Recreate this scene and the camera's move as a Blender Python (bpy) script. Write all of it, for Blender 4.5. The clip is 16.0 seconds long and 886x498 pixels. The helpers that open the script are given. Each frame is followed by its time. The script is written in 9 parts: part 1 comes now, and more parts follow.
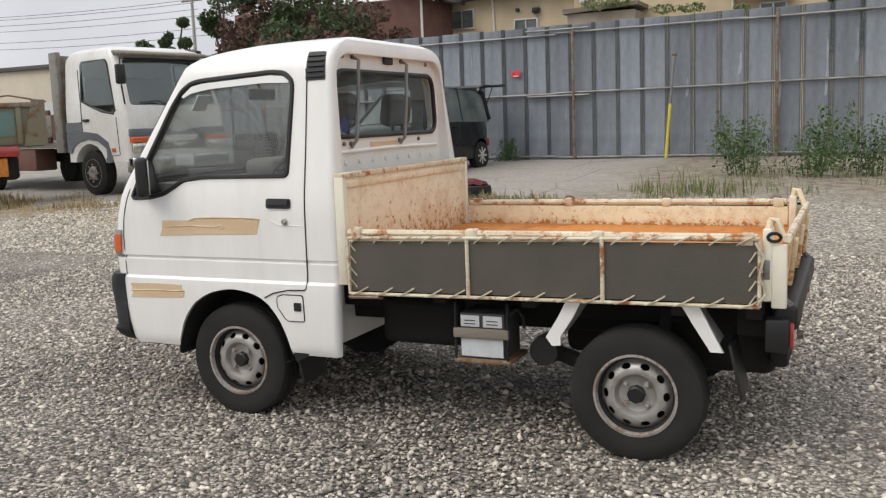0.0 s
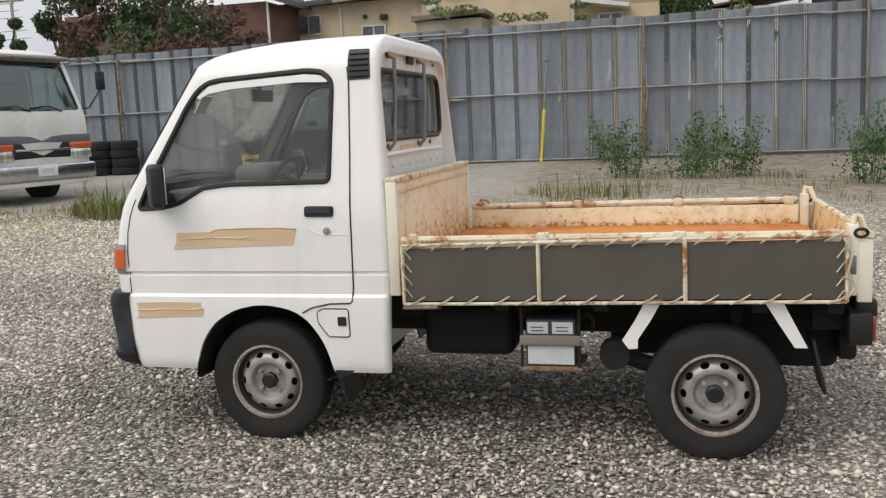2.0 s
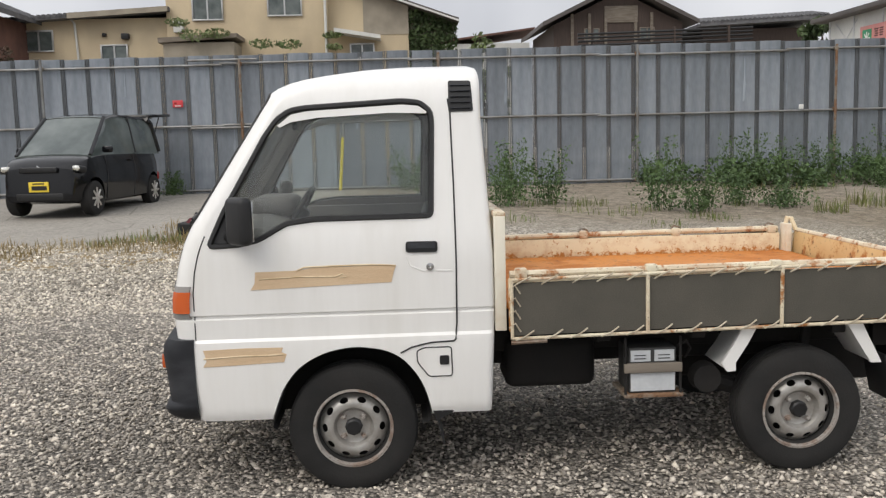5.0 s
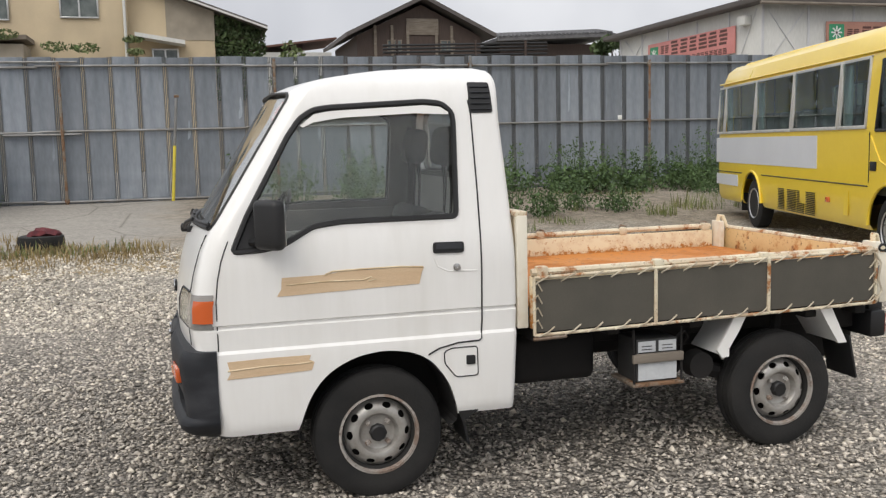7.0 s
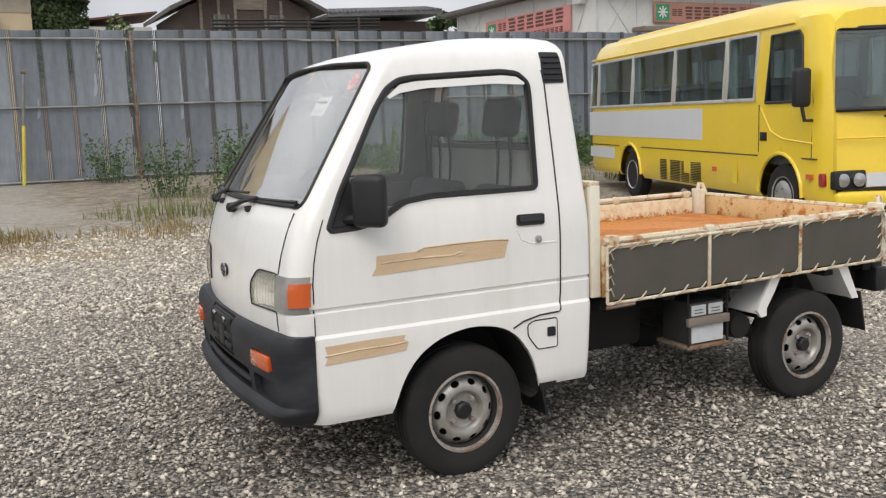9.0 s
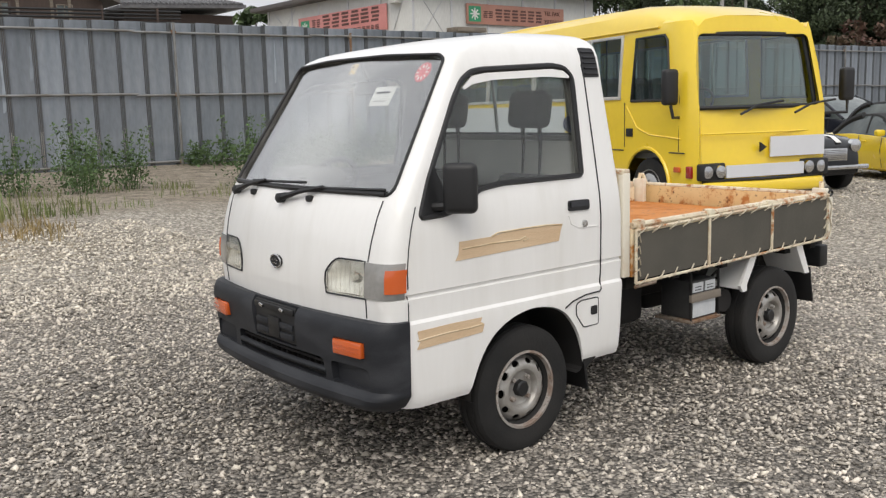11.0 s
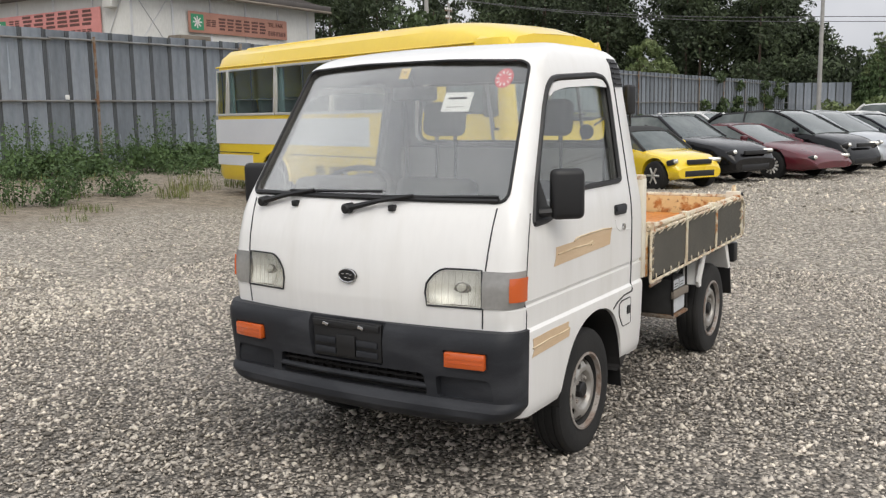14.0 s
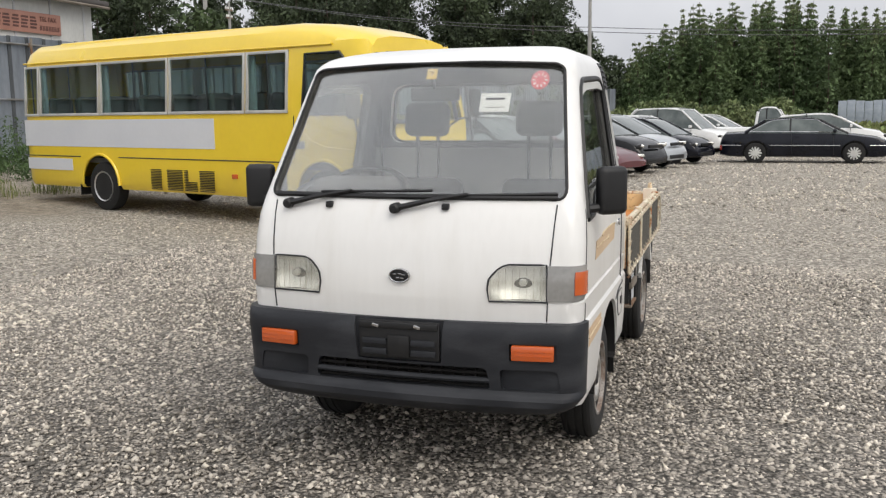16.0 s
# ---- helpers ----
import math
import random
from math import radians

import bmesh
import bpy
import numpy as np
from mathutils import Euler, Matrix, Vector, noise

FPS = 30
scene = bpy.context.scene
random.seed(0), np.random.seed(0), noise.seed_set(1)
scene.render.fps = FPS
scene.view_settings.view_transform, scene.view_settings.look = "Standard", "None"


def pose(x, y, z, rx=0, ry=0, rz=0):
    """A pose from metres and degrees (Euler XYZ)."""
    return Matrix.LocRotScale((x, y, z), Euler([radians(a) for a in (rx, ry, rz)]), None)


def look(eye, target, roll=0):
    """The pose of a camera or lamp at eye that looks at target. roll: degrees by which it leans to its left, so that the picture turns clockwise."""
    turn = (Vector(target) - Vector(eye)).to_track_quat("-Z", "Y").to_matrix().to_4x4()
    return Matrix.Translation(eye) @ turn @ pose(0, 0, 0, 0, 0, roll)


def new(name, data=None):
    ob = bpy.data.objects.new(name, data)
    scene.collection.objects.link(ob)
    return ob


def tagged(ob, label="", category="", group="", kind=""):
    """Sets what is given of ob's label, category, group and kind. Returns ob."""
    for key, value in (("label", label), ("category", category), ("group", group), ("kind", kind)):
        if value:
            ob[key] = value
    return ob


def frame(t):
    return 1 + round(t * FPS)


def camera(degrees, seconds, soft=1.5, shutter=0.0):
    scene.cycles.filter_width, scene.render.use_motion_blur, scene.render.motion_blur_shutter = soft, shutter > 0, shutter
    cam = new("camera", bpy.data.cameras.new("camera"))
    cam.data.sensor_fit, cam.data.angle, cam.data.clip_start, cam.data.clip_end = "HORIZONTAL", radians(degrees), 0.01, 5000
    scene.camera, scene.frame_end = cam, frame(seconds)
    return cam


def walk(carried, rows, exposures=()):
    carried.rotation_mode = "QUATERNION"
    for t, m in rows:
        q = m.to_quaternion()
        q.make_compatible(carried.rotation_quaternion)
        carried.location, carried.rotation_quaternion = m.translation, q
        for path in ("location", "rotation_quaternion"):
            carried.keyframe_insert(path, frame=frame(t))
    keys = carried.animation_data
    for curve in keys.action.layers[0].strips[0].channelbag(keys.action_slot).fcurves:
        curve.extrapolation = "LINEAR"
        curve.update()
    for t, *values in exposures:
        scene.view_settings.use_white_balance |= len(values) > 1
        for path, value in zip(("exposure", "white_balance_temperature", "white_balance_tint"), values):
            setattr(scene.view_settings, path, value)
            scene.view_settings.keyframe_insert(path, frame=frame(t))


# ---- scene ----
cam = camera(51.8, 16.0, soft=1.3)
METRES, EYE, TILT, LEAN, TURN = 8.1437, 1.3479, 0.0, 0.0, 24.720
ROWS = [
    (0.0, 0.0, 0.0, 0.0, -0.3, -7.98, 2.17),
    (0.5, -0.0264, 0.0162, 0.0022, -2.96, -7.64, 1.97),
    (1.0, -0.0569, 0.0187, 0.0007, -6.81, -8.49, 1.68),
    (1.5, -0.0837, 0.0186, 0.0032, -9.01, -8.72, 2.62),
    (2.0, -0.1105, 0.03, 0.0016, -10.59, -7.97, 2.45),
    (2.5, -0.1374, 0.0388, 0.0029, -12.67, -7.38, 1.42),
    (3.0, -0.1736, 0.0388, 0.0064, -15.35, -7.53, 2.03),
    (3.5, -0.2025, 0.0505, 0.0032, -18.3, -7.74, 2.74),
    (4.0, -0.2307, 0.0677, 0.0062, -21.62, -6.98, 2.41),
    (6.5, -0.3608, 0.1368, 0.0123, -36.62, -6.73, 1.16),
    (7.0, -0.3797, 0.1588, 0.0092, -40.29, -6.55, 1.42),
    (7.5, -0.3982, 0.1809, 0.0084, -43.79, -7.68, 1.19),
    (8.0, -0.43, 0.1972, 0.0112, -46.93, -8.48, 1.43),
    (8.5, -0.4489, 0.2242, 0.0076, -48.65, -8.72, 1.92),
    (9.0, -0.461, 0.2537, 0.0098, -51.28, -8.26, 1.99),
    (11.5, -0.556, 0.3826, 0.0104, -66.42, -8.46, 2.1),
    (12.0, -0.5597, 0.4142, 0.0124, -68.72, -7.65, 3.01),
    (12.5, -0.5667, 0.4435, 0.0092, -73.28, -8.74, 2.76),
    (13.0, -0.5816, 0.4718, 0.0106, -77.86, -9.97, 3.05),
    (13.5, -0.5845, 0.5038, 0.0094, -79.91, -9.68, 2.45),
    (14.0, -0.5894, 0.5307, 0.0109, -82.68, -8.38, 0.96),
    (14.5, -0.6047, 0.5612, 0.0122, -86.29, -8.42, 0.22),
    (15.0, -0.6017, 0.5897, 0.0094, -88.38, -8.55, 1.15),
    (15.5, -0.5948, 0.6230, 0.011, -91.86, -8.1, 1.08),
    (16.0, -0.5967, 0.6592, 0.0114, -96.72, -8.41, 0.62),
]
walk(cam, [(t, pose(2.6621, -4.0754, EYE, TILT, LEAN, TURN) @ pose(METRES * x, METRES * y, METRES * z, 90 + pitch, roll, yaw)) for t, x, y, z, yaw, pitch, roll in ROWS])

# ---- light ----
SUN_EL, SUN_AZ = 50.0, 222.0
world = bpy.data.worlds.new("overcast_sky")
scene.world = world
world.use_nodes = True
wn = world.node_tree
wn.nodes.clear()
w_out = wn.nodes.new("ShaderNodeOutputWorld")
w_bg = wn.nodes.new("ShaderNodeBackground")
w_sky = wn.nodes.new("ShaderNodeTexSky")
w_sky.sky_type = "NISHITA"
w_sky.sun_disc = False
w_sky.sun_elevation, w_sky.sun_rotation = radians(SUN_EL), radians(SUN_AZ)
w_sky.dust_density, w_sky.air_density, w_sky.ozone_density = 4.0, 1.0, 1.0
w_hsv = wn.nodes.new("ShaderNodeHueSaturation")
w_hsv.inputs["Saturation"].default_value = 0.12
w_hsv.inputs["Value"].default_value = 0.35
w_mix = wn.nodes.new("ShaderNodeMix")
w_mix.data_type = "RGBA"
w_mix.inputs[0].default_value = 0.80
w_noise = wn.nodes.new("ShaderNodeTexNoise")
w_noise.inputs["Scale"].default_value = 2.2
w_noise.inputs["Detail"].default_value = 5.0
w_ramp = wn.nodes.new("ShaderNodeValToRGB")
w_ramp.color_ramp.elements[0].position, w_ramp.color_ramp.elements[1].position = 0.3, 0.75
w_ramp.color_ramp.elements[0].color = (4.35, 4.5, 4.95, 1)
w_ramp.color_ramp.elements[1].color = (8.8, 8.85, 9.05, 1)
wn.links.new(w_noise.outputs["Fac"], w_ramp.inputs["Fac"])
wn.links.new(w_sky.outputs[0], w_hsv.inputs["Color"])
wn.links.new(w_hsv.outputs[0], w_mix.inputs[6])
wn.links.new(w_ramp.outputs[0], w_mix.inputs[7])
w_pos, w_sep, w_rise, w_dim = (wn.nodes.new(k) for k in ("ShaderNodeTexCoord", "ShaderNodeSeparateXYZ", "ShaderNodeMapRange", "ShaderNodeMix"))
w_rise.inputs[1].default_value, w_rise.inputs[2].default_value = 0.0, 0.7
w_rise.inputs[3].default_value, w_rise.inputs[4].default_value = 0.76, 1.16
w_dim.data_type, w_dim.blend_type = "RGBA", "MULTIPLY"
w_dim.inputs[0].default_value = 1.0
wn.links.new(w_pos.outputs["Generated"], w_sep.inputs[0])
wn.links.new(w_sep.outputs[2], w_rise.inputs[0])
wn.links.new(w_mix.outputs[2], w_dim.inputs[6])
wn.links.new(w_rise.outputs[0], w_dim.inputs[7])
wn.links.new(w_dim.outputs[2], w_bg.inputs["Color"])
w_bg.inputs["Strength"].default_value = 0.166
wn.links.new(w_bg.outputs[0], w_out.inputs["Surface"])

sun = new("sun", bpy.data.lights.new("sun", "SUN"))
sun.data.energy, sun.data.angle, sun.data.color = 1.5, radians(40), (1.0, 0.93, 0.83)
_az, _el = radians(SUN_AZ), radians(SUN_EL)
sun.matrix_world = look((0, 0, 0), (-math.sin(_az) * math.cos(_el), -math.cos(_az) * math.cos(_el), -math.sin(_el)))


# ---- materials ----
def nodes_of(name):
    m = bpy.data.materials.new(name)
    m.use_nodes = True
    t = m.node_tree
    return m, t, t.nodes["Principled BSDF"]


def mat(name, a, b=None, rough=0.6, metal=0.0, scale=8.0, fine=60.0, bump=0.0, coat=0.0, spread=0.0, island=False, lo=0.35, hi=0.65, stretch=(1, 1, 1), spec=0.5, speck=0.14):
    """A base colour that wanders to b in patches, with fine grain, relief and a chance spread per object or per island."""
    m, t, p = nodes_of(name)
    b = b or tuple(0.82 * c for c in a)
    geo = t.nodes.new("ShaderNodeTexCoord")
    mp = t.nodes.new("ShaderNodeMapping")
    mp.inputs["Scale"].default_value = stretch
    t.links.new(geo.outputs["Object"], mp.inputs["Vector"])
    n1, n2 = t.nodes.new("ShaderNodeTexNoise"), t.nodes.new("ShaderNodeTexNoise")
    for n, s in ((n1, scale), (n2, fine)):
        n.inputs["Scale"].default_value = s
        n.inputs["Detail"].default_value = 6.0
        t.links.new(mp.outputs[0], n.inputs["Vector"])
    ramp = t.nodes.new("ShaderNodeValToRGB")
    ramp.color_ramp.elements[0].position, ramp.color_ramp.elements[1].position = lo, hi
    ramp.color_ramp.elements[0].color, ramp.color_ramp.elements[1].color = (*a, 1), (*b, 1)
    t.links.new(n1.outputs["Fac"], ramp.inputs["Fac"])
    grain = t.nodes.new("ShaderNodeMapRange")
    grain.inputs[3].default_value, grain.inputs[4].default_value = 1 - speck, 1 + speck
    t.links.new(n2.outputs["Fac"], grain.inputs[0])
    mul = t.nodes.new("ShaderNodeMix")
    mul.data_type, mul.blend_type = "RGBA", "MULTIPLY"
    mul.inputs[0].default_value = 1.0
    t.links.new(ramp.outputs[0], mul.inputs[6])
    t.links.new(grain.outputs[0], mul.inputs[7])
    out = mul.outputs[2]
    if spread:
        src = t.nodes.new("ShaderNodeNewGeometry") if island else t.nodes.new("ShaderNodeObjectInfo")
        chance = src.outputs["Random Per Island"] if island else src.outputs["Random"]
        mr = t.nodes.new("ShaderNodeMapRange")
        mr.inputs[3].default_value, mr.inputs[4].default_value = 1 - spread, 1 + spread
        t.links.new(chance, mr.inputs[0])
        mul2 = t.nodes.new("ShaderNodeMix")
        mul2.data_type, mul2.blend_type = "RGBA", "MULTIPLY"
        mul2.inputs[0].default_value = 1.0
        t.links.new(out, mul2.inputs[6])
        t.links.new(mr.outputs[0], mul2.inputs[7])
        out = mul2.outputs[2]
    t.links.new(out, p.inputs["Base Color"])
    rr = t.nodes.new("ShaderNodeMapRange")
    rr.inputs[3].default_value, rr.inputs[4].default_value = max(0.0, rough - 0.08), min(1.0, rough + 0.08)
    t.links.new(n1.outputs["Fac"], rr.inputs[0])
    t.links.new(rr.outputs[0], p.inputs["Roughness"])
    p.inputs["Metallic"].default_value = metal
    p.inputs["Coat Weight"].default_value = coat
    p.inputs["Coat Roughness"].default_value = 0.08
    p.inputs["Specular IOR Level"].default_value = spec
    if bump:
        bp = t.nodes.new("ShaderNodeBump")
        bp.inputs["Strength"].default_value, bp.inputs["Distance"].default_value = bump, 0.01
        t.links.new(n2.outputs["Fac"], bp.inputs["Height"])
        t.links.new(bp.outputs[0], p.inputs["Normal"])
    return m


def glass_mat(name, tint, face=0.05, rough=0.0, dust_haze=0.0, slant=4.0):
    """A thin pane: clear with a tint, mirror-like at a slant."""
    m, t, p = nodes_of(name)
    t.nodes.remove(p)
    tr, gl, lw, mx = (t.nodes.new(k) for k in ("ShaderNodeBsdfTransparent", "ShaderNodeBsdfGlossy", "ShaderNodeLayerWeight", "ShaderNodeMixShader"))
    tr.inputs[0].default_value = (*tint, 1)
    gl.inputs["Roughness"].default_value = rough
    lw.inputs["Blend"].default_value = 0.5
    pw, ma = t.nodes.new("ShaderNodeMath"), t.nodes.new("ShaderNodeMath")
    pw.operation, pw.inputs[1].default_value = "POWER", slant
    ma.operation, ma.inputs[1].default_value, ma.inputs[2].default_value = "MULTIPLY_ADD", 1.0 - face, face
    t.links.new(lw.outputs["Facing"], pw.inputs[0])
    t.links.new(pw.outputs[0], ma.inputs[0])
    t.links.new(ma.outputs[0], mx.inputs[0])
    t.links.new(tr.outputs[0], mx.inputs[1])
    t.links.new(gl.outputs[0], mx.inputs[2])
    out = mx
    # Pale uneven film: grime on panes, scattered light painted in on lamp lenses.
    if dust_haze:
        df, m2, nz, mr = (t.nodes.new(k) for k in ("ShaderNodeBsdfDiffuse", "ShaderNodeMixShader", "ShaderNodeTexNoise", "ShaderNodeMapRange"))
        df.inputs[0].default_value = (0.66, 0.64, 0.58, 1)
        nz.inputs["Scale"].default_value, nz.inputs["Detail"].default_value = 3.0, 6.0
        mr.inputs[1].default_value, mr.inputs[2].default_value = 0.3, 0.75
        mr.inputs[3].default_value, mr.inputs[4].default_value = 0.4 * dust_haze, 1.8 * dust_haze
        t.links.new(nz.outputs["Fac"], mr.inputs[0])
        t.links.new(mr.outputs[0], m2.inputs[0])
        t.links.new(mx.outputs[0], m2.inputs[1])
        t.links.new(df.outputs[0], m2.inputs[2])
        out = m2
    t.links.new(out.outputs[0], t.nodes["Material Output"].inputs["Surface"])
    return m


def rust_mat(name, paint, rust, dark, amount, scale=7.0, rough=0.6, foot=None, grain=9.0):
    """Old paint that breaks into rust in blotches, with dark pitting; foot: height below which water has stood and the rust is thick."""
    m, t, p = nodes_of(name)
    tc = t.nodes.new("ShaderNodeTexCoord")
    ns = []
    for s, d in ((scale, 8.0), (scale * grain, 6.0), (scale * 0.35, 3.0)):
        n = t.nodes.new("ShaderNodeTexNoise")
        n.inputs["Scale"].default_value, n.inputs["Detail"].default_value = s, d
        n.inputs["Roughness"].default_value = 0.65
        t.links.new(tc.outputs["Object"], n.inputs["Vector"])
        ns.append(n)

    def ramp(src, lo, hi):
        r = t.nodes.new("ShaderNodeMapRange")
        r.inputs[1].default_value, r.inputs[2].default_value = lo, hi
        t.links.new(src, r.inputs[0])
        return r.outputs[0]

    def mix(f, c1, c2):
        x = t.nodes.new("ShaderNodeMix")
        x.data_type = "RGBA"
        t.links.new(f, x.inputs[0])
        for c, i in ((c1, 6), (c2, 7)):
            if isinstance(c, tuple):
                x.inputs[i].default_value = (*c, 1)
            else:
                t.links.new(c, x.inputs[i])
        return x.outputs[2]

    def more(src):
        if not foot:
            return src
        sep, mr, add = t.nodes.new("ShaderNodeSeparateXYZ"), t.nodes.new("ShaderNodeMapRange"), t.nodes.new("ShaderNodeMath")
        t.links.new(tc.outputs["Object"], sep.inputs[0])
        for i, v in zip((1, 2, 3, 4), (foot[0], foot[1], foot[2], 0.0)):
            mr.inputs[i].default_value = v
        t.links.new(sep.outputs[2], mr.inputs[0])
        add.operation = "ADD"
        t.links.new(src, add.inputs[0])
        t.links.new(mr.outputs[0], add.inputs[1])
        return add.outputs[0]

    c = 0.72 - 0.4 * amount
    stain = mix(ramp(more(ns[2].outputs["Fac"]), c - 0.14, c + 0.16), paint, tuple(0.55 * a + 0.45 * b for a, b in zip(paint, rust)))
    f = ramp(more(ns[0].outputs["Fac"]), c, c + 0.09)
    col = mix(f, stain, rust)
    col = mix(ramp(ns[1].outputs["Fac"], c + 0.06, c + 0.16), col, dark)
    t.links.new(col, p.inputs["Base Color"])
    mr = t.nodes.new("ShaderNodeMapRange")
    mr.inputs[3].default_value, mr.inputs[4].default_value = rough - 0.15, 0.9
    t.links.new(f, mr.inputs[0])
    t.links.new(mr.outputs[0], p.inputs["Roughness"])
    bp = t.nodes.new("ShaderNodeBump")
    bp.inputs["Strength"].default_value, bp.inputs["Distance"].default_value = 0.35, 0.003
    t.links.new(ns[1].outputs["Fac"], bp.inputs["Height"])
    t.links.new(bp.outputs[0], p.inputs["Normal"])
    return m


def lamp_glow(name, c, s):
    m, t, p = nodes_of(name)
    p.inputs["Base Color"].default_value = (*c, 1)
    p.inputs["Roughness"].default_value = s
    p.inputs["Coat Weight"].default_value = 1.0
    return m


WHITE = mat("white_car_paint", (0.81, 0.803, 0.782), (0.745, 0.733, 0.70), 0.32, coat=0.5, scale=2.6, fine=14, stretch=(3.2, 3.2, 0.35), lo=0.50, hi=0.80, speck=0.03)
CREAM = rust_mat("cream_paint_flaking", (0.79, 0.69, 0.49), (0.46, 0.20, 0.05), (0.09, 0.04, 0.02), 0.31, 44, foot=(0.775, 0.812, 0.15), grain=2.2)
CREAM_PIPE = rust_mat("cream_pipe_paint", (0.72, 0.66, 0.50), (0.36, 0.15, 0.05), (0.08, 0.04, 0.025), 0.47, 13)
CREAM_TRIM = rust_mat("cream_board_rust_streaks", (0.80, 0.71, 0.53), (0.47, 0.21, 0.055), (0.09, 0.04, 0.02), 0.33, 30, foot=(0.77, 0.95, 0.14), grain=2.2)
CREAM_WHITE = rust_mat("pale_cream_paint", (0.76, 0.715, 0.60), (0.46, 0.24, 0.08), (0.12, 0.06, 0.03), 0.12, 16)
TAIL_RUST = rust_mat("rusted_cream_tailgate", (0.66, 0.46, 0.22), (0.42, 0.16, 0.04), (0.10, 0.045, 0.02), 0.50, 9, grain=4.0)
RUST = rust_mat("rusty_steel_floor", (0.60, 0.225, 0.035), (0.48, 0.165, 0.028), (0.30, 0.12, 0.045), 0.56, 3.0, 0.75)
CANVAS = mat("olive_canvas", (0.078, 0.073, 0.060), (0.098, 0.090, 0.074), 0.9, scale=5, fine=300, bump=0.3)
ROPE = mat("pale_rope", (0.62, 0.56, 0.44), (0.45, 0.38, 0.28), 0.9, scale=30, fine=300, bump=0.4)
BLACK_TRIM = mat("black_rubber_trim", (0.007, 0.007, 0.0075), (0.013, 0.013, 0.014), 0.5, scale=6, fine=120)
BUMPER = mat("dark_grey_bumper_plastic", (0.019, 0.0205, 0.0245), (0.052, 0.054, 0.060), 0.55, scale=5, fine=140, bump=0.10, spec=0.32, lo=0.46, hi=0.80, stretch=(1, 0.7, 2.2), speck=0.20)
TYRE = mat("tyre_rubber", (0.007, 0.007, 0.007), (0.019, 0.018, 0.017), 0.85, scale=5, fine=90, bump=0.15)
CHASSIS = mat("black_underbody", (0.006, 0.0055, 0.0055), (0.014, 0.012, 0.011), 0.85, scale=5, fine=60)
SILVER = mat("silver_wheel_paint", (0.58, 0.565, 0.535), (0.46, 0.43, 0.39), 0.42, 0.35, scale=9, fine=90)
WHEEL_STEEL = mat("aged_wheel_silver", (0.40, 0.388, 0.365), (0.27, 0.25, 0.225), 0.40, 0.45, scale=11, fine=90, lo=0.42, hi=0.7)
RIM_RUST = rust_mat("rim_edge_rust", (0.36, 0.345, 0.32), (0.23, 0.17, 0.135), (0.10, 0.08, 0.07), 0.58, 14)
CHROME = mat("dull_chrome", (0.62, 0.62, 0.62), (0.5, 0.5, 0.5), 0.2, 1.0, scale=9)
GLASS = glass_mat("clear_glass", (0.94, 0.96, 0.95), 0.04, 0.0, 0.012)
WINDSCREEN = glass_mat("windscreen_glass", (0.97, 0.98, 0.97), 0.13, 0.02, 0.022, 2.0)
DARK_GLASS = mat("dark_car_glass", (0.055, 0.070, 0.068), (0.135, 0.155, 0.148), 0.05, scale=1.5, coat=0.3, fine=8)
BUS_GLASS = glass_mat("bus_tinted_glass", (0.74, 0.82, 0.80), 0.10)
INNER = mat("grey_vinyl_interior", (0.13, 0.127, 0.125), (0.17, 0.165, 0.155), 0.7, scale=8, fine=200, bump=0.1)
INNER_LIGHT = mat("pale_grey_lining", (0.46, 0.45, 0.42), (0.38, 0.37, 0.345), 0.8, scale=5, fine=120)
SEAT = mat("charcoal_seat_cloth", (0.038, 0.038, 0.042), (0.055, 0.055, 0.06), 0.9, scale=6, fine=250, bump=0.2)
AMBER = lamp_glow("amber_lens", (0.58, 0.105, 0.018), 0.15)
RED_LENS = lamp_glow("red_lens", (0.32, 0.02, 0.015), 0.15)
LENS = mat("frosted_headlamp_lens", (0.86, 0.85, 0.78), (0.46, 0.45, 0.40), 0.12, 0.7, scale=3, fine=26, coat=1.0, stretch=(1, 5.0, 0.35), bump=0.25, lo=0.4, hi=0.62, speck=0.08)
# White bowl and pale lens film paint in light scattered by the lens.
LAMP_GLASS = glass_mat("clear_headlamp_glass", (0.98, 0.98, 0.96), 0.09, 0.03, 0.05)
REFLECTOR = mat("headlamp_reflector", (0.96, 0.96, 0.93), (0.60, 0.60, 0.55), 0.22, 0.30, scale=9, fine=60, stretch=(1, 3.0, 0.5), bump=0.3, lo=0.48, hi=0.72, speck=0.06, coat=0.6)
LENS_GREY = mat("grey_side_lens", (0.33, 0.325, 0.31), (0.25, 0.245, 0.235), 0.2, scale=10, coat=1.0)
TAPE = mat("tan_masking_tape", (0.60, 0.43, 0.27), (0.66, 0.50, 0.33), 0.75, scale=10, fine=120, bump=0.15, stretch=(0.4, 1, 3))
TAPE_EDGE = mat("wrinkled_tape", (0.66, 0.55, 0.38), (0.48, 0.35, 0.2), 0.7, scale=14, fine=120)
PAPER = mat("white_paper", (0.78, 0.78, 0.76), (0.72, 0.72, 0.70), 0.8, scale=6)
STICKER_RED = mat("faded_red_sticker", (0.66, 0.16, 0.17), (0.58, 0.13, 0.15), 0.6, scale=20)
STICKER_YELLOW = mat("yellow_sticker", (0.78, 0.55, 0.10), (0.7, 0.48, 0.08), 0.6, scale=20)
STICKER_BLUE = mat("navy_sticker", (0.03, 0.04, 0.13), (0.04, 0.05, 0.15), 0.5, scale=20)
BATTERY = mat("battery_case", (0.03, 0.03, 0.03), (0.05, 0.05, 0.05), 0.6, scale=8)
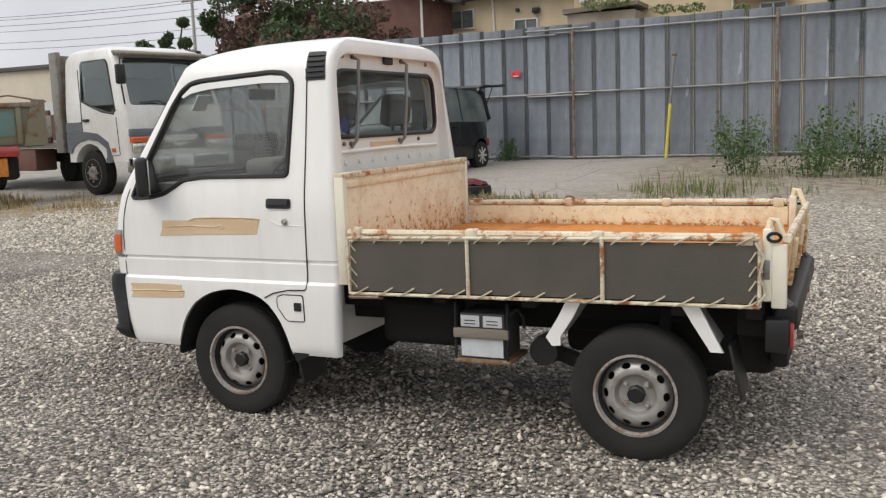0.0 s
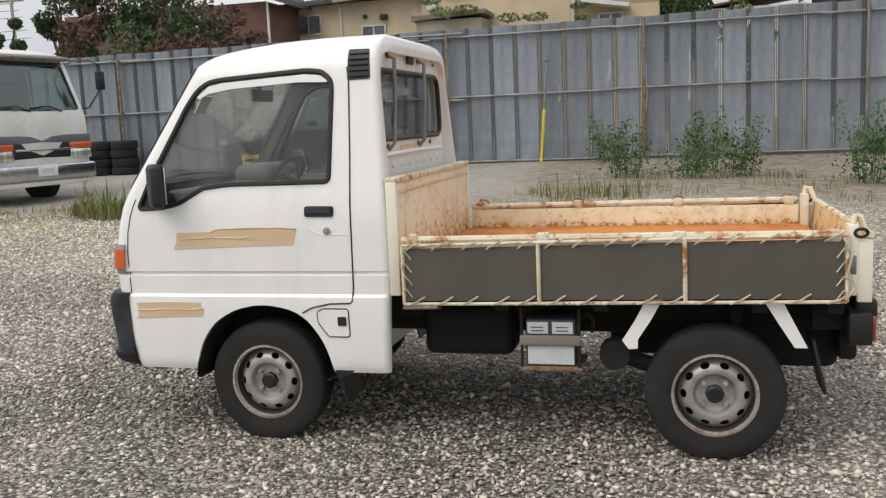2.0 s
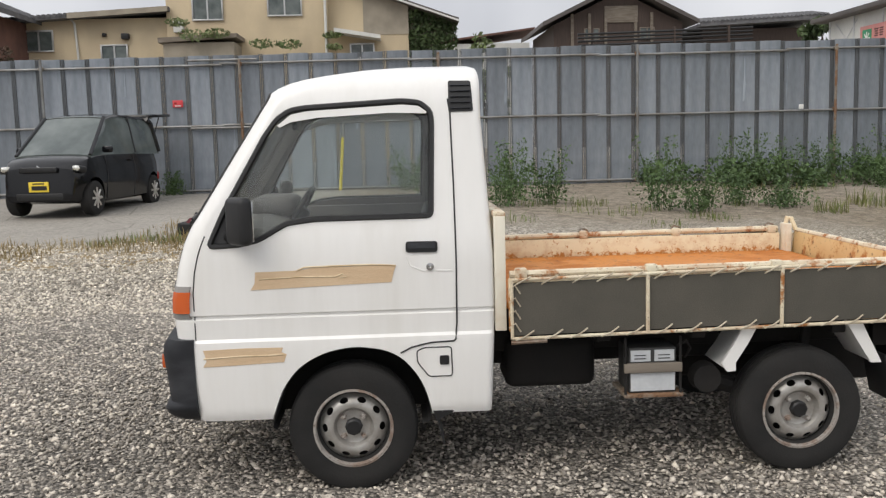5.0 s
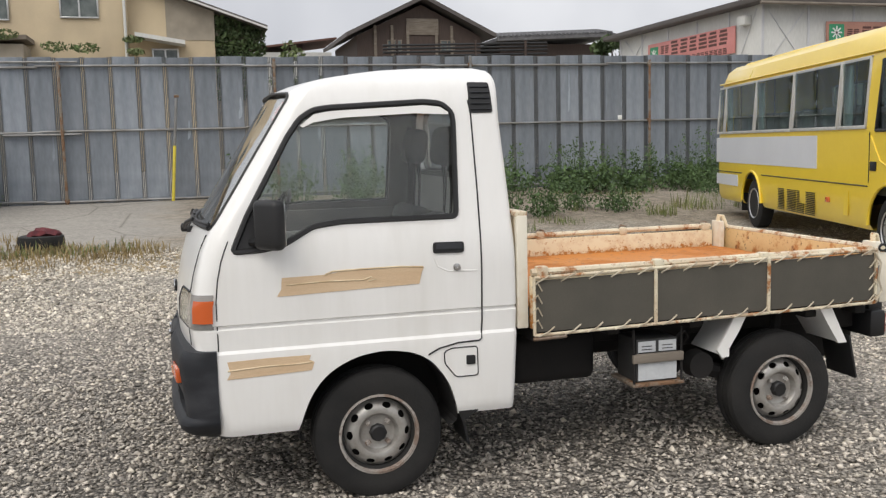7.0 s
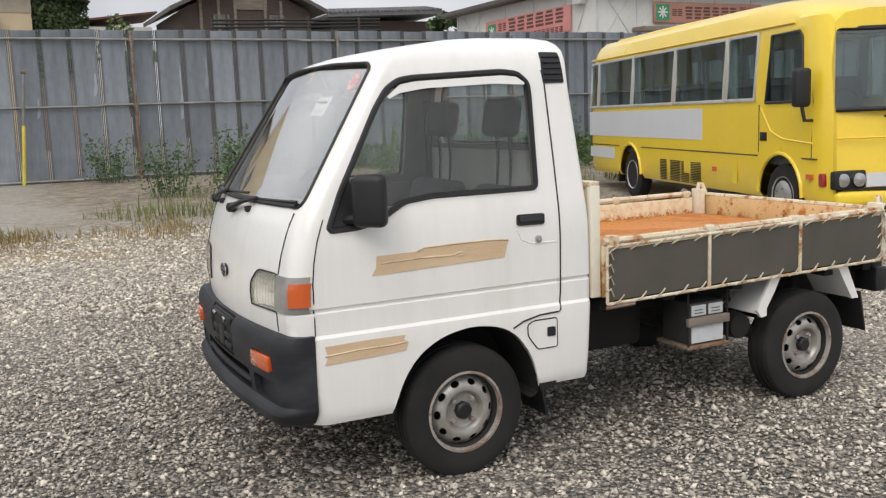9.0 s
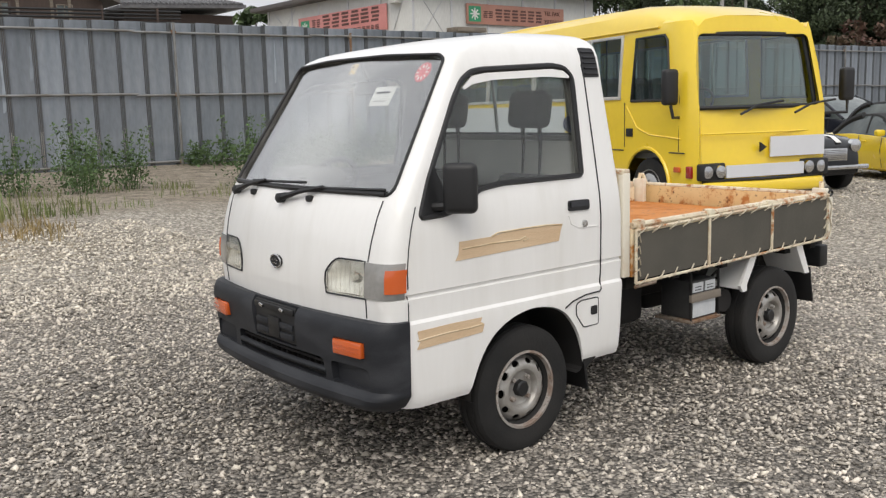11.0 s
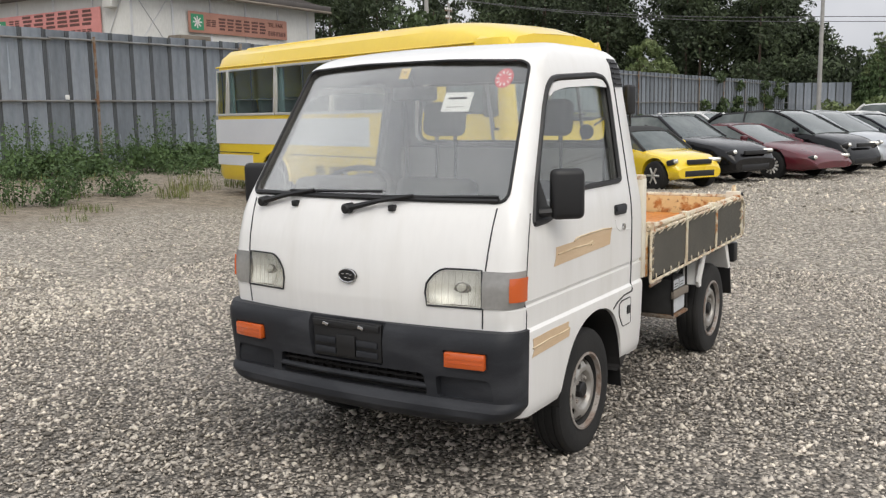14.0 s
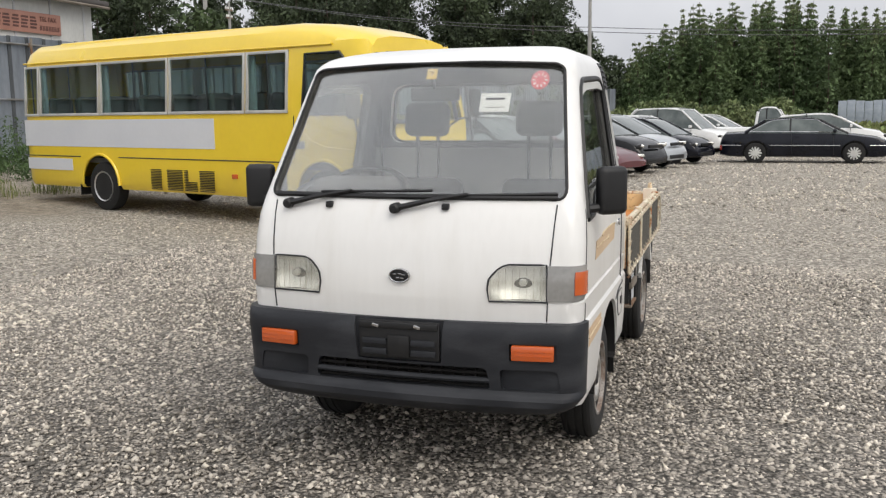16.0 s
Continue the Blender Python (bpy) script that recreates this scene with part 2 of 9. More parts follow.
BATTERY_WHITE = mat("battery_label", (0.58, 0.60, 0.61), (0.48, 0.50, 0.52), 0.6, scale=9)
FENCE_CHALK = mat("faint_chalky_oxide", (0.28, 0.315, 0.355), (0.22, 0.25, 0.285), 0.65, 0.1, scale=4, fine=30)
FENCE = mat("galvanised_sheet", (0.265, 0.290, 0.325), (0.155, 0.178, 0.205), 0.55, 0.25, scale=1.6, fine=11, spread=0.20, speck=0.22, stretch=(1.6, 1, 0.5), lo=0.38, hi=0.72)
FENCE_PALE = mat("chalky_oxide", (0.36, 0.40, 0.45), (0.29, 0.33, 0.38), 0.7, scale=3, fine=20)
RIB = mat("dull_rib_steel", (0.10, 0.11, 0.12), (0.14, 0.15, 0.16), 0.6, 0.3, scale=2, fine=20)
PIPE = mat("scaffold_pipe", (0.27, 0.275, 0.275), (0.19, 0.18, 0.165), 0.55, 0.5, scale=3, fine=40)
PIPE_RUST = rust_mat("rusty_pipe", (0.24, 0.225, 0.19), (0.20, 0.11, 0.06), (0.08, 0.05, 0.03), 0.6, 5)
YELLOW = mat("yellow_bus_paint", (0.86, 0.62, 0.04), (0.82, 0.58, 0.035), 0.30, coat=0.5, scale=1.2, fine=16, speck=0.04)
BUS_COVER = mat("pale_cover_paint", (0.66, 0.67, 0.695), (0.62, 0.63, 0.66), 0.38, scale=1.2, fine=20, speck=0.03, coat=0.2)
PALE_FRAME = mat("pale_metal_frame", (0.60, 0.59, 0.56), (0.50, 0.49, 0.46), 0.4, 0.3, scale=4)
BUS_GREY = mat("pale_grey_cover_paint", (0.56, 0.565, 0.58), (0.52, 0.525, 0.54), 0.5, scale=2, fine=20)
ALU = mat("brushed_aluminium", (0.56, 0.56, 0.55), (0.48, 0.48, 0.47), 0.35, 0.8, scale=6)
BUS_SEAT = mat("teal_seat_cloth", (0.06, 0.085, 0.085), (0.08, 0.105, 0.10), 0.9, scale=8)
CURTAIN = mat("pale_blue_curtain", (0.42, 0.54, 0.57), (0.33, 0.45, 0.48), 0.9, scale=4, stretch=(8, 8, 0.5))
BEIGE = mat("beige_stucco", (0.56, 0.46, 0.31), (0.47, 0.385, 0.265), 0.9, scale=0.8, fine=30, bump=0.2, stretch=(1, 1, 0.6))
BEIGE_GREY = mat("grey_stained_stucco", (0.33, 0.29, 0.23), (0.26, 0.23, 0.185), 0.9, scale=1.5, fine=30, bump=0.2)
BROWN_WALL = mat("dark_brown_boards", (0.05, 0.036, 0.03), (0.075, 0.052, 0.043), 0.8, scale=2, fine=14, stretch=(8, 8, 0.5))
RED_BROWN = mat("red_brown_cladding", (0.14, 0.07, 0.052), (0.10, 0.05, 0.04), 0.85, scale=1.4, fine=18)
ROOF_TILE = mat("grey_roof_tile", (0.13, 0.13, 0.135), (0.085, 0.085, 0.09), 0.75, scale=2, fine=20, spread=0.15)
ROOF_DARK = mat("dark_metal_roof", (0.075, 0.066, 0.062), (0.10, 0.088, 0.082), 0.6, scale=1, fine=12)
OFF_WHITE = mat("off_white_siding", (0.62, 0.62, 0.59), (0.54, 0.54, 0.52), 0.75, scale=0.7, fine=14, stretch=(1, 1, 0.3))
PALE_WALL = mat("pale_beige_wall", (0.60, 0.54, 0.43), (0.54, 0.485, 0.385), 0.85, scale=0.5, fine=10, stretch=(1, 1, 0.4))
TIMBER = mat("grey_weathered_timber", (0.22, 0.19, 0.155), (0.15, 0.125, 0.10), 0.85, scale=3, fine=40, stretch=(0.4, 3, 3))
SIGN_PINK = mat("faded_pink_sign", (0.64, 0.27, 0.25), (0.58, 0.23, 0.21), 0.6, scale=1, fine=14)
SIGN_BROWN = mat("faded_terracotta_sign", (0.44, 0.22, 0.165), (0.38, 0.19, 0.14), 0.6, scale=1, fine=14)
SIGN_GREEN = mat("green_sign_square", (0.04, 0.30, 0.15), (0.05, 0.26, 0.13), 0.6, scale=2)
SIGN_INK = mat("dark_sign_lettering", (0.10, 0.045, 0.04), (0.13, 0.06, 0.05), 0.7, scale=3)
CONCRETE_POLE = mat("concrete_pole", (0.36, 0.355, 0.34), (0.29, 0.285, 0.27), 0.85, scale=2, fine=40)
BARK = mat("bark", (0.10, 0.075, 0.055), (0.06, 0.045, 0.035), 0.95, scale=4, fine=40, bump=0.6)
LEAF = mat("green_leaves", (0.042, 0.068, 0.024), (0.070, 0.105, 0.036), 0.7, scale=0.6, spread=0.45, island=True)
LEAF_WOOD = mat("dark_wood_leaves", (0.029, 0.043, 0.020), (0.054, 0.075, 0.033), 0.8, scale=0.25, spread=0.5, island=True)
LEAF_BAMBOO = mat("bamboo_leaves", (0.060, 0.100, 0.036), (0.110, 0.160, 0.062), 0.7, scale=0.3, spread=0.45, island=True)
LEAF_RED = mat("reddish_leaves", (0.095, 0.042, 0.034), (0.075, 0.058, 0.030), 0.8, scale=0.7, spread=0.4, island=True)
LEAF_PALE = mat("pale_shrub_leaves", (0.10, 0.145, 0.05), (0.15, 0.18, 0.075), 0.7, scale=0.6, spread=0.4, island=True)
WEED = mat("weed_leaves", (0.048, 0.090, 0.028), (0.085, 0.138, 0.046), 0.7, scale=3, spread=0.4, island=True)
GRASS = mat("green_grass", (0.11, 0.15, 0.042), (0.20, 0.20, 0.075), 0.8, scale=2, spread=0.35, island=True)
DRY = mat("dry_grass", (0.30, 0.22, 0.10), (0.24, 0.19, 0.09), 0.9, scale=2, spread=0.35, island=True)
STONE_TAN = mat("tan_gravel_stone", (0.62, 0.565, 0.48), (0.44, 0.40, 0.335), 0.85, scale=20, fine=200, spread=0.6, island=True, bump=0.2)
STONE = mat("gravel_stone", (0.555, 0.500, 0.430), (0.385, 0.350, 0.304), 0.85, scale=20, fine=200, spread=0.75, island=True, bump=0.2)
TRUCK_WHITE = mat("aged_white_truck_paint", (0.72, 0.72, 0.70), (0.60, 0.59, 0.56), 0.4, coat=0.3, scale=1.5, fine=20, stretch=(1, 1, 0.4))
TRUCK_GREY = mat("slate_grey_truck_paint", (0.13, 0.145, 0.17), (0.10, 0.11, 0.13), 0.5, scale=2, fine=20)
BED_OLD = rust_mat("weathered_truck_bed", (0.20, 0.20, 0.18), (0.16, 0.12, 0.08), (0.06, 0.05, 0.04), 0.5, 3)
OLD_GREEN = rust_mat("worn_olive_paint", (0.17, 0.165, 0.11), (0.17, 0.09, 0.045), (0.05, 0.035, 0.025), 0.42, 5)
OLD_TEAL = mat("faded_teal_paint", (0.11, 0.20, 0.19), (0.16, 0.20, 0.16), 0.7, scale=4, fine=40)
BODY_BLACK = mat("black_car_paint", (0.004, 0.004, 0.005), (0.007, 0.007, 0.008), 0.16, coat=0.3, scale=2, spec=0.25)
BODY_NAVY = mat("dark_navy_car_paint", (0.005, 0.006, 0.010), (0.009, 0.010, 0.016), 0.16, coat=0.15, scale=2, spec=0.25)
BODY_MAROON = mat("maroon_car_paint", (0.10, 0.013, 0.020), (0.08, 0.011, 0.016), 0.3, coat=0.3, scale=2)
BODY_SILVER = mat("silver_car_paint", (0.46, 0.48, 0.50), (0.42, 0.44, 0.46), 0.3, 0.4, coat=0.8, scale=2)
BODY_YELLOW = mat("yellow_sports_car_paint", (0.83, 0.60, 0.02), (0.80, 0.56, 0.02), 0.25, coat=0.8, scale=2)
BODY_WHITE = mat("white_parked_car_paint", (0.78, 0.78, 0.77), (0.74, 0.74, 0.73), 0.3, coat=0.6, scale=2)
PLATE_YELLOW = mat("yellow_number_plate", (0.80, 0.60, 0.05), (0.76, 0.56, 0.05), 0.5, scale=4)
SOFT_TOP = mat("black_soft_top", (0.02, 0.02, 0.02), (0.03, 0.03, 0.03), 0.85, scale=8, fine=120)
RED_SIGN = mat("red_notice", (0.62, 0.05, 0.06), (0.55, 0.05, 0.06), 0.6, scale=10)
YELLOW_POLE = mat("yellow_pole_paint", (0.70, 0.58, 0.06), (0.55, 0.45, 0.06), 0.6, scale=6)
WIRE = mat("dark_wire", (0.16, 0.16, 0.17), (0.05, 0.05, 0.05), 0.7)


def damp_shade(t, color):
    """Trodden, moist gravel with truck shade painted in: a darker ragged yard patch."""
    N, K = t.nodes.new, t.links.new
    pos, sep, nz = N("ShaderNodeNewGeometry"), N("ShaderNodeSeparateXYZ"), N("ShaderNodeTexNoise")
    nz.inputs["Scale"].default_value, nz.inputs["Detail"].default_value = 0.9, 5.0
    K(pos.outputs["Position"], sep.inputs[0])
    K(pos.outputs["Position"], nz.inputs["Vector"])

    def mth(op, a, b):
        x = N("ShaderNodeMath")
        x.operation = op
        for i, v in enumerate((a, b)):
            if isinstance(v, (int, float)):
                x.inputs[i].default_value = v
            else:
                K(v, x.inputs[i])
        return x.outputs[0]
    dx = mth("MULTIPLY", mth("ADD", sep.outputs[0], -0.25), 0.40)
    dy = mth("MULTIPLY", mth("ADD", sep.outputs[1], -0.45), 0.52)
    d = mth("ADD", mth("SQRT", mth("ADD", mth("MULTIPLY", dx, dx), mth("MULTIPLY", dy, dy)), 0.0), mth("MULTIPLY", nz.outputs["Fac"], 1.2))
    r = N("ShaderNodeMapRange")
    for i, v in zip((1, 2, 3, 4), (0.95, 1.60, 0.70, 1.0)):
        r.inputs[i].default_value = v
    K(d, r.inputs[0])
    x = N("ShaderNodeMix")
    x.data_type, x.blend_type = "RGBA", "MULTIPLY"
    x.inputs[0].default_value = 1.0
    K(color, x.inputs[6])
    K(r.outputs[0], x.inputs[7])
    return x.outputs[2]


def ground_mat():
    """Crushed-stone gravel with bare concrete, earth and dry straw where the yard has them."""
    m, t, p = nodes_of("yard_ground")
    N, K = t.nodes.new, t.links.new
    pos = N("ShaderNodeNewGeometry")
    sep = N("ShaderNodeSeparateXYZ")
    K(pos.outputs["Position"], sep.inputs[0])

    def noise_tex(s, d=6.0, r=0.6):
        n = N("ShaderNodeTexNoise")
        n.inputs["Scale"].default_value, n.inputs["Detail"].default_value, n.inputs["Roughness"].default_value = s, d, r
        K(pos.outputs["Position"], n.inputs["Vector"])
        return n.outputs["Fac"]

    def rng(src, a, b, c=0.0, d=1.0):
        r = N("ShaderNodeMapRange")
        for i, v in zip((1, 2, 3, 4), (a, b, c, d)):
            r.inputs[i].default_value = v
        K(src, r.inputs[0])
        return r.outputs[0]

    def mth(op, a, b):
        x = N("ShaderNodeMath")
        x.operation = op
        for i, v in enumerate((a, b)):
            if isinstance(v, (int, float)):
                x.inputs[i].default_value = v
            else:
                K(v, x.inputs[i])
        return x.outputs[0]

    def mix(f, c1, c2, kind="MIX"):
        x = N("ShaderNodeMix")
        x.data_type, x.blend_type = "RGBA", kind
        if isinstance(f, (int, float)):
            x.inputs[0].default_value = f
        else:
            K(f, x.inputs[0])
        for c, i in ((c1, 6), (c2, 7)):
            if isinstance(c, tuple):
                x.inputs[i].default_value = (*c, 1)
            else:
                K(c, x.inputs[i])
        return x.outputs[2]

    warp = N("ShaderNodeTexNoise")
    warp.inputs["Scale"].default_value = 40.0
    K(pos.outputs["Position"], warp.inputs["Vector"])
    add = N("ShaderNodeVectorMath")
    add.operation = "MULTIPLY_ADD"
    add.inputs[1].default_value = (0.02, 0.02, 0.02)
    K(warp.outputs["Color"], add.inputs[0])
    K(pos.outputs["Position"], add.inputs[2])
    v1, v2 = N("ShaderNodeTexVoronoi"), N("ShaderNodeTexVoronoi")
    for v, s in ((v1, 50.0), (v2, 85.0)):
        v.inputs["Scale"].default_value = s
        K(add.outputs[0], v.inputs["Vector"])
    sp = N("ShaderNodeSeparateColor")
    K(v1.outputs["Color"], sp.inputs[0])
    grey = N("ShaderNodeValToRGB")
    grey.color_ramp.elements[0].color, grey.color_ramp.elements[1].color = (0.125, 0.113, 0.100, 1), (0.745, 0.675, 0.585, 1)
    e = grey.color_ramp.elements.new(0.55)
    e.color = (0.345, 0.312, 0.274, 1)
    K(sp.outputs[0], grey.inputs["Fac"])
    sp2 = N("ShaderNodeSeparateColor")
    K(v2.outputs["Color"], sp2.inputs[0])
    gravel = mix(rng(sp2.outputs[1], 0.2, 1.0, 0.0, 0.45), grey.outputs[0], (0.47, 0.432, 0.375))
    # Gaps between stones: the shade of their relief put into the colour.
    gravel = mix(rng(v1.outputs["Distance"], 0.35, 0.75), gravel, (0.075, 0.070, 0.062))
    patch = noise_tex(0.55)
    gravel = mix(rng(patch, 0.35, 0.7, 0.72, 1.2), (0.0, 0.0, 0.0), gravel)
    clod = noise_tex(14.0, 8.0, 0.85)
    tan = mix(rng(mth("ADD", mth("MULTIPLY", sp.outputs[1], 0.5), mth("MULTIPLY", clod, 1.0)), 0.52, 0.98), (0.21, 0.183, 0.150), (0.86, 0.79, 0.675))
    v3 = N("ShaderNodeTexVoronoi")
    v3.inputs["Scale"].default_value = 24.0
    K(add.outputs[0], v3.inputs["Vector"])
    sp3 = N("ShaderNodeSeparateColor")
    K(v3.outputs["Color"], sp3.inputs[0])
    chunk = mix(rng(sp3.outputs[0], 0.1, 0.95), (0.20, 0.178, 0.148), (0.90, 0.83, 0.72))
    # Shade between the larger stones, painted likewise.
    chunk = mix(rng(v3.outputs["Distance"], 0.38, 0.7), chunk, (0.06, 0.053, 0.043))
    tan = mix(0.6, tan, chunk)
    edge = noise_tex(0.8)
    far_y = rng(mth("ADD", sep.outputs[1], mth("MULTIPLY", edge, 3.0)), 3.6, 7.0)
    far_x = rng(mth("ADD", sep.outputs[0], mth("MULTIPLY", edge, 4.0)), 3.4, 8.0)
    col = mix(mth("MULTIPLY", mth("MAXIMUM", far_y, far_x), 0.85), gravel, tan)
    dirt = mix(rng(noise_tex(5.0, 9.0, 0.75), 0.36, 0.64), (0.17, 0.142, 0.108), (0.45, 0.39, 0.31))
    dirt = mix(rng(noise_tex(38.0, 6.0, 0.7), 0.50, 0.66, 0.0, 0.7), dirt, (0.11, 0.095, 0.07))
    col = mix(mth("MULTIPLY", rng(mth("ADD", sep.outputs[1], mth("MULTIPLY", edge, 4.0)), 9.5, 11.5), rng(sep.outputs[0], 12.0, 8.0)), col, dirt)
    slab = mix(noise_tex(1.4, 8.0), (0.30, 0.28, 0.25), (0.17, 0.158, 0.14))
    slab = mix(rng(noise_tex(14.0, 8.0, 0.8), 0.4, 0.62, 0.0, 0.6), slab, (0.46, 0.43, 0.38))
    crack = N("ShaderNodeTexVoronoi")
    crack.feature = "DISTANCE_TO_EDGE"
    crack.inputs["Scale"].default_value = 0.55
    K(add.outputs[0], crack.inputs["Vector"])
    slab = mix(rng(crack.outputs["Distance"], 0.0, 0.012, 0.5, 0.0), slab, (0.07, 0.065, 0.05))
    on_slab = mth("MULTIPLY", rng(mth("ADD", sep.outputs[1], mth("MULTIPLY", edge, 1.4)), 8.3, 8.7), rng(mth("ADD", sep.outputs[0], mth("MULTIPLY", edge, 2.0)), 0.6, -0.4))
    col = mix(on_slab, col, slab)
    straw = mth("MULTIPLY", mth("MULTIPLY", rng(mth("ADD", sep.outputs[1], mth("MULTIPLY", edge, 2.2)), 6.6, 7.2), rng(mth("ADD", sep.outputs[1], mth("MULTIPLY", edge, 2.2)), 9.0, 8.3)), rng(sep.outputs[0], 1.0, -1.0))
    col = mix(mth("MULTIPLY", straw, rng(noise_tex(3.0), 0.35, 0.6)), col, (0.33, 0.245, 0.12))
    # The truck's soft shade is multiplied into the ground colour here.
    K(damp_shade(t, col), p.inputs["Base Color"])
    p.inputs["Roughness"].default_value = 0.9
    p.inputs["Specular IOR Level"].default_value = 0.25
    bp = N("ShaderNodeBump")
    bp.inputs["Distance"].default_value = 0.02
    K(mth("SUBTRACT", 0.9, mth("MULTIPLY", on_slab, 0.75)), bp.inputs["Strength"])
    h = mth("SUBTRACT", mth("SUBTRACT", mth("MULTIPLY", sp.outputs[2], 0.5), v1.outputs["Distance"]), mth("MULTIPLY", v3.outputs["Distance"], 1.2))
    K(h, bp.inputs["Height"])
    K(bp.outputs[0], p.inputs["Normal"])
    return m


GROUND = ground_mat()
# Loose stones get the same painted shade round the truck.
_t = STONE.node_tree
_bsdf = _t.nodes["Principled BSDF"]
_t.links.new(damp_shade(_t, _bsdf.inputs["Base Color"].links[0].from_socket), _bsdf.inputs["Base Color"])


# ---- building helpers ----
def smooth_by(bm, angle=35.0):
    bm.normal_update()
    lim = radians(angle)
    for f in bm.faces:
        f.smooth = True
    for e in bm.edges:
        e.smooth = len(e.link_faces) == 2 and e.calc_face_angle(0.0) < lim


def mesh_of(bm, name, material, angle=35.0):
    smooth_by(bm, angle)
    me = bpy.data.meshes.new(name)
    bm.to_mesh(me)
    bm.free()
    for m in (material if isinstance(material, (list, tuple)) else (material,)):
        me.materials.append(m)
    return me


def part(name, bm, material, parent, label="", angle=35.0):
    """Links a bmesh as one mesh object under a thing or a part."""
    ob = new(name, bm if isinstance(bm, bpy.types.Mesh) else mesh_of(bm, name, material, angle))
    ob.parent = parent
    return tagged(ob, label)


def thing(name, m, label, category, group="", kind=""):
    ob = new(name)
    ob.empty_display_size = 0.2
    ob.matrix_world = m
    return tagged(ob, label, category, group, kind)


def solid(name, bm, material, label, category, group="", kind="", m=None, angle=35.0):
    ob = new(name, bm if isinstance(bm, bpy.types.Mesh) else mesh_of(bm, name, material, angle))
    if m is not None:
        ob.matrix_world = m
    return tagged(ob, label, category, group, kind)


def box(lo, hi, bevel=0.0, bm=None, seg=2):
    bm = bm or bmesh.new()
    lo, hi = Vector(lo), Vector(hi)
    vs = bmesh.ops.create_cube(bm, size=1.0, matrix=Matrix.LocRotScale((lo + hi) / 2, None, hi - lo))["verts"]
    if bevel:
        es = list({e for v in vs for e in v.link_edges})
        bmesh.ops.bevel(bm, geom=es, offset=bevel, segments=seg, profile=0.5, affect="EDGES", clamp_overlap=True)
    return bm


def moved(bm, m):
    bmesh.ops.transform(bm, matrix=m, verts=bm.verts)
    return bm


def prism(poly, axis, a, b, bm=None):
    """A prism of a flat outline, drawn out along an axis from a to b. The outline gives the two other axes in order."""
    bm = bm or bmesh.new()

    def put(p, h):
        return {"x": (h, p[0], p[1]), "y": (p[0], h, p[1]), "z": (p[0], p[1], h)}[axis]
    lo = [bm.verts.new(put(p, a)) for p in poly]
    hi = [bm.verts.new(put(p, b)) for p in poly]
    fs = [bm.faces.new(lo), bm.faces.new(hi)]
    n = len(poly)
    for i in range(n):
        fs.append(bm.faces.new((lo[i], lo[(i + 1) % n], hi[(i + 1) % n], hi[i])))
    bmesh.ops.recalc_face_normals(bm, faces=fs)
    return bm


def rounded(poly, r, seg=4):
    """An outline with its corners rounded."""
    out, n = [], len(poly)
    for i in range(n):
        p, a, b = Vector(poly[i]), Vector(poly[i - 1]), Vector(poly[(i + 1) % n])
        u, v = a - p, b - p
        k = min(r, 0.45 * u.length, 0.45 * v.length)
        s, e = p + u.normalized() * k, p + v.normalized() * k
        for j in range(seg + 1):
            t = j / seg
            out.append(tuple((1 - t) ** 2 * s + 2 * t * (1 - t) * p + t * t * e))
    return out


def loft(rings, closed=True, cap=True, bm=None):
    bm = bm or bmesh.new()
    vs = [[bm.verts.new(p) for p in ring] for ring in rings]
    n = len(rings[0])
    for a, b in zip(vs, vs[1:]):
        for i in range(n if closed else n - 1):
            j = (i + 1) % n
            bm.faces.new((a[i], a[j], b[j], b[i]))
    if cap and closed:
        bm.faces.new(vs[0][::-1])
        bm.faces.new(vs[-1])
    bmesh.ops.recalc_face_normals(bm, faces=bm.faces)
    return bm


def tube(points, r, seg=8, bm=None, flat=1.0):
    """A round bar along a line of points."""
    bm = bm or bmesh.new()
    pts = [Vector(p) for p in points]
    rings, up = [], None
    for i, p in enumerate(pts):
        d = (pts[min(i + 1, len(pts) - 1)] - pts[max(i - 1, 0)]).normalized()
        if up is None or abs(up.dot(d)) > 0.98:
            up = Vector((0, 0, 1)) if abs(d.z) < 0.9 else Vector((0, 1, 0))
        s = d.cross(up).normalized()
        up = s.cross(d).normalized()
        rr = r[i] if isinstance(r, (list, tuple)) else r
        rings.append([p + rr * (math.cos(a) * s + flat * math.sin(a) * up) for a in (2 * math.pi * k / seg for k in range(seg))])
    return loft(rings, bm=bm)


def lathe(profile, seg=32, axis="y", bm=None, cap=True):
    """A turned body: profile of (along, radius)."""
    bm = bm or bmesh.new()
    rings = []
    for h, r in profile:
        ring = []
        for k in range(seg):
            a = 2 * math.pi * k / seg
            c, s = r * math.cos(a), r * math.sin(a)
            ring.append({"x": (h, c, s), "y": (c, h, s), "z": (c, s, h)}[axis])
        rings.append(ring)
    return loft(rings, cap=cap, bm=bm)


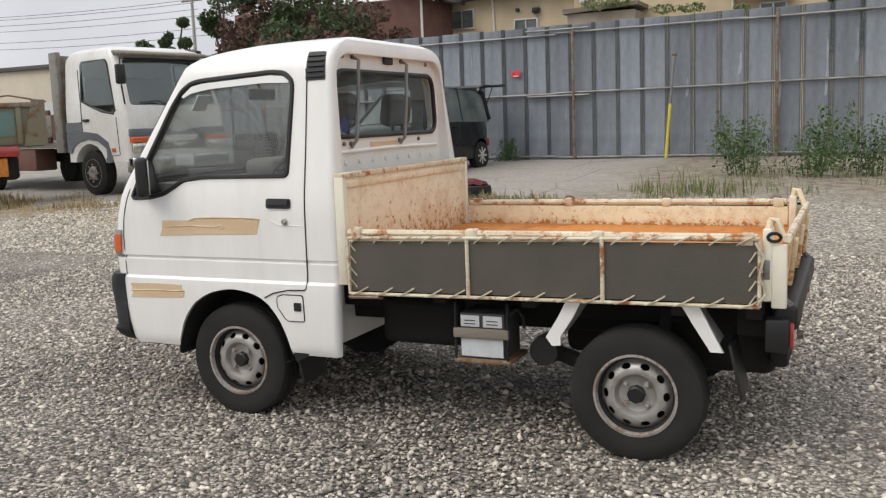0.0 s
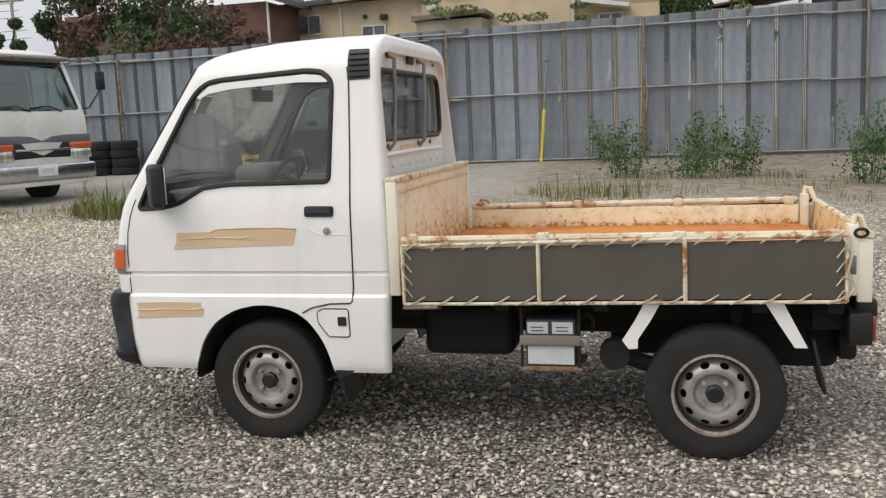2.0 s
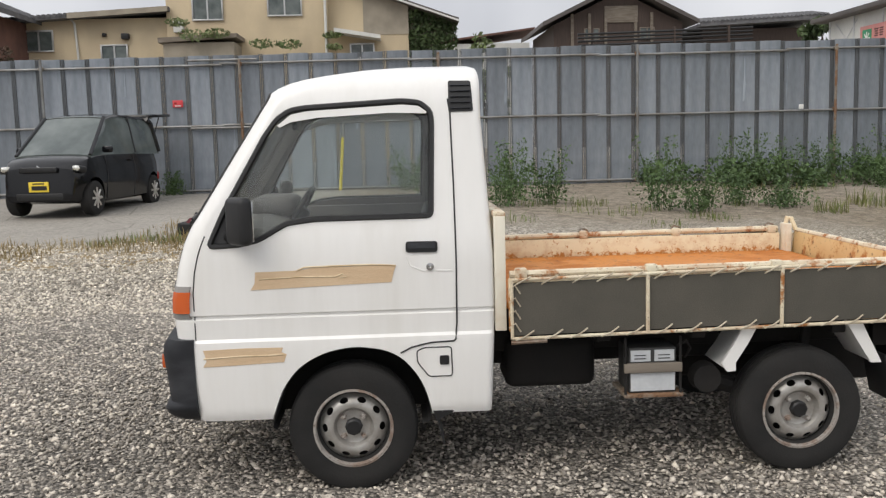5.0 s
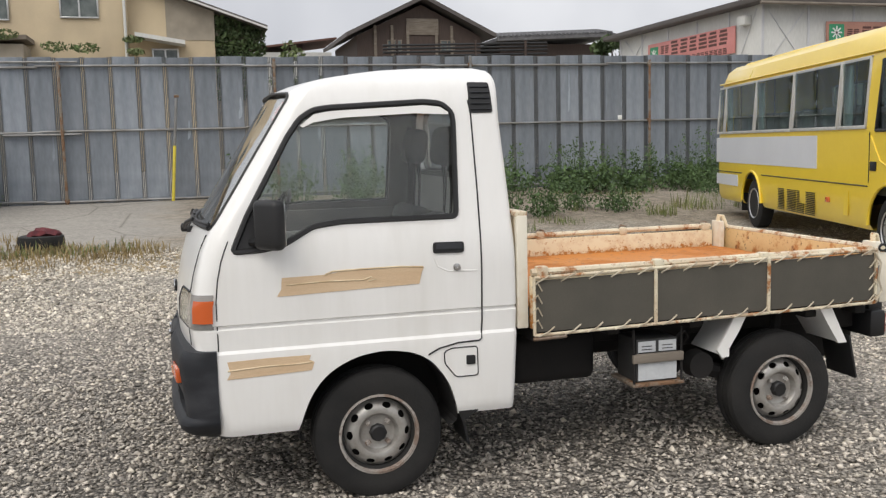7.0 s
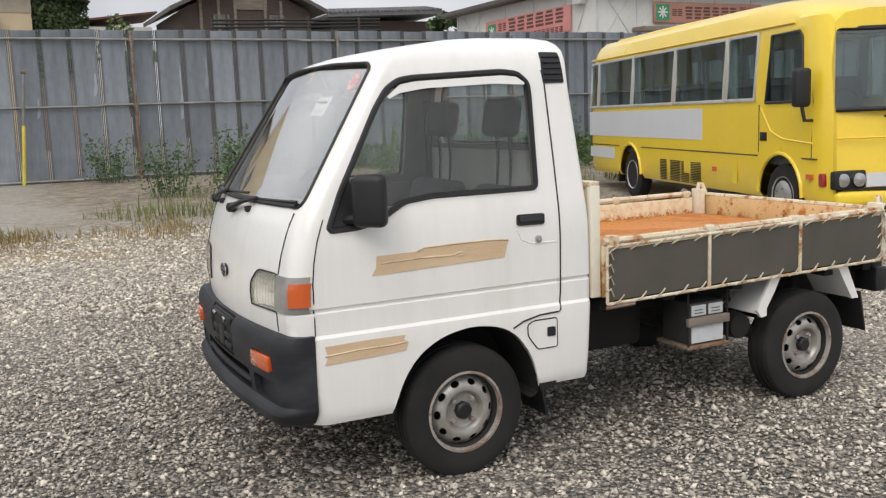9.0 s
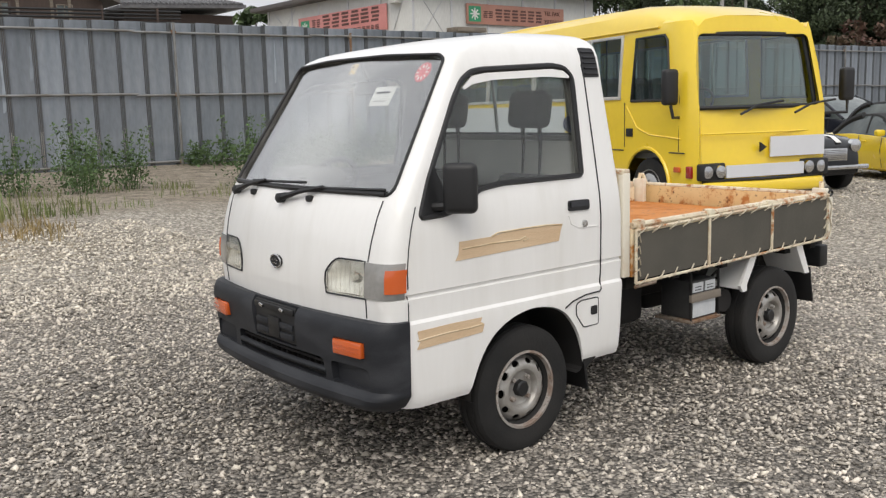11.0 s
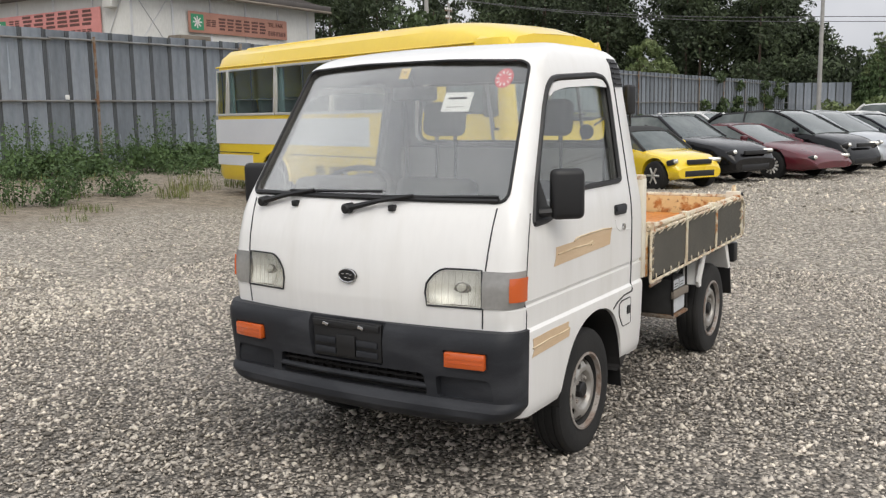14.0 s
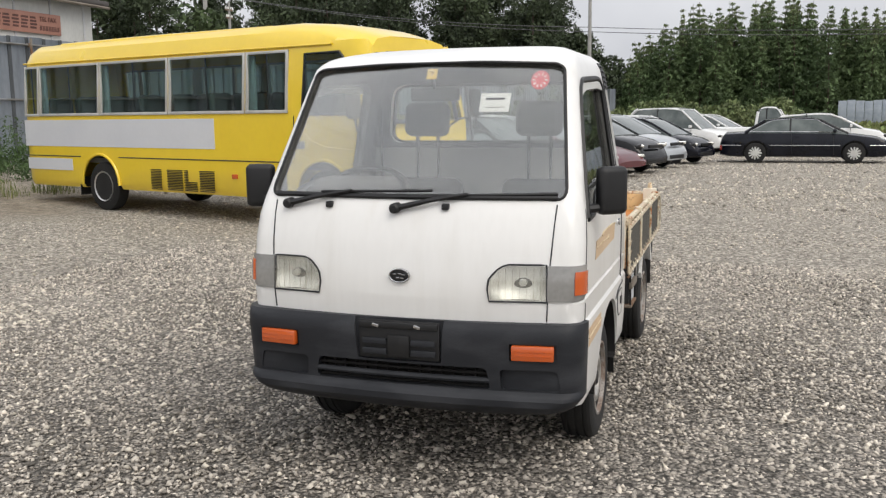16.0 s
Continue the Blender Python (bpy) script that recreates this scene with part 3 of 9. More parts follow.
def carve(bm, cutters):
    """bm with the cutters taken out of it."""
    def temp(b):
        me = bpy.data.meshes.new("carving")
        b.to_mesh(me)
        b.free()
        return new("carving", me)
    ob = temp(bm)
    tools = [temp(c) for c in cutters]
    for c in tools:
        mod = ob.modifiers.new("cut", "BOOLEAN")
        mod.operation, mod.solver, mod.object = "DIFFERENCE", "EXACT", c
    dg = bpy.context.evaluated_depsgraph_get()
    me = bpy.data.meshes.new_from_object(ob.evaluated_get(dg))
    out = bmesh.new()
    out.from_mesh(me)
    for o in (ob, *tools):
        d = o.data
        bpy.data.objects.remove(o)
        bpy.data.meshes.remove(d)
    bpy.data.meshes.remove(me)
    bmesh.ops.remove_doubles(out, verts=out.verts, dist=0.0002)
    return out


def lerp(x, xs, ys):
    return float(np.interp(x, xs, ys))


def smoothstep(a, b, x):
    t = min(1.0, max(0.0, (x - a) / (b - a)))
    return t * t * (3 - 2 * t)


def gz(x, y):
    """Height of the ground: flat round the truck, rising towards the fence."""
    left = lerp(y, [2.0, 4.5, 8.0, 12.5, 15.0], [0.0, 0.05, 0.21, 0.345, 0.41])
    right = lerp(y, [5.0, 8.5, 12.0, 15.0], [0.0, 0.05, 0.24, 0.41])
    k = smoothstep(1.0, 7.0, x)
    fall = lerp(x, [11.0, 28.0, 60.0], [0.0, 0.21, 0.25]) * (1 - smoothstep(7.0, 13.0, y))
    return (1 - k) * left + k * right - fall


def mesh_data(name, verts, faces, material):
    me = bpy.data.meshes.new(name)
    me.from_pydata(verts, [], faces)
    me.materials.append(material)
    return me


# ---- ground ----
def build_ground():
    def ticks(lo, hi, step, far):
        inner = list(np.arange(lo, hi + 0.01, step))
        out, d = [], step
        while d < far:
            d *= 1.6
            out.append(d)
        return [lo - o for o in reversed(out)] + inner + [hi + o for o in out]
    xs, ys = ticks(-20, 40, 0.5, 3000), ticks(-8, 18, 0.5, 3000)
    rng = np.random.default_rng(5)
    verts = []
    for y in ys:
        for x in xs:
            near = -20 <= x <= 40 and -8 <= y <= 18
            verts.append((x, y, gz(x, y) + (0.006 * math.sin(1.7 * x + 0.6 * y) * math.sin(1.3 * y - 0.4 * x) if near else 0.0)))
    n = len(xs)
    faces = [(j * n + i, j * n + i + 1, (j + 1) * n + i + 1, (j + 1) * n + i) for j in range(len(ys) - 1) for i in range(n - 1)]
    me = mesh_data("ground", verts, faces, GROUND)
    me.polygons.foreach_set("use_smooth", [True] * len(me.polygons))
    tagged(new("ground", me), "grey crushed gravel yard with bare concrete and earth", "ground", kind="structure")


build_ground()


def scatter_stones(name, label, count, x0, x1, y0, y1, size, seed, material):
    """Loose stones as many small uneven blocks in one sheet."""
    rng = np.random.default_rng(seed)
    b = bmesh.new()
    for co in ((1, 0, 0), (-1, 0, 0), (0, 1, 0), (0, -1, 0), (0, 0, 1), (0, 0, -1)):
        b.verts.new(co)
    b.verts.ensure_lookup_table()
    b.verts.index_update()
    for f in ((0, 2, 4), (2, 1, 4), (1, 3, 4), (3, 0, 4), (2, 0, 5), (1, 2, 5), (3, 1, 5), (0, 3, 5)):
        b.faces.new([b.verts[i] for i in f])
    base = np.array([v.co[:] for v in b.verts])
    tri = np.array([[v.index for v in f.verts] for f in b.faces])
    b.free()
    px, py = rng.uniform(x0, x1, count), rng.uniform(y0, y1, count)
    pz = np.array([gz(x, y) for x, y in zip(px, py)])
    s = size * np.minimum(1.9, rng.lognormal(0, 0.36, count))
    k = len(base)
    v = base[None] * rng.uniform(0.7, 1.3, (count, k, 1)) + rng.normal(0, 0.22, (count, k, 3))
    v = v * (s[:, None, None] * np.stack([rng.uniform(0.8, 1.5, count), rng.uniform(0.7, 1.1, count), rng.uniform(0.45, 0.85, count)], 1)[:, None])
    a, tl = rng.uniform(0, 6.283, count), rng.normal(0, 0.35, count)
    ct, st = np.cos(tl)[:, None], np.sin(tl)[:, None]
    v = np.stack([v[..., 0] * ct - v[..., 2] * st, v[..., 1], v[..., 0] * st + v[..., 2] * ct], -1)
    c, sn = np.cos(a)[:, None], np.sin(a)[:, None]
    v = np.stack([v[..., 0] * c - v[..., 1] * sn, v[..., 0] * sn + v[..., 1] * c, v[..., 2]], -1)
    v += np.stack([px, py, pz + 0.25 * s], 1)[:, None]
    f = (tri[None] + (np.arange(count) * k)[:, None, None]).reshape(-1, 3)
    me = bpy.data.meshes.new(name)
    nv, nf = count * k, len(f)
    me.vertices.add(nv)
    me.vertices.foreach_set("co", v.reshape(-1).astype(np.float32))
    me.loops.add(nf * 3)
    me.loops.foreach_set("vertex_index", f.reshape(-1).astype(np.int32))
    me.polygons.add(nf)
    me.polygons.foreach_set("loop_start", (np.arange(nf) * 3).astype(np.int32))
    me.update()
    me.materials.append(material)
    tagged(new(name, me), label, "gravel", kind="stuff")


scatter_stones("gravel_stones", "loose grey crushed stones covering the yard", 122000, -4.6, 5.0, -3.7, 4.6, 0.0088, 3, STONE)
scatter_stones("gravel_stones", "loose tan crushed stones farther out in the yard", 30000, -9.0, 15.0, -6.0, 7.6, 0.0115, 4, STONE_TAN)
scatter_stones("gravel_stones", "loose tan crushed stones before the concrete", 32000, -9.0, 1.5, 3.4, 7.7, 0.0135, 8, STONE_TAN)
scatter_stones("gravel_stones", "loose tan crushed stones in the far yard", 22000, 10.0, 40.0, -12.0, 9.5, 0.022, 6, STONE_TAN)


# ---- the small truck ----
Z_F = [0.30, 0.45, 0.62, 0.75, 0.83, 0.95, 1.04, 1.10, 1.645, 1.672, 1.695, 1.715, 1.735, 1.748, 1.755]
X_F = [-0.690, -0.725, -0.758, -0.768, -0.765, -0.742, -0.716, -0.690, -0.345, -0.298, -0.215, -0.10, 0.04, 0.20, 0.36]
Z_W = [0.32, 0.35, 0.45, 0.625, 0.648, 0.66, 0.740, 0.7455, 0.7545, 0.76, 0.95, 1.04, 1.14, 1.58, 1.64, 1.68, 1.708, 1.728, 1.745, 1.755]
W_W = [0.678, 0.690, 0.697, 0.700, 0.698, 0.688, 0.690, 0.680, 0.680, 0.690, 0.690, 0.684, 0.667, 0.594, 0.580, 0.558, 0.520, 0.465, 0.37, 0.22]
Z_B = [0.32, 0.73, 0.96, 1.29, 1.54, 1.66, 1.70, 1.728, 1.745, 1.755]
X_B = [0.575, 0.594, 0.592, 0.573, 0.558, 0.560, 0.558, 0.552, 0.53, 0.47]
BULGE, R_FRONT = 0.074, 0.075


def cab_w(z):
    return lerp(z, Z_W, W_W)


def cab_front(y, z, inset=0.0):
    """x of the cab's front skin at y, z, round the corner too."""
    w, f = cab_w(z) - inset, lerp(z, Z_F, X_F) + inset
    r = min(R_FRONT, 0.4 * w)
    y = min(abs(y), w)
    c = w - r
    if y <= c:
        return f + BULGE * (y / w) ** 2
    s = min(1.0, (y - c) / r)
    return f + BULGE * (c / w) ** 2 + r * (1 - math.sqrt(1 - s * s))


def cab_ring(z, inset=0.0, back=0.0):
    w, b = cab_w(z) - inset, lerp(z, Z_B, X_B) - back
    r = min(R_FRONT, 0.4 * w)
    half = [(cab_front(y, z, inset), y) for y in ((w - r) * i / 7 for i in range(8))]
    half += [(cab_front(w - r + r * math.sin(a), z, inset), w - r + r * math.sin(a)) for a in (math.pi / 2 * k / 6 for k in range(1, 7))]
    x0, rb = half[-1][0], 0.028
    half += [(x0 + (b - rb - x0) * i / 9, w) for i in range(1, 10)]
    half += [(b - rb + rb * math.sin(a), w - rb + rb * math.cos(a)) for a in (math.pi / 2 * k / 4 for k in range(1, 5))]
    half += [(b, (w - rb) * (1 - i / 4)) for i in range(1, 4)]
    ring = [(x, y, z) for x, y in half] + [(b, 0.0, z)] + [(x, -y, z) for x, y in reversed(half[1:])]
    return ring


def on_side(x, z, out=0.0, s=-1):
    return (x, s * (cab_w(z) + out), z)


def side_line(pts, r, out, s=-1, step=0.03):
    """A thin line that lies on the cab's side, in short steps so that it follows the curve."""
    fine = []
    for (x0, z0), (x1, z1) in zip(pts, pts[1:]):
        n = max(1, int(math.hypot(x1 - x0, z1 - z0) / step))
        fine += [(x0 + (x1 - x0) * i / n, z0 + (z1 - z0) * i / n) for i in range(n)]
    return tube([on_side(x, z, out, s) for x, z in fine + [pts[-1]]], r, 6)


def side_plate(poly, thick=0.004, out=0.001, s=-1, step=0.06):
    """A flat piece that lies on the cab's side, cut in bands so that it follows the curve."""
    bm = bmesh.new()
    bm.faces.new([bm.verts.new((x, 0, z)) for x, z in poly])
    zs = [p[1] for p in poly]
    z = min(zs) + step
    while z < max(zs) - 0.004:
        bmesh.ops.bisect_plane(bm, geom=bm.verts[:] + bm.edges[:] + bm.faces[:], plane_co=(0, 0, z), plane_no=(0, 0, 1))
        z += step
    top = bmesh.ops.extrude_face_region(bm, geom=bm.faces[:])
    moved_up = {v for v in top["geom"] if isinstance(v, bmesh.types.BMVert)}
    for v in bm.verts:
        v.co.y = s * (cab_w(v.co.z) + out + (thick if v in moved_up else 0.0))
    bmesh.ops.recalc_face_normals(bm, faces=bm.faces)
    return bm


WINDOW = [(-0.545, 1.036), (-0.43, 1.040), (-0.35, 1.056), (-0.235, 1.120), (-0.12, 1.133), (0.343, 1.134), (0.357, 1.50), (0.355, 1.55), (0.312, 1.588), (0.237, 1.596), (-0.15, 1.577), (-0.21, 1.568), (-0.262, 1.535), (-0.313, 1.467), (-0.485, 1.167)]
ARCH = [(-0.335, 0.28), (-0.322, 0.33), (-0.275, 0.456), (-0.205, 0.542), (-0.10, 0.597), (0.024, 0.617), (0.144, 0.597), (0.217, 0.557), (0.284, 0.47), (0.316, 0.382), (0.335, 0.28)]
ARCH = rounded(ARCH, 0.05, 3)
SCREEN = [(-0.618, 1.118), (0.618, 1.118), (0.546, 1.620), (0.515, 1.638), (0.22, 1.650), (-0.22, 1.650), (-0.515, 1.638), (-0.546, 1.620)]
REAR = rounded([(-0.548, 1.295), (0.522, 1.295), (0.494, 1.590), (-0.520, 1.590)], 0.075, 5)


def lamp_top(y):
    """Upper edge of the headlamp: level, falling in a curve towards the middle of the cab."""
    return 0.880 - 0.062 * max(0.0, min(1.0, (0.43 - y) / 0.085)) ** 2.2


LAMP_HOLE = [(0.562, 0.750), (0.352, 0.750)] + [(0.352 + 0.015 * i, lamp_top(0.352 + 0.015 * i) - 0.004) for i in range(14)] + [(0.562, 0.876)]


def shrink(poly, d):
    cx, cz = sum(p[0] for p in poly) / len(poly), sum(p[1] for p in poly) / len(poly)
    w, h = max(p[0] for p in poly) - cx, max(p[1] for p in poly) - cz
    return [(cx + (x - cx) * (1 - d / w), cz + (z - cz) * (1 - d / h)) for x, z in poly]


def build_wheel(parent, name, x, y, r, width, rim_r, side, holes=10, rim_mat=None, cap=True, z=None):
    """One wheel: tyre, steel rim with oval holes, rusty edge and hub cap. side -1 faces -y."""
    z = r - 0.006 if z is None else z
    h = width / 2
    prof = [(h * 0.80, rim_r * 0.98), (h * 0.92, rim_r * 1.05), (h, rim_r + 0.45 * (r - rim_r)), (h * 0.97, r - 0.030), (h * 0.86, r - 0.010), (h * 0.70, r - 0.002)]
    tread = [(0.52, 0.0), (0.50, -0.006), (0.44, -0.006), (0.42, 0.0), (0.10, 0.0), (0.08, -0.006), (0.0, -0.006)]
    prof += [(h * a, r + b) for a, b in tread]
    prof = prof + [(-a, b) for a, b in reversed(prof)]
    wheel = part(name, moved(lathe(prof + [(-h * 0.5, rim_r * 0.9), (h * 0.5, rim_r * 0.9)], 40), pose(x, y, z)), TYRE, parent, angle=25)
    s = side
    edge = lathe([(s * h * 0.74, rim_r * 1.04), (s * h * 0.97, rim_r * 1.05), (s * h * 0.99, rim_r * 0.99), (s * h * 0.84, rim_r * 0.965), (s * h * 0.55, rim_r * 0.95), (s * h * 0.20, rim_r * 0.93)], 40, cap=False)
    part("rim_edge", moved(edge, pose(x, y, z)), RIM_RUST if cap else SILVER, wheel)
    face = [(0.24, 0.93), (0.34, 0.88), (0.56, 0.82), (0.70, 0.76), (0.80, 0.68), (0.83, 0.60), (0.78, 0.53), (0.60, 0.475), (0.46, 0.45), (0.43, 0.42), (0.45, 0.24), (0.45, 0.10)]
    disc = lathe([(s * h * a, rim_r * b) for a, b in face + [(a - 0.10, b) for a, b in reversed(face)] + face[:1]], 40, cap=False)
    bmesh.ops.remove_doubles(disc, verts=disc.verts, dist=0.0002)
    bmesh.ops.recalc_face_normals(disc, faces=disc.faces)
    cut = bmesh.new()
    for k in range(holes):
        a = 2 * math.pi * k / holes
        m = pose(rim_r * 0.75 * math.cos(a), 0, rim_r * 0.75 * math.sin(a)) @ Matrix.Rotation(-a, 4, "Y") @ Matrix.Diagonal((0.62, 1, 1, 1))
        piece = bmesh.ops.create_cone(cut, cap_ends=True, segments=14, radius1=rim_r * 0.118, radius2=rim_r * 0.118, depth=width, matrix=m @ pose(0, 0, 0, 90, 0, 0))
    disc = carve(disc, [cut]) if holes else disc
    part("rim", moved(disc, pose(x, y, z)), rim_mat or WHEEL_STEEL, wheel, "silver steel rim with oval holes")
    part("brake_drum", moved(lathe([(s * h * 0.1, 0.004), (s * h * 0.1, rim_r * 0.9), (-s * h * 0.6, rim_r * 0.9), (-s * h * 0.6, 0.004)], 24), pose(x, y, z)), CHASSIS, wheel)
    if cap:
        part("hub_cap", moved(lathe([(s * h * 0.40, rim_r * 0.235), (s * h * 0.74, rim_r * 0.225), (s * h * 0.82, rim_r * 0.18), (s * h * 0.82, 0.002)], 8), pose(x, y, z)), BLACK_TRIM, wheel, "black hub cap")
        for k in range(4):
            a = math.pi / 4 + k * math.pi / 2
            part("wheel_nut", moved(lathe([(s * h * 0.40, 0.015), (s * h * 0.50, 0.014), (s * h * 0.52, 0.010), (s * h * 0.68, 0.009), (s * h * 0.70, 0.001)], 6), pose(x + rim_r * 0.37 * math.cos(a), y, z + rim_r * 0.37 * math.sin(a))), RIM_RUST, wheel)
    return wheel


def build_cab(truck):
    zs = sorted(set([0.32, 0.335, 0.38, 0.45, 0.55, 0.70, 0.80, 0.86, 0.92, 0.98, 1.04, 1.08, 1.11] + [1.14 + 0.055 * i for i in range(9)] + [v for v in Z_W if 0.32 < v] + [1.66, 1.695, 1.72, 1.735, 1.75]))
    shell = loft([cab_ring(z) for z in zs])
    cavity = loft([cab_ring(z, 0.035, 0.085) for z in [0.66, 0.80, 0.95, 1.10, 1.25, 1.45, 1.60, 1.66, 1.69, 1.708]])
    cutters = [cavity, prism(rounded(SCREEN, 0.045, 4), "x", -1.0, -0.05), prism(WINDOW, "y", -0.9, 0.9), prism(REAR, "x", 0.40, 0.9),
               prism(rounded([(-0.60, 0.80), (0.60, 0.80), (0.552, 1.61), (0.48, 1.668), (-0.48, 1.668), (-0.552, 1.61)], 0.07, 5), "x", 0.525, 0.9),
               prism(ARCH, "y", -0.9, -0.40), prism(ARCH, "y", 0.40, 0.9),
               box((0.44, -0.655, 0.20), (0.90, 0.655, 0.66))]
    cutters += [prism([(s * y, z) for y, z in LAMP_HOLE], "x", -1.0, -0.655) for s in (-1, 1)]
    shell = carve(shell, cutters)
    for f in shell.faces:
        c = f.calc_center_median()
        if 0.64 < c.z < 1.712 and abs(c.y) < cab_w(c.z) - 0.008 and cab_front(c.y, c.z) + 0.010 < c.x < lerp(c.z, Z_B, X_B) - 0.075:
            f.material_index = 1
    cab = part("cab_body", shell, (WHITE, INNER), truck, "white painted cab with rounded roof", angle=28)
    inner = loft([cab_ring(z, 0.037, 0.088) for z in [0.665, 0.80, 0.95, 1.03]])
    top = [f for f in inner.faces if abs(f.normal.z) > 0.9 and f.calc_center_median().z > 1.0]
    bmesh.ops.delete(inner, geom=top, context="FACES")
    part("cab_lining", inner, INNER, cab, "grey vinyl lining")
    for s in (-1, 1):
        liner = bmesh.new()
        rings = [[(x, s * y, z) for x, z in ARCH] for y in (0.686, 0.40)]
        loft(rings, closed=False, bm=liner)
        bmesh.ops.scale(liner, vec=(0.985, 1, 0.985), verts=liner.verts, space=pose(0, 0, -0.28))
        liner.faces.new([liner.verts.new((x, s * 0.41, z)) for x, z in ARCH])
        part("wheel_arch_liner", liner, CHASSIS, cab, "black wheel arch liner")
        # door glass, seal, white rain strip
        glass = side_plate(WINDOW, 0.004, -0.022, s)
        g = part("door_window", glass, GLASS, cab, "clear side window with black seal")
        g.visible_shadow = False
        loop = rounded(WINDOW, 0.02, 3)
        seal = [on_side(x, z, 0.0, s) for x, z in loop]
        part("window_seal", tube(seal + seal[:2], 0.0115, 6), BLACK_TRIM, g, "black rubber window seal")
        part("rain_strip", side_plate([(-0.262, 1.508), (-0.205, 1.552), (-0.14, 1.563), (0.237, 1.581), (0.305, 1.574), (0.338, 1.552), (0.338, 1.543), (0.20, 1.549), (-0.10, 1.536), (-0.21, 1.520), (-0.252, 1.500)], 0.008, -0.004, s, 0.02), WHITE, g, "white strip along the window top")
        part("mirror_base", side_plate([(-0.545, 1.036), (-0.43, 1.040), (-0.36, 1.054), (-0.40, 1.10), (-0.445, 1.215), (-0.488, 1.165)], 0.012, -0.016, s), BLACK_TRIM, g, "black mirror mounting triangle")
        # outside mirror
        mx, my = -0.405, -0.752 if s < 0 else 0.785
        mirror = part("door_mirror", moved(box((-0.034, -0.064, -0.090), (0.026, 0.064, 0.098), 0.024, seg=4), pose(mx, my, 1.135, 0, 0, 42 if s < 0 else 14)), BLACK_TRIM, cab, "black plastic door mirror")
        part("mirror_glass", moved(box((0.022, -0.053, -0.075), (0.028, 0.053, 0.083), 0.002), pose(mx, my, 1.135, 0, 0, 42 if s < 0 else 14)), CHROME, mirror)
        part("mirror_arm", tube([on_side(-0.47, 1.07, -0.01, s), (-0.44, s * 0.72, 1.075), (mx, my, 1.09)], 0.018, 8), BLACK_TRIM, mirror)
        # seams and handle
        seam = [(0.425, 1.60), (0.433, 1.546), (0.438, 1.25), (0.439, 0.921), (0.436, 0.70), (0.430, 0.632), (0.42, 0.624), (0.33, 0.621), (0.25, 0.604), (0.204, 0.581)]
        part("door_seam", side_line(seam, 0.0034, 0.001, s), BLACK_TRIM, cab, "dark door gap")
        part("front_seam", side_line([(-0.615, 0.66), (-0.615, 0.85), (-0.606, 0.93), (-0.590, 1.00), (-0.576, 1.04), (-0.560, 1.078)], 0.0024, 0.0006, s), BLACK_TRIM, cab)
        handle = part("door_handle", side_plate(rounded([(0.236, 0.990), (0.364, 0.988), (0.366, 1.032), (0.238, 1.034)], 0.012, 3), 0.007, 0.0, s), BLACK_TRIM, cab, "black recessed door handle")
        part("handle_flap", side_plate(rounded([(0.246, 1.006), (0.356, 1.005), (0.357, 1.028), (0.247, 1.029)], 0.006, 2), 0.006, 0.008, s), BUMPER, handle)
        dish = [(0.24, 0.972), (0.255, 0.935), (0.30, 0.915), (0.42, 0.912)]
        part("handle_crease", side_line(dish, 0.0032, -0.0005, s), WHITE, cab)
        part("key_lock", moved(lathe([(0.0, 0.016), (s * 0.008, 0.015), (s * 0.009, 0.004), (s * 0.006, 0.001)], 16), pose(0.333, s * cab_w(0.93), 0.93)), CHROME, cab, "chrome door lock")
        # vent grille at the pillar top
        vent = part("pillar_vent", side_plate(rounded([(0.427, 1.547), (0.528, 1.548), (0.521, 1.672), (0.430, 1.674)], 0.008, 2), 0.008, -0.004, s, 0.02), BLACK_TRIM, cab, "black slatted pillar vent")
        for k in range(5):
            zz = 1.562 + 0.023 * k
            part("slat", tube([on_side(0.437, zz, 0.006, s), on_side(0.517, zz, 0.006, s)], 0.006, 6, flat=0.6), BUMPER, vent)
    # fuel filler and tape on the passenger side
    fuel = [(0.27, 0.587), (0.30, 0.600), (0.41, 0.600), (0.412, 0.480), (0.318, 0.480), (0.272, 0.540)]
    lid = part("fuel_lid", side_plate(rounded(fuel, 0.012, 3), 0.0025, 0.0, -1), WHITE, cab, "white fuel filler lid")
    pts = [on_side(x, z, 0.001, -1) for x, z in rounded(fuel, 0.012, 3)]
    part("lid_gap", tube(pts + pts[:2], 0.003, 6), BLACK_TRIM, lid)
    part("lid_latch", side_plate(rounded([(0.362, 0.528), (0.400, 0.528), (0.400, 0.566), (0.362, 0.566)], 0.006, 2), 0.006, 0.001, -1), BLACK_TRIM, lid, "black lid latch")
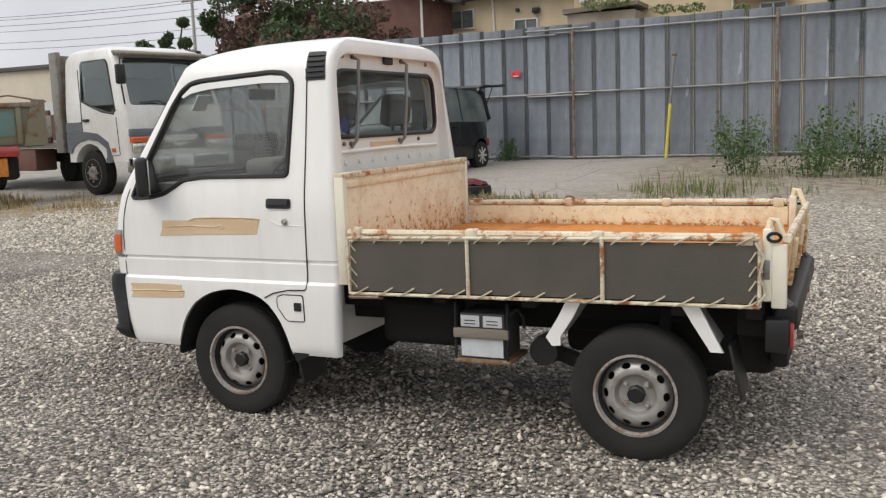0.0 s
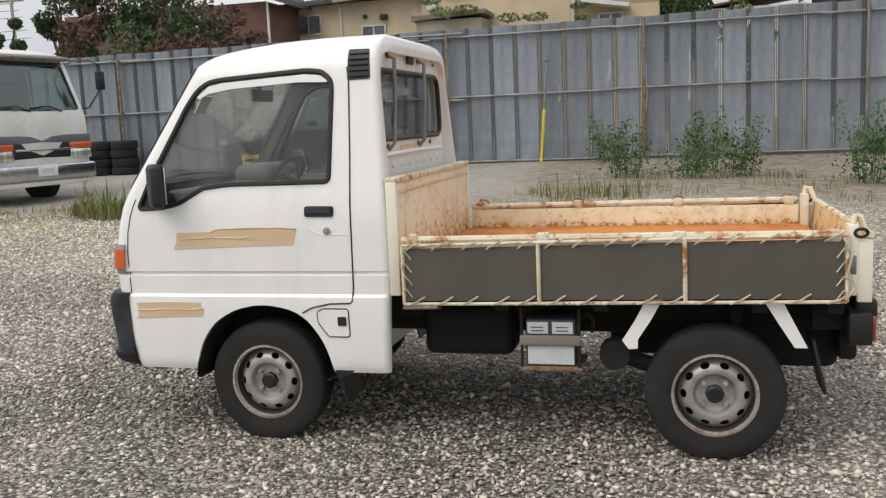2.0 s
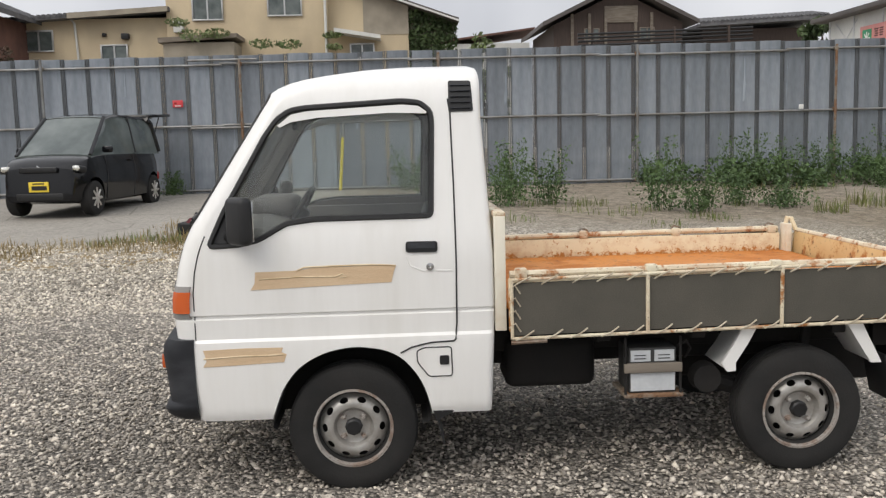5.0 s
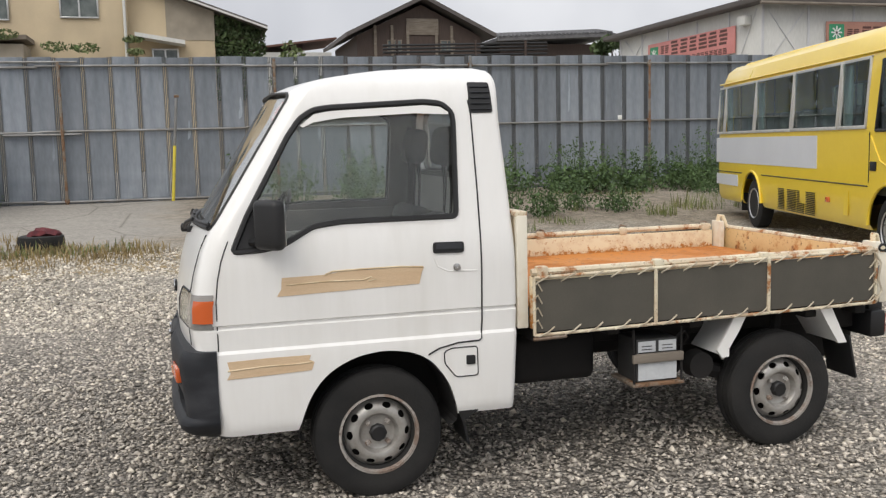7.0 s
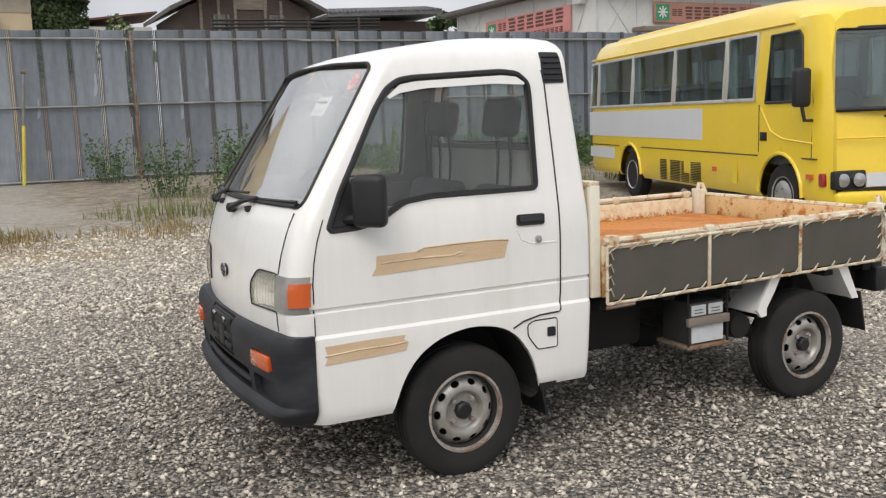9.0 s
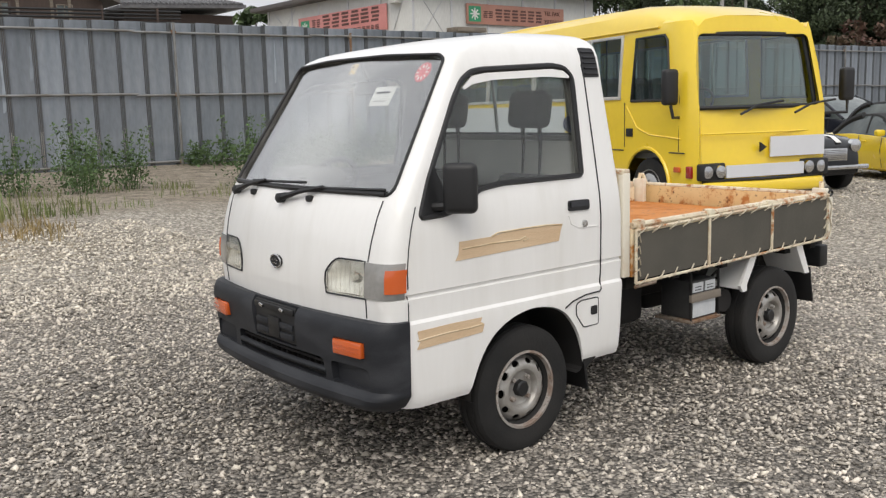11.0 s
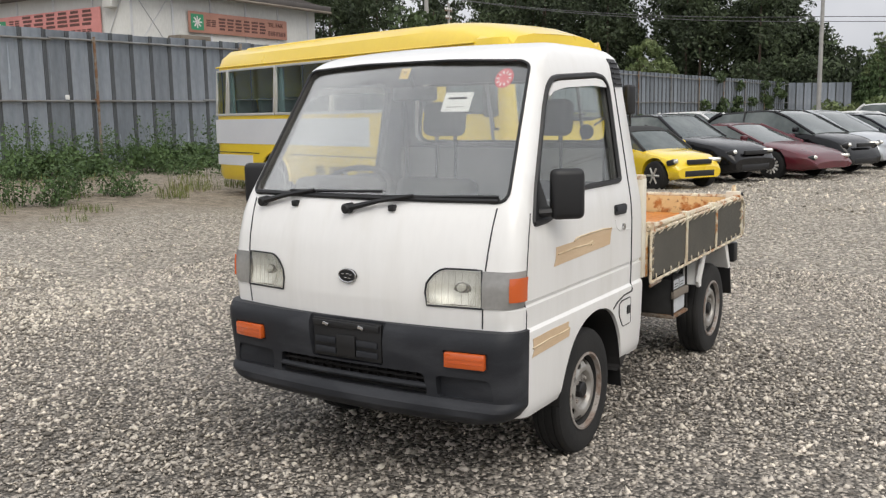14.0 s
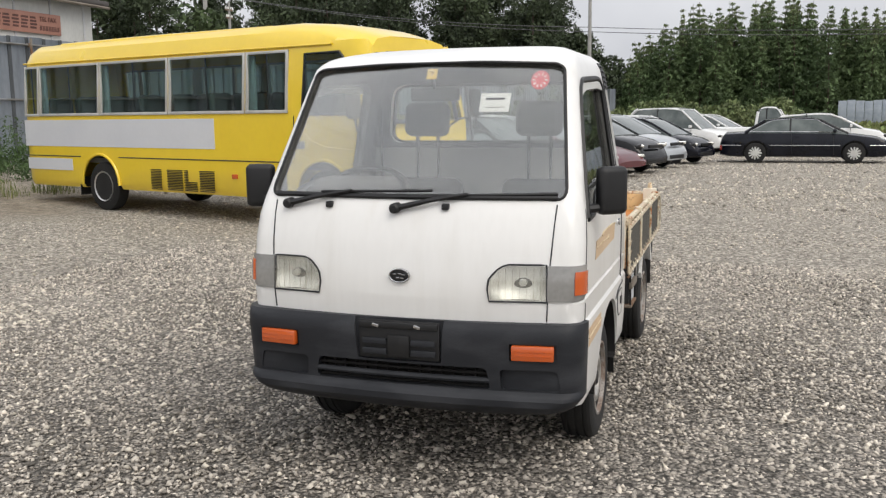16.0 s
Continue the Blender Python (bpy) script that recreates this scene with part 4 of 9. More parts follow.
    for poly, crease in (([(-0.366, 0.929), (-0.20, 0.931), (-0.12, 0.942), (0.0, 0.940), (0.10, 0.944), (0.197, 0.938), (0.187, 0.915), (0.176, 0.872), (0.0, 0.868), (-0.2, 0.862), (-0.387, 0.857), (-0.37, 0.885)],
                          ([(-0.20, 0.931), (-0.17, 0.943), (-0.05, 0.945), (0.10, 0.946), (0.195, 0.939)], [(-0.35, 0.900), (-0.2, 0.905), (-0.05, 0.902), (-0.02, 0.912), (0.0, 0.902), (-0.03, 0.896)])),
                         ([(-0.586, 0.620), (-0.42, 0.624), (-0.268, 0.622), (-0.275, 0.604), (-0.255, 0.594), (-0.266, 0.562), (-0.42, 0.556), (-0.59, 0.551), (-0.575, 0.575)],
                          ([(-0.585, 0.585), (-0.45, 0.592), (-0.33, 0.591), (-0.265, 0.594)],))):
        tp = part("masking_tape", side_plate(poly, 0.0012, 0.001, -1), TAPE, cab, "tan tape patch with torn ends")
        for c in crease:
            part("tape_wrinkle", tube([on_side(x, z, 0.002, -1) for x, z in c], 0.0035, 5), TAPE_EDGE, tp)
    # windscreen
    def edge(z):
        return lerp(z, [1.118, 1.60, 1.636, 1.652], [0.622, 0.552, 0.520, 0.38])
    rows = []
    for z in [1.113, 1.16, 1.22, 1.28, 1.34, 1.40, 1.46, 1.52, 1.58, 1.615, 1.65]:
        rows.append([(cab_front(u * edge(z), z) + 0.014, u * edge(z), z) for u in (i / 10 - 1 for i in range(21))])
    ws = loft(rows, closed=False)
    bmesh.ops.solidify(ws, geom=ws.faces[:], thickness=0.004)
    screen = part("windscreen", ws, WINDSCREEN, cab, "clear windscreen with black seal")
    screen.visible_shadow = False
    loop = rounded(SCREEN, 0.045, 4)
    pts = [(cab_front(y, z) - 0.002, y, z) for y, z in loop]
    part("screen_seal", tube(pts + pts[:2], 0.0065, 6), BLACK_TRIM, screen, "black windscreen seal")
    part("cowl_strip", tube([(cab_front(y, 1.125) - 0.004, y, 1.125) for y in (-0.585 + 0.117 * i for i in range(11))], 0.014, 8, flat=0.8), BLACK_TRIM, screen, "black strip under the windscreen")

    def screen_patch(y0, y1, z0, z1):
        rr = [[(cab_front(y, z) + 0.021, y, z) for y in (y0 + (y1 - y0) * i / 4 for i in range(5))] for z in (z0 + (z1 - z0) * j / 3 for j in range(4))]
        return rr
    st = part("paper_notice", _thick(loft(screen_patch(-0.345, -0.225, 1.448, 1.522), closed=False)), PAPER, screen, "white paper notice taped inside")
    for z, a, b in ((1.500, -0.322, -0.248), (1.466, -0.322, -0.248)):
        part("notice_line", tube([(cab_front(y, z) + 0.0185, y, z) for y in (a, (a + b) / 2, b)], 0.0042 if z > 1.48 else 0.0015, 4, flat=0.9), LENS_GREY if z < 1.48 else BUMPER, st)
    disc = bmesh.new()
    ring = [(0.036 * math.cos(2 * math.pi * k / 24), 0.038 * math.sin(2 * math.pi * k / 24)) for k in range(24)]
    disc.faces.new([disc.verts.new((cab_front(-0.452 + a, 1.572 + b) + 0.020, -0.452 + a, 1.572 + b)) for a, b in ring])
    st = part("inspection_sticker", _thick(disc), STICKER_RED, screen, "round faded red sticker")
    for k in range(10):
        a = 2 * math.pi * k / 10
        part("sticker_mark", tube([(cab_front(-0.452 + q * math.cos(a), 1.572 + q * math.sin(a)) + 0.017, -0.452 + q * math.cos(a), 1.572 + q * math.sin(a)) for q in (0.018, 0.030)], 0.0030, 4), PAPER, st)
    st = part("yellow_sticker", _thick(loft(screen_patch(-0.022, 0.022, 1.585, 1.627), closed=False)), STICKER_YELLOW, screen, "small square yellow sticker")
    part("sticker_mark", tube([(cab_front(0, 1.61) + 0.016, y, z) for y, z in ((0.010, 1.617), (-0.010, 1.617), (0.004, 1.596))], 0.0025, 4), PAPER, st)
    # wipers
    for a, b, mid in (((0.515, 1.090), (-0.105, 1.150), (0.23, 1.147)), ((0.035, 1.083), (-0.585, 1.140), (-0.25, 1.140))):
        def at(p, o):
            return (cab_front(p[0], p[1]) - o, p[0], p[1])
        arm = part("wiper_arm", tube([at(a, 0.020), at(((a[0] + mid[0]) / 2, (a[1] + mid[1]) / 2 + 0.004), 0.030), at(mid, 0.026)], [0.014, 0.010, 0.007], 6), BLACK_TRIM, cab, "black wiper")
        part("wiper_pivot", moved(lathe([(-0.03, 0.022), (0.02, 0.020), (0.026, 0.012)], 12, "x"), pose(at(a, 0.012)[0], a[0], a[1], 0, 0, 180)), BLACK_TRIM, arm)
        blade = [at((mid[0] + (b[0] - mid[0]) * t * 1.0 + (1 - t) * 0.14, mid[1] + (b[1] - mid[1]) * t - (1 - t) * 0.008), 0.016) for t in (0, 0.25, 0.5, 0.75, 1.0)]
        part("wiper_blade", tube(blade, 0.006, 5), BLACK_TRIM, arm)
    for y in (0.325, -0.165):
        part("washer_nozzle", moved(box((-0.014, -0.014, -0.01), (0.014, 0.014, 0.014), 0.005), pose(cab_front(y, 1.088) - 0.004, y, 1.088)), BLACK_TRIM, cab, "black washer nozzle")
    # hood edges and emblem
    for s in (-1, 1):
        line = [(cab_front(y, z) - 0.001, s * y, z) for y, z in ((0.584, 1.10), (0.582, 1.06), (0.580, 1.02), (0.578, 0.98), (0.576, 0.94), (0.574, 0.91), (0.572, 0.88))]
        part("hood_seam", tube(line, 0.0028, 5), BUMPER, cab)
        line = [(cab_front(y, z) - 0.0005, s * y, z) for y, z in ((0.566, 0.742), (0.562, 0.67))]
        part("panel_seam", tube(line, 0.0028, 5), BUMPER, cab)
    em = part("emblem", moved(lathe([(-0.008, 0.002), (-0.008, 0.030), (-0.004, 0.036), (0.004, 0.036)], 28, "x"), pose(cab_front(0, 0.83) - 0.002, 0, 0.83) @ Matrix.Diagonal((1, 1.12, 0.72, 1))), BLACK_TRIM, cab, "small dark oval badge")
    part("emblem_ring", tube([(cab_front(0, 0.83) - 0.009, 0.040 * math.cos(2 * math.pi * k / 28), 0.83 + 0.026 * math.sin(2 * math.pi * k / 28)) for k in range(30)], 0.003, 6), CHROME, em)
    for dy, dz in ((0.018, 0.006), (-0.004, 0.008), (-0.018, 0.004), (0.006, -0.008), (-0.012, -0.009)):
        part("badge_mark", moved(box((-0.004, -0.007, -0.002), (0.004, 0.007, 0.002), 0.001), pose(cab_front(0, 0.83) - 0.010, dy, 0.83 + dz)), CHROME, em)
    # rear window, guard bars
    gl = part("rear_window", prism(shrink(REAR, 0.006), "x", 0.508, 0.513), GLASS, cab, "clear rear window with black seal")
    gl.visible_shadow = False
    pts = [(0.527, y, z) for y, z in REAR]
    part("window_seal", tube(pts + pts[:2], 0.013, 6), BLACK_TRIM, gl)
    for y in (-0.36, 0.13):
        part("guard_bar", tube([(0.530, y + 0.006, 1.652), (0.560, y + 0.004, 1.640), (0.562, y - 0.02, 1.45), (0.558, y - 0.045, 1.275), (0.532, y - 0.05, 1.245)], 0.0085, 8), PIPE, cab, "grey window guard bar")
    for y, z in ((-0.45, 1.655), (-0.36, 1.655), (0.13, 1.655), (0.42, 1.65), (-0.41, 1.262), (-0.47, 1.262), (0.08, 1.262), (0.3, 1.262)):
        part("bolt_plug", moved(lathe([(0.0, 0.011), (0.008, 0.010), (0.010, 0.002)], 10, "x"), pose(0.526, y, z)), PIPE_RUST, cab)
    part("cab_lamp", moved(box((0, -0.045, -0.020), (0.018, 0.045, 0.020), 0.008), pose(0.526, -0.02, 1.652)), BUMPER, cab, "small grey lamp over the rear window")
    part("rear_lip", tube([(0.552, y, z) for y, z in rounded([(-0.60, 0.90), (-0.556, 1.61), (-0.48, 1.672), (0.48, 1.672), (0.556, 1.61), (0.60, 0.90)], 0.06, 5)[6:-6]], 0.008, 6), WHITE, cab)
    part("panel_bead", tube([(0.527, -0.52, 1.225), (0.529, 0.0, 1.232), (0.527, 0.52, 1.225)], 0.010, 8), WHITE, cab)
    part("round_sticker", moved(lathe([(0.0, 0.036), (0.002, 0.036), (0.002, 0.001)], 20, "x"), pose(0.5135, -0.435, 1.345)), STICKER_BLUE, gl, "round navy sticker")
    for k in range(8):
        part("rivet_dimple", moved(lathe([(0.0, 0.016), (0.005, 0.013), (0.006, 0.002)], 12, "x"), pose(0.526, -0.46 + 0.13 * k, 1.18)), PAPER, cab)
    part("masking_tape", box((0.526, -0.22, 1.222), (0.5275, 0.06, 1.262)), TAPE, cab, "tan tape patch under the rear window")
    return cab


def _thick(bm, t=0.0015):
    bmesh.ops.recalc_face_normals(bm, faces=bm.faces)
    bmesh.ops.solidify(bm, geom=bm.faces[:], thickness=t)
    return bm


def build_front(truck, cab):
    # bumper: a U-shaped shell
    def b_ring(z, inset):
        f = lerp(z, [0.280, 0.30, 0.325, 0.350, 0.375, 0.392, 0.405, 0.45, 0.60, 0.645, 0.664], [-0.690, -0.745, -0.790, -0.811, -0.812, -0.803, -0.788, -0.790, -0.806, -0.801, -0.782]) + inset
        w = lerp(z, [0.285, 0.33, 0.38, 0.66], [0.56, 0.66, 0.700, 0.706]) - inset
        r = 0.10
        half = [(f + 0.055 * (y / w) ** 2, y) for y in ((w - r) * i / 8 for i in range(9))]
        x0 = half[-1][0]
        half += [(x0 + r * (1 - math.cos(a)), w - r + r * math.sin(a)) for a in (math.pi / 2 * k / 6 for k in range(1, 7))]
        half.append((-0.622, w))
        return [(x, y) for x, y in half]
    rings = []
    for z in (0.280, 0.29, 0.30, 0.312, 0.325, 0.337, 0.350, 0.362, 0.375, 0.384, 0.392, 0.398, 0.405, 0.42, 0.47, 0.53, 0.60, 0.635, 0.655, 0.664):
        o, i = b_ring(z, 0.0), b_ring(z, 0.05)
        outer = [(x, -y, z) for x, y in reversed(o[1:])] + [(x, y, z) for x, y in o]
        inner = [(x, y, z) for x, y in reversed(i)] + [(x, -y, z) for x, y in i[1:]]
        rings.append(outer + inner)
    bm = loft(rings)
    cut = [prism(rounded([(-0.36, 0.408), (0.36, 0.408), (0.345, 0.492), (-0.345, 0.492)], 0.02, 3), "x", -1.0, -0.5),
           prism(rounded([(-0.172, 0.500), (0.172, 0.500), (0.185, 0.70), (-0.185, 0.70)], 0.012, 2), "x", -0.9, -0.775)]
    for s in (-1, 1):
        cut.append(prism([(s * 0.435, 0.527), (s * 0.61, 0.527), (s * 0.61, 0.592), (s * 0.435, 0.592)], "x", -0.9, -0.757))
        cut.append(prism(rounded([(s * 0.40, 0.406), (s * 0.625, 0.412), (s * 0.61, 0.492), (s * 0.395, 0.490)], 0.02, 3), "x", -0.9, -0.742))
    bumper = part("front_bumper", carve(bm, cut), BUMPER, truck, "dark grey plastic front bumper", angle=30)
    grille = part("grille", box((-0.735, -0.36, 0.385), (-0.725, 0.36, 0.50)), CHASSIS, bumper, "black slotted lower grille")
    part("slat", tube([(-0.782 + 0.06 * (y / 0.7) ** 2, y, 0.442) for y in (-0.355 + 0.071 * i for i in range(11))], 0.012, 8), BUMPER, grille)
    for z in (0.465, 0.415):
        part("slat", tube([(-0.752, -0.35, z), (-0.76, 0, z), (-0.752, 0.35, z)], 0.006, 6), CHASSIS, grille)
    for k in range(16):
        y = -0.34 + k * 0.045
        part("fin", box((-0.755, y - 0.002, 0.39), (-0.737, y + 0.002, 0.49)), CHASSIS, grille)
    for s in (-1, 1):
        lamp = part("bumper_indicator", moved(box((-0.015, -0.080, -0.029), (0.012, 0.080, 0.029), 0.006), pose(-0.772, s * 0.522, 0.560, 0, 0, -s * 7)), AMBER, bumper, "amber indicator in the bumper")
        for k in range(2):
            part("lens_rib", moved(box((-0.017, -0.075, -0.0015), (-0.014, 0.075, 0.0015)), pose(-0.772, s * 0.522, 0.552 + 0.016 * k, 0, 0, -s * 7)), AMBER, lamp)
    holder = part("plate_holder", box((-0.790, -0.165, 0.505), (-0.775, 0.165, 0.655), 0.004), BLACK_TRIM, bumper, "black empty plate holder")
    for y0, y1, z0, z1 in ((-0.150, -0.050, 0.520, 0.545), (0.050, 0.150, 0.520, 0.545), (-0.150, -0.050, 0.560, 0.585), (0.050, 0.150, 0.560, 0.585), (-0.16, 0.16, 0.625, 0.650), (-0.045, 0.045, 0.515, 0.60)):
        part("holder_rib", box((-0.800, y0, z0), (-0.789, y1, z1), 0.004), BUMPER if y1 - y0 < 0.3 and z1 < 0.59 and y0 * y1 > 0 else BLACK_TRIM, holder)
    for y in (-0.08, 0.09):
        part("bracket", moved(box((-0.006, -0.014, -0.006), (0.004, 0.014, 0.006), 0.002), pose(-0.803, y, 0.638, 15, 0, 0)), CHROME, holder)

    # headlamps wrap round the corners
    def patch(ys, z0, z1, out, thick, s, top=None):
        rows = []
        for j in range(7):
            row = []
            for i, y in enumerate(ys):
                hi = z1 if top is None else top(y)
                z = z0 + (hi - z0) * j / 6
                w = cab_w(z)
                yy = min(y, w)
                row.append((cab_front(yy, z) - out * math.sqrt(max(0.0, 1 - max(0.0, (yy - 0.62) / 0.075) ** 2)) + max(0.0, y - w), -1 * (yy + out * min(1.0, max(0.0, (yy - 0.60) / 0.08))), z))
            rows.append(row)
        bm = loft(rows, closed=False)
        bmesh.ops.solidify(bm, geom=bm.faces[:], thickness=thick)
        if s > 0:
            bmesh.ops.scale(bm, vec=(1, -1, 1), verts=bm.verts)
            bmesh.ops.reverse_faces(bm, faces=bm.faces)
        return bm
    for s in (-1, 1):
        lens = patch([0.345 + 0.0145 * i for i in range(16)], 0.746, 0.88, 0.005, 0.003, s, lamp_top)
        lamp = part("headlamp", lens, LAMP_GLASS, cab, "clear ribbed headlamp wrapping round the corner")
        lamp.visible_shadow = False
        rows = []
        for j in range(13):
            v = j / 12
            row = []
            for i in range(19):
                y = 0.350 + 0.213 * i / 18
                z = 0.749 + (lamp_top(y) - 0.003 - 0.749) * v
                q = math.hypot(0.8 * (2 * v - 1), (y - 0.470) / 0.115)
                row.append((cab_front(y, z) + 0.004 + 0.042 * max(0.0, 1 - min(1.0, q) ** 2.0), s * y, z))
            rows.append(row)
        part("reflector", _thick(loft(rows, closed=False), 0.002), REFLECTOR, lamp, "bright metal reflector bowl", angle=50)
        part("lamp_bulb", moved(lathe([(0.0, 0.004), (0.002, 0.013), (0.02, 0.015), (0.03, 0.012)], 14, "x"), pose(cab_front(0.47, 0.81) + 0.014, s * 0.470, 0.812)), OFF_WHITE, lamp, "small bulb shield")
        border = [(cab_front(y, z) - 0.004, s * y, z) for y, z in [(0.565, 0.744), (0.35, 0.744), (0.343, 0.79), (0.348, 0.825)] + [(0.36 + 0.02 * i, lamp_top(0.36 + 0.02 * i) + 0.003) for i in range(11)] + [(0.565, 0.744)]]
        part("lamp_seal", tube(border, 0.0036, 6), BUMPER, lamp)
        for i in range(7):
            y = 0.385 + 0.026 * i
            part("lens_rib", tube([(cab_front(y, z) - 0.0055, s * y, z) for z in (0.755, 0.80, lamp_top(y) - 0.010)], 0.0014, 4), LAMP_GLASS, lamp)
        part("side_lens", patch([0.566, 0.585, 0.60, 0.62, 0.635, 0.65, 0.66, 0.67, 0.68, 0.69], 0.746, 0.88, 0.007, 0.012, s), LENS_GREY, lamp, "clear corner lens")
        part("corner_indicator", patch([0.658, 0.665, 0.672, 0.679, 0.686, 0.692, 0.697], 0.772, 0.858, 0.012, 0.008, s), AMBER, lamp, "amber corner indicator")


def build_interior(truck, cab):
    dash = [(-0.62, 0.92), (-0.64, 1.06), (-0.56, 1.095), (-0.42, 1.10), (-0.30, 1.06), (-0.26, 0.98), (-0.30, 0.80), (-0.55, 0.75)]
    part("dashboard", prism(rounded(dash, 0.03, 3), "y", -0.61, 0.61), INNER, truck, "dark grey dashboard")
    part("instrument_hood", moved(box((-0.11, -0.17, -0.05), (0.11, 0.17, 0.05), 0.04, seg=3), pose(-0.40, 0.33, 1.13)), INNER, truck)
    sw = [(-0.275 + 0.062 * math.cos(a) * 0.9, 0.33 + 0.185 * math.sin(a), 1.115 + 0.15 * math.cos(a) * 0.62) for a in (2 * math.pi * k / 32 for k in range(34))]
    wheel = part("steering_wheel", tube(sw, 0.013, 8), BLACK_TRIM, truck, "black steering wheel")
    part("steering_hub", moved(lathe([(-0.03, 0.06), (0.02, 0.05), (0.026, 0.01)], 16, "z"), pose(-0.285, 0.33, 1.10, 0, 32, 0)), BLACK_TRIM, wheel)
    for a in (0.6, 2.5, 4.7):
        part("spoke", tube([(-0.28, 0.33, 1.11), (-0.275 + 0.056 * math.cos(a), 0.33 + 0.18 * math.sin(a), 1.115 + 0.093 * math.cos(a))], 0.011, 6, flat=0.5), BLACK_TRIM, wheel)
    part("steering_column", tube([(-0.29, 0.33, 1.09), (-0.45, 0.33, 0.98)], 0.035, 10), INNER, truck)
    for y in (-0.34, 0.33):
        seat = part("seat", box((-0.12, y - 0.25, 0.70), (0.30, y + 0.25, 0.84), 0.05, seg=3), SEAT, truck, "charcoal cloth seat with headrest")
        part("seat_back", moved(box((-0.06, -0.23, 0.0), (0.06, 0.23, 0.33), 0.05, seg=3), pose(0.33, y, 0.80, 0, 14, 0)), SEAT, seat)
        head = part("headrest", moved(box((-0.045, -0.115, -0.085), (0.045, 0.115, 0.085), 0.038, seg=4), pose(0.41, y * 0.86, 1.415, 0, 10, 0)), SEAT, seat, "charcoal headrest")
        for d in (-0.055, 0.055):
            part("headrest_post", tube([(0.415, y * 0.86 + d, 1.34), (0.42, y * 0.86 + d, 1.24), (0.41, y * 0.86 + d, 1.10)], [0.011, 0.008, 0.006], 6), BLACK_TRIM, head)
    part("rear_lining", box((0.474, -0.60, 0.85), (0.484, 0.60, 1.27), 0.004), INNER_LIGHT, truck, "pale grey lining behind the seats")
    part("rear_view_mirror", moved(box((-0.012, -0.11, -0.03), (0.012, 0.11, 0.03), 0.011, seg=3), pose(-0.25, 0.02, 1.525)), BLACK_TRIM, truck, "black rear-view mirror")
    part("mirror_stalk", tube([(-0.25, 0.02, 1.54), (-0.285, 0.02, 1.60), (-0.295, 0.02, 1.632)], 0.008, 6), BLACK_TRIM, truck)
    for y in (-0.59, 0.59):
        part("door_card", box((-0.50, min(y, y * 1.06), 0.70), (0.42, max(y, y * 1.06), 1.10), 0.008), INNER, truck)
    for y in (-0.56, 0.56):
        part("seat_belt", tube([(0.46, y, 1.52), (0.455, y * 0.98, 1.2), (0.44, y * 0.97, 0.86)], 0.018, 6, flat=0.15), BLACK_TRIM, truck)


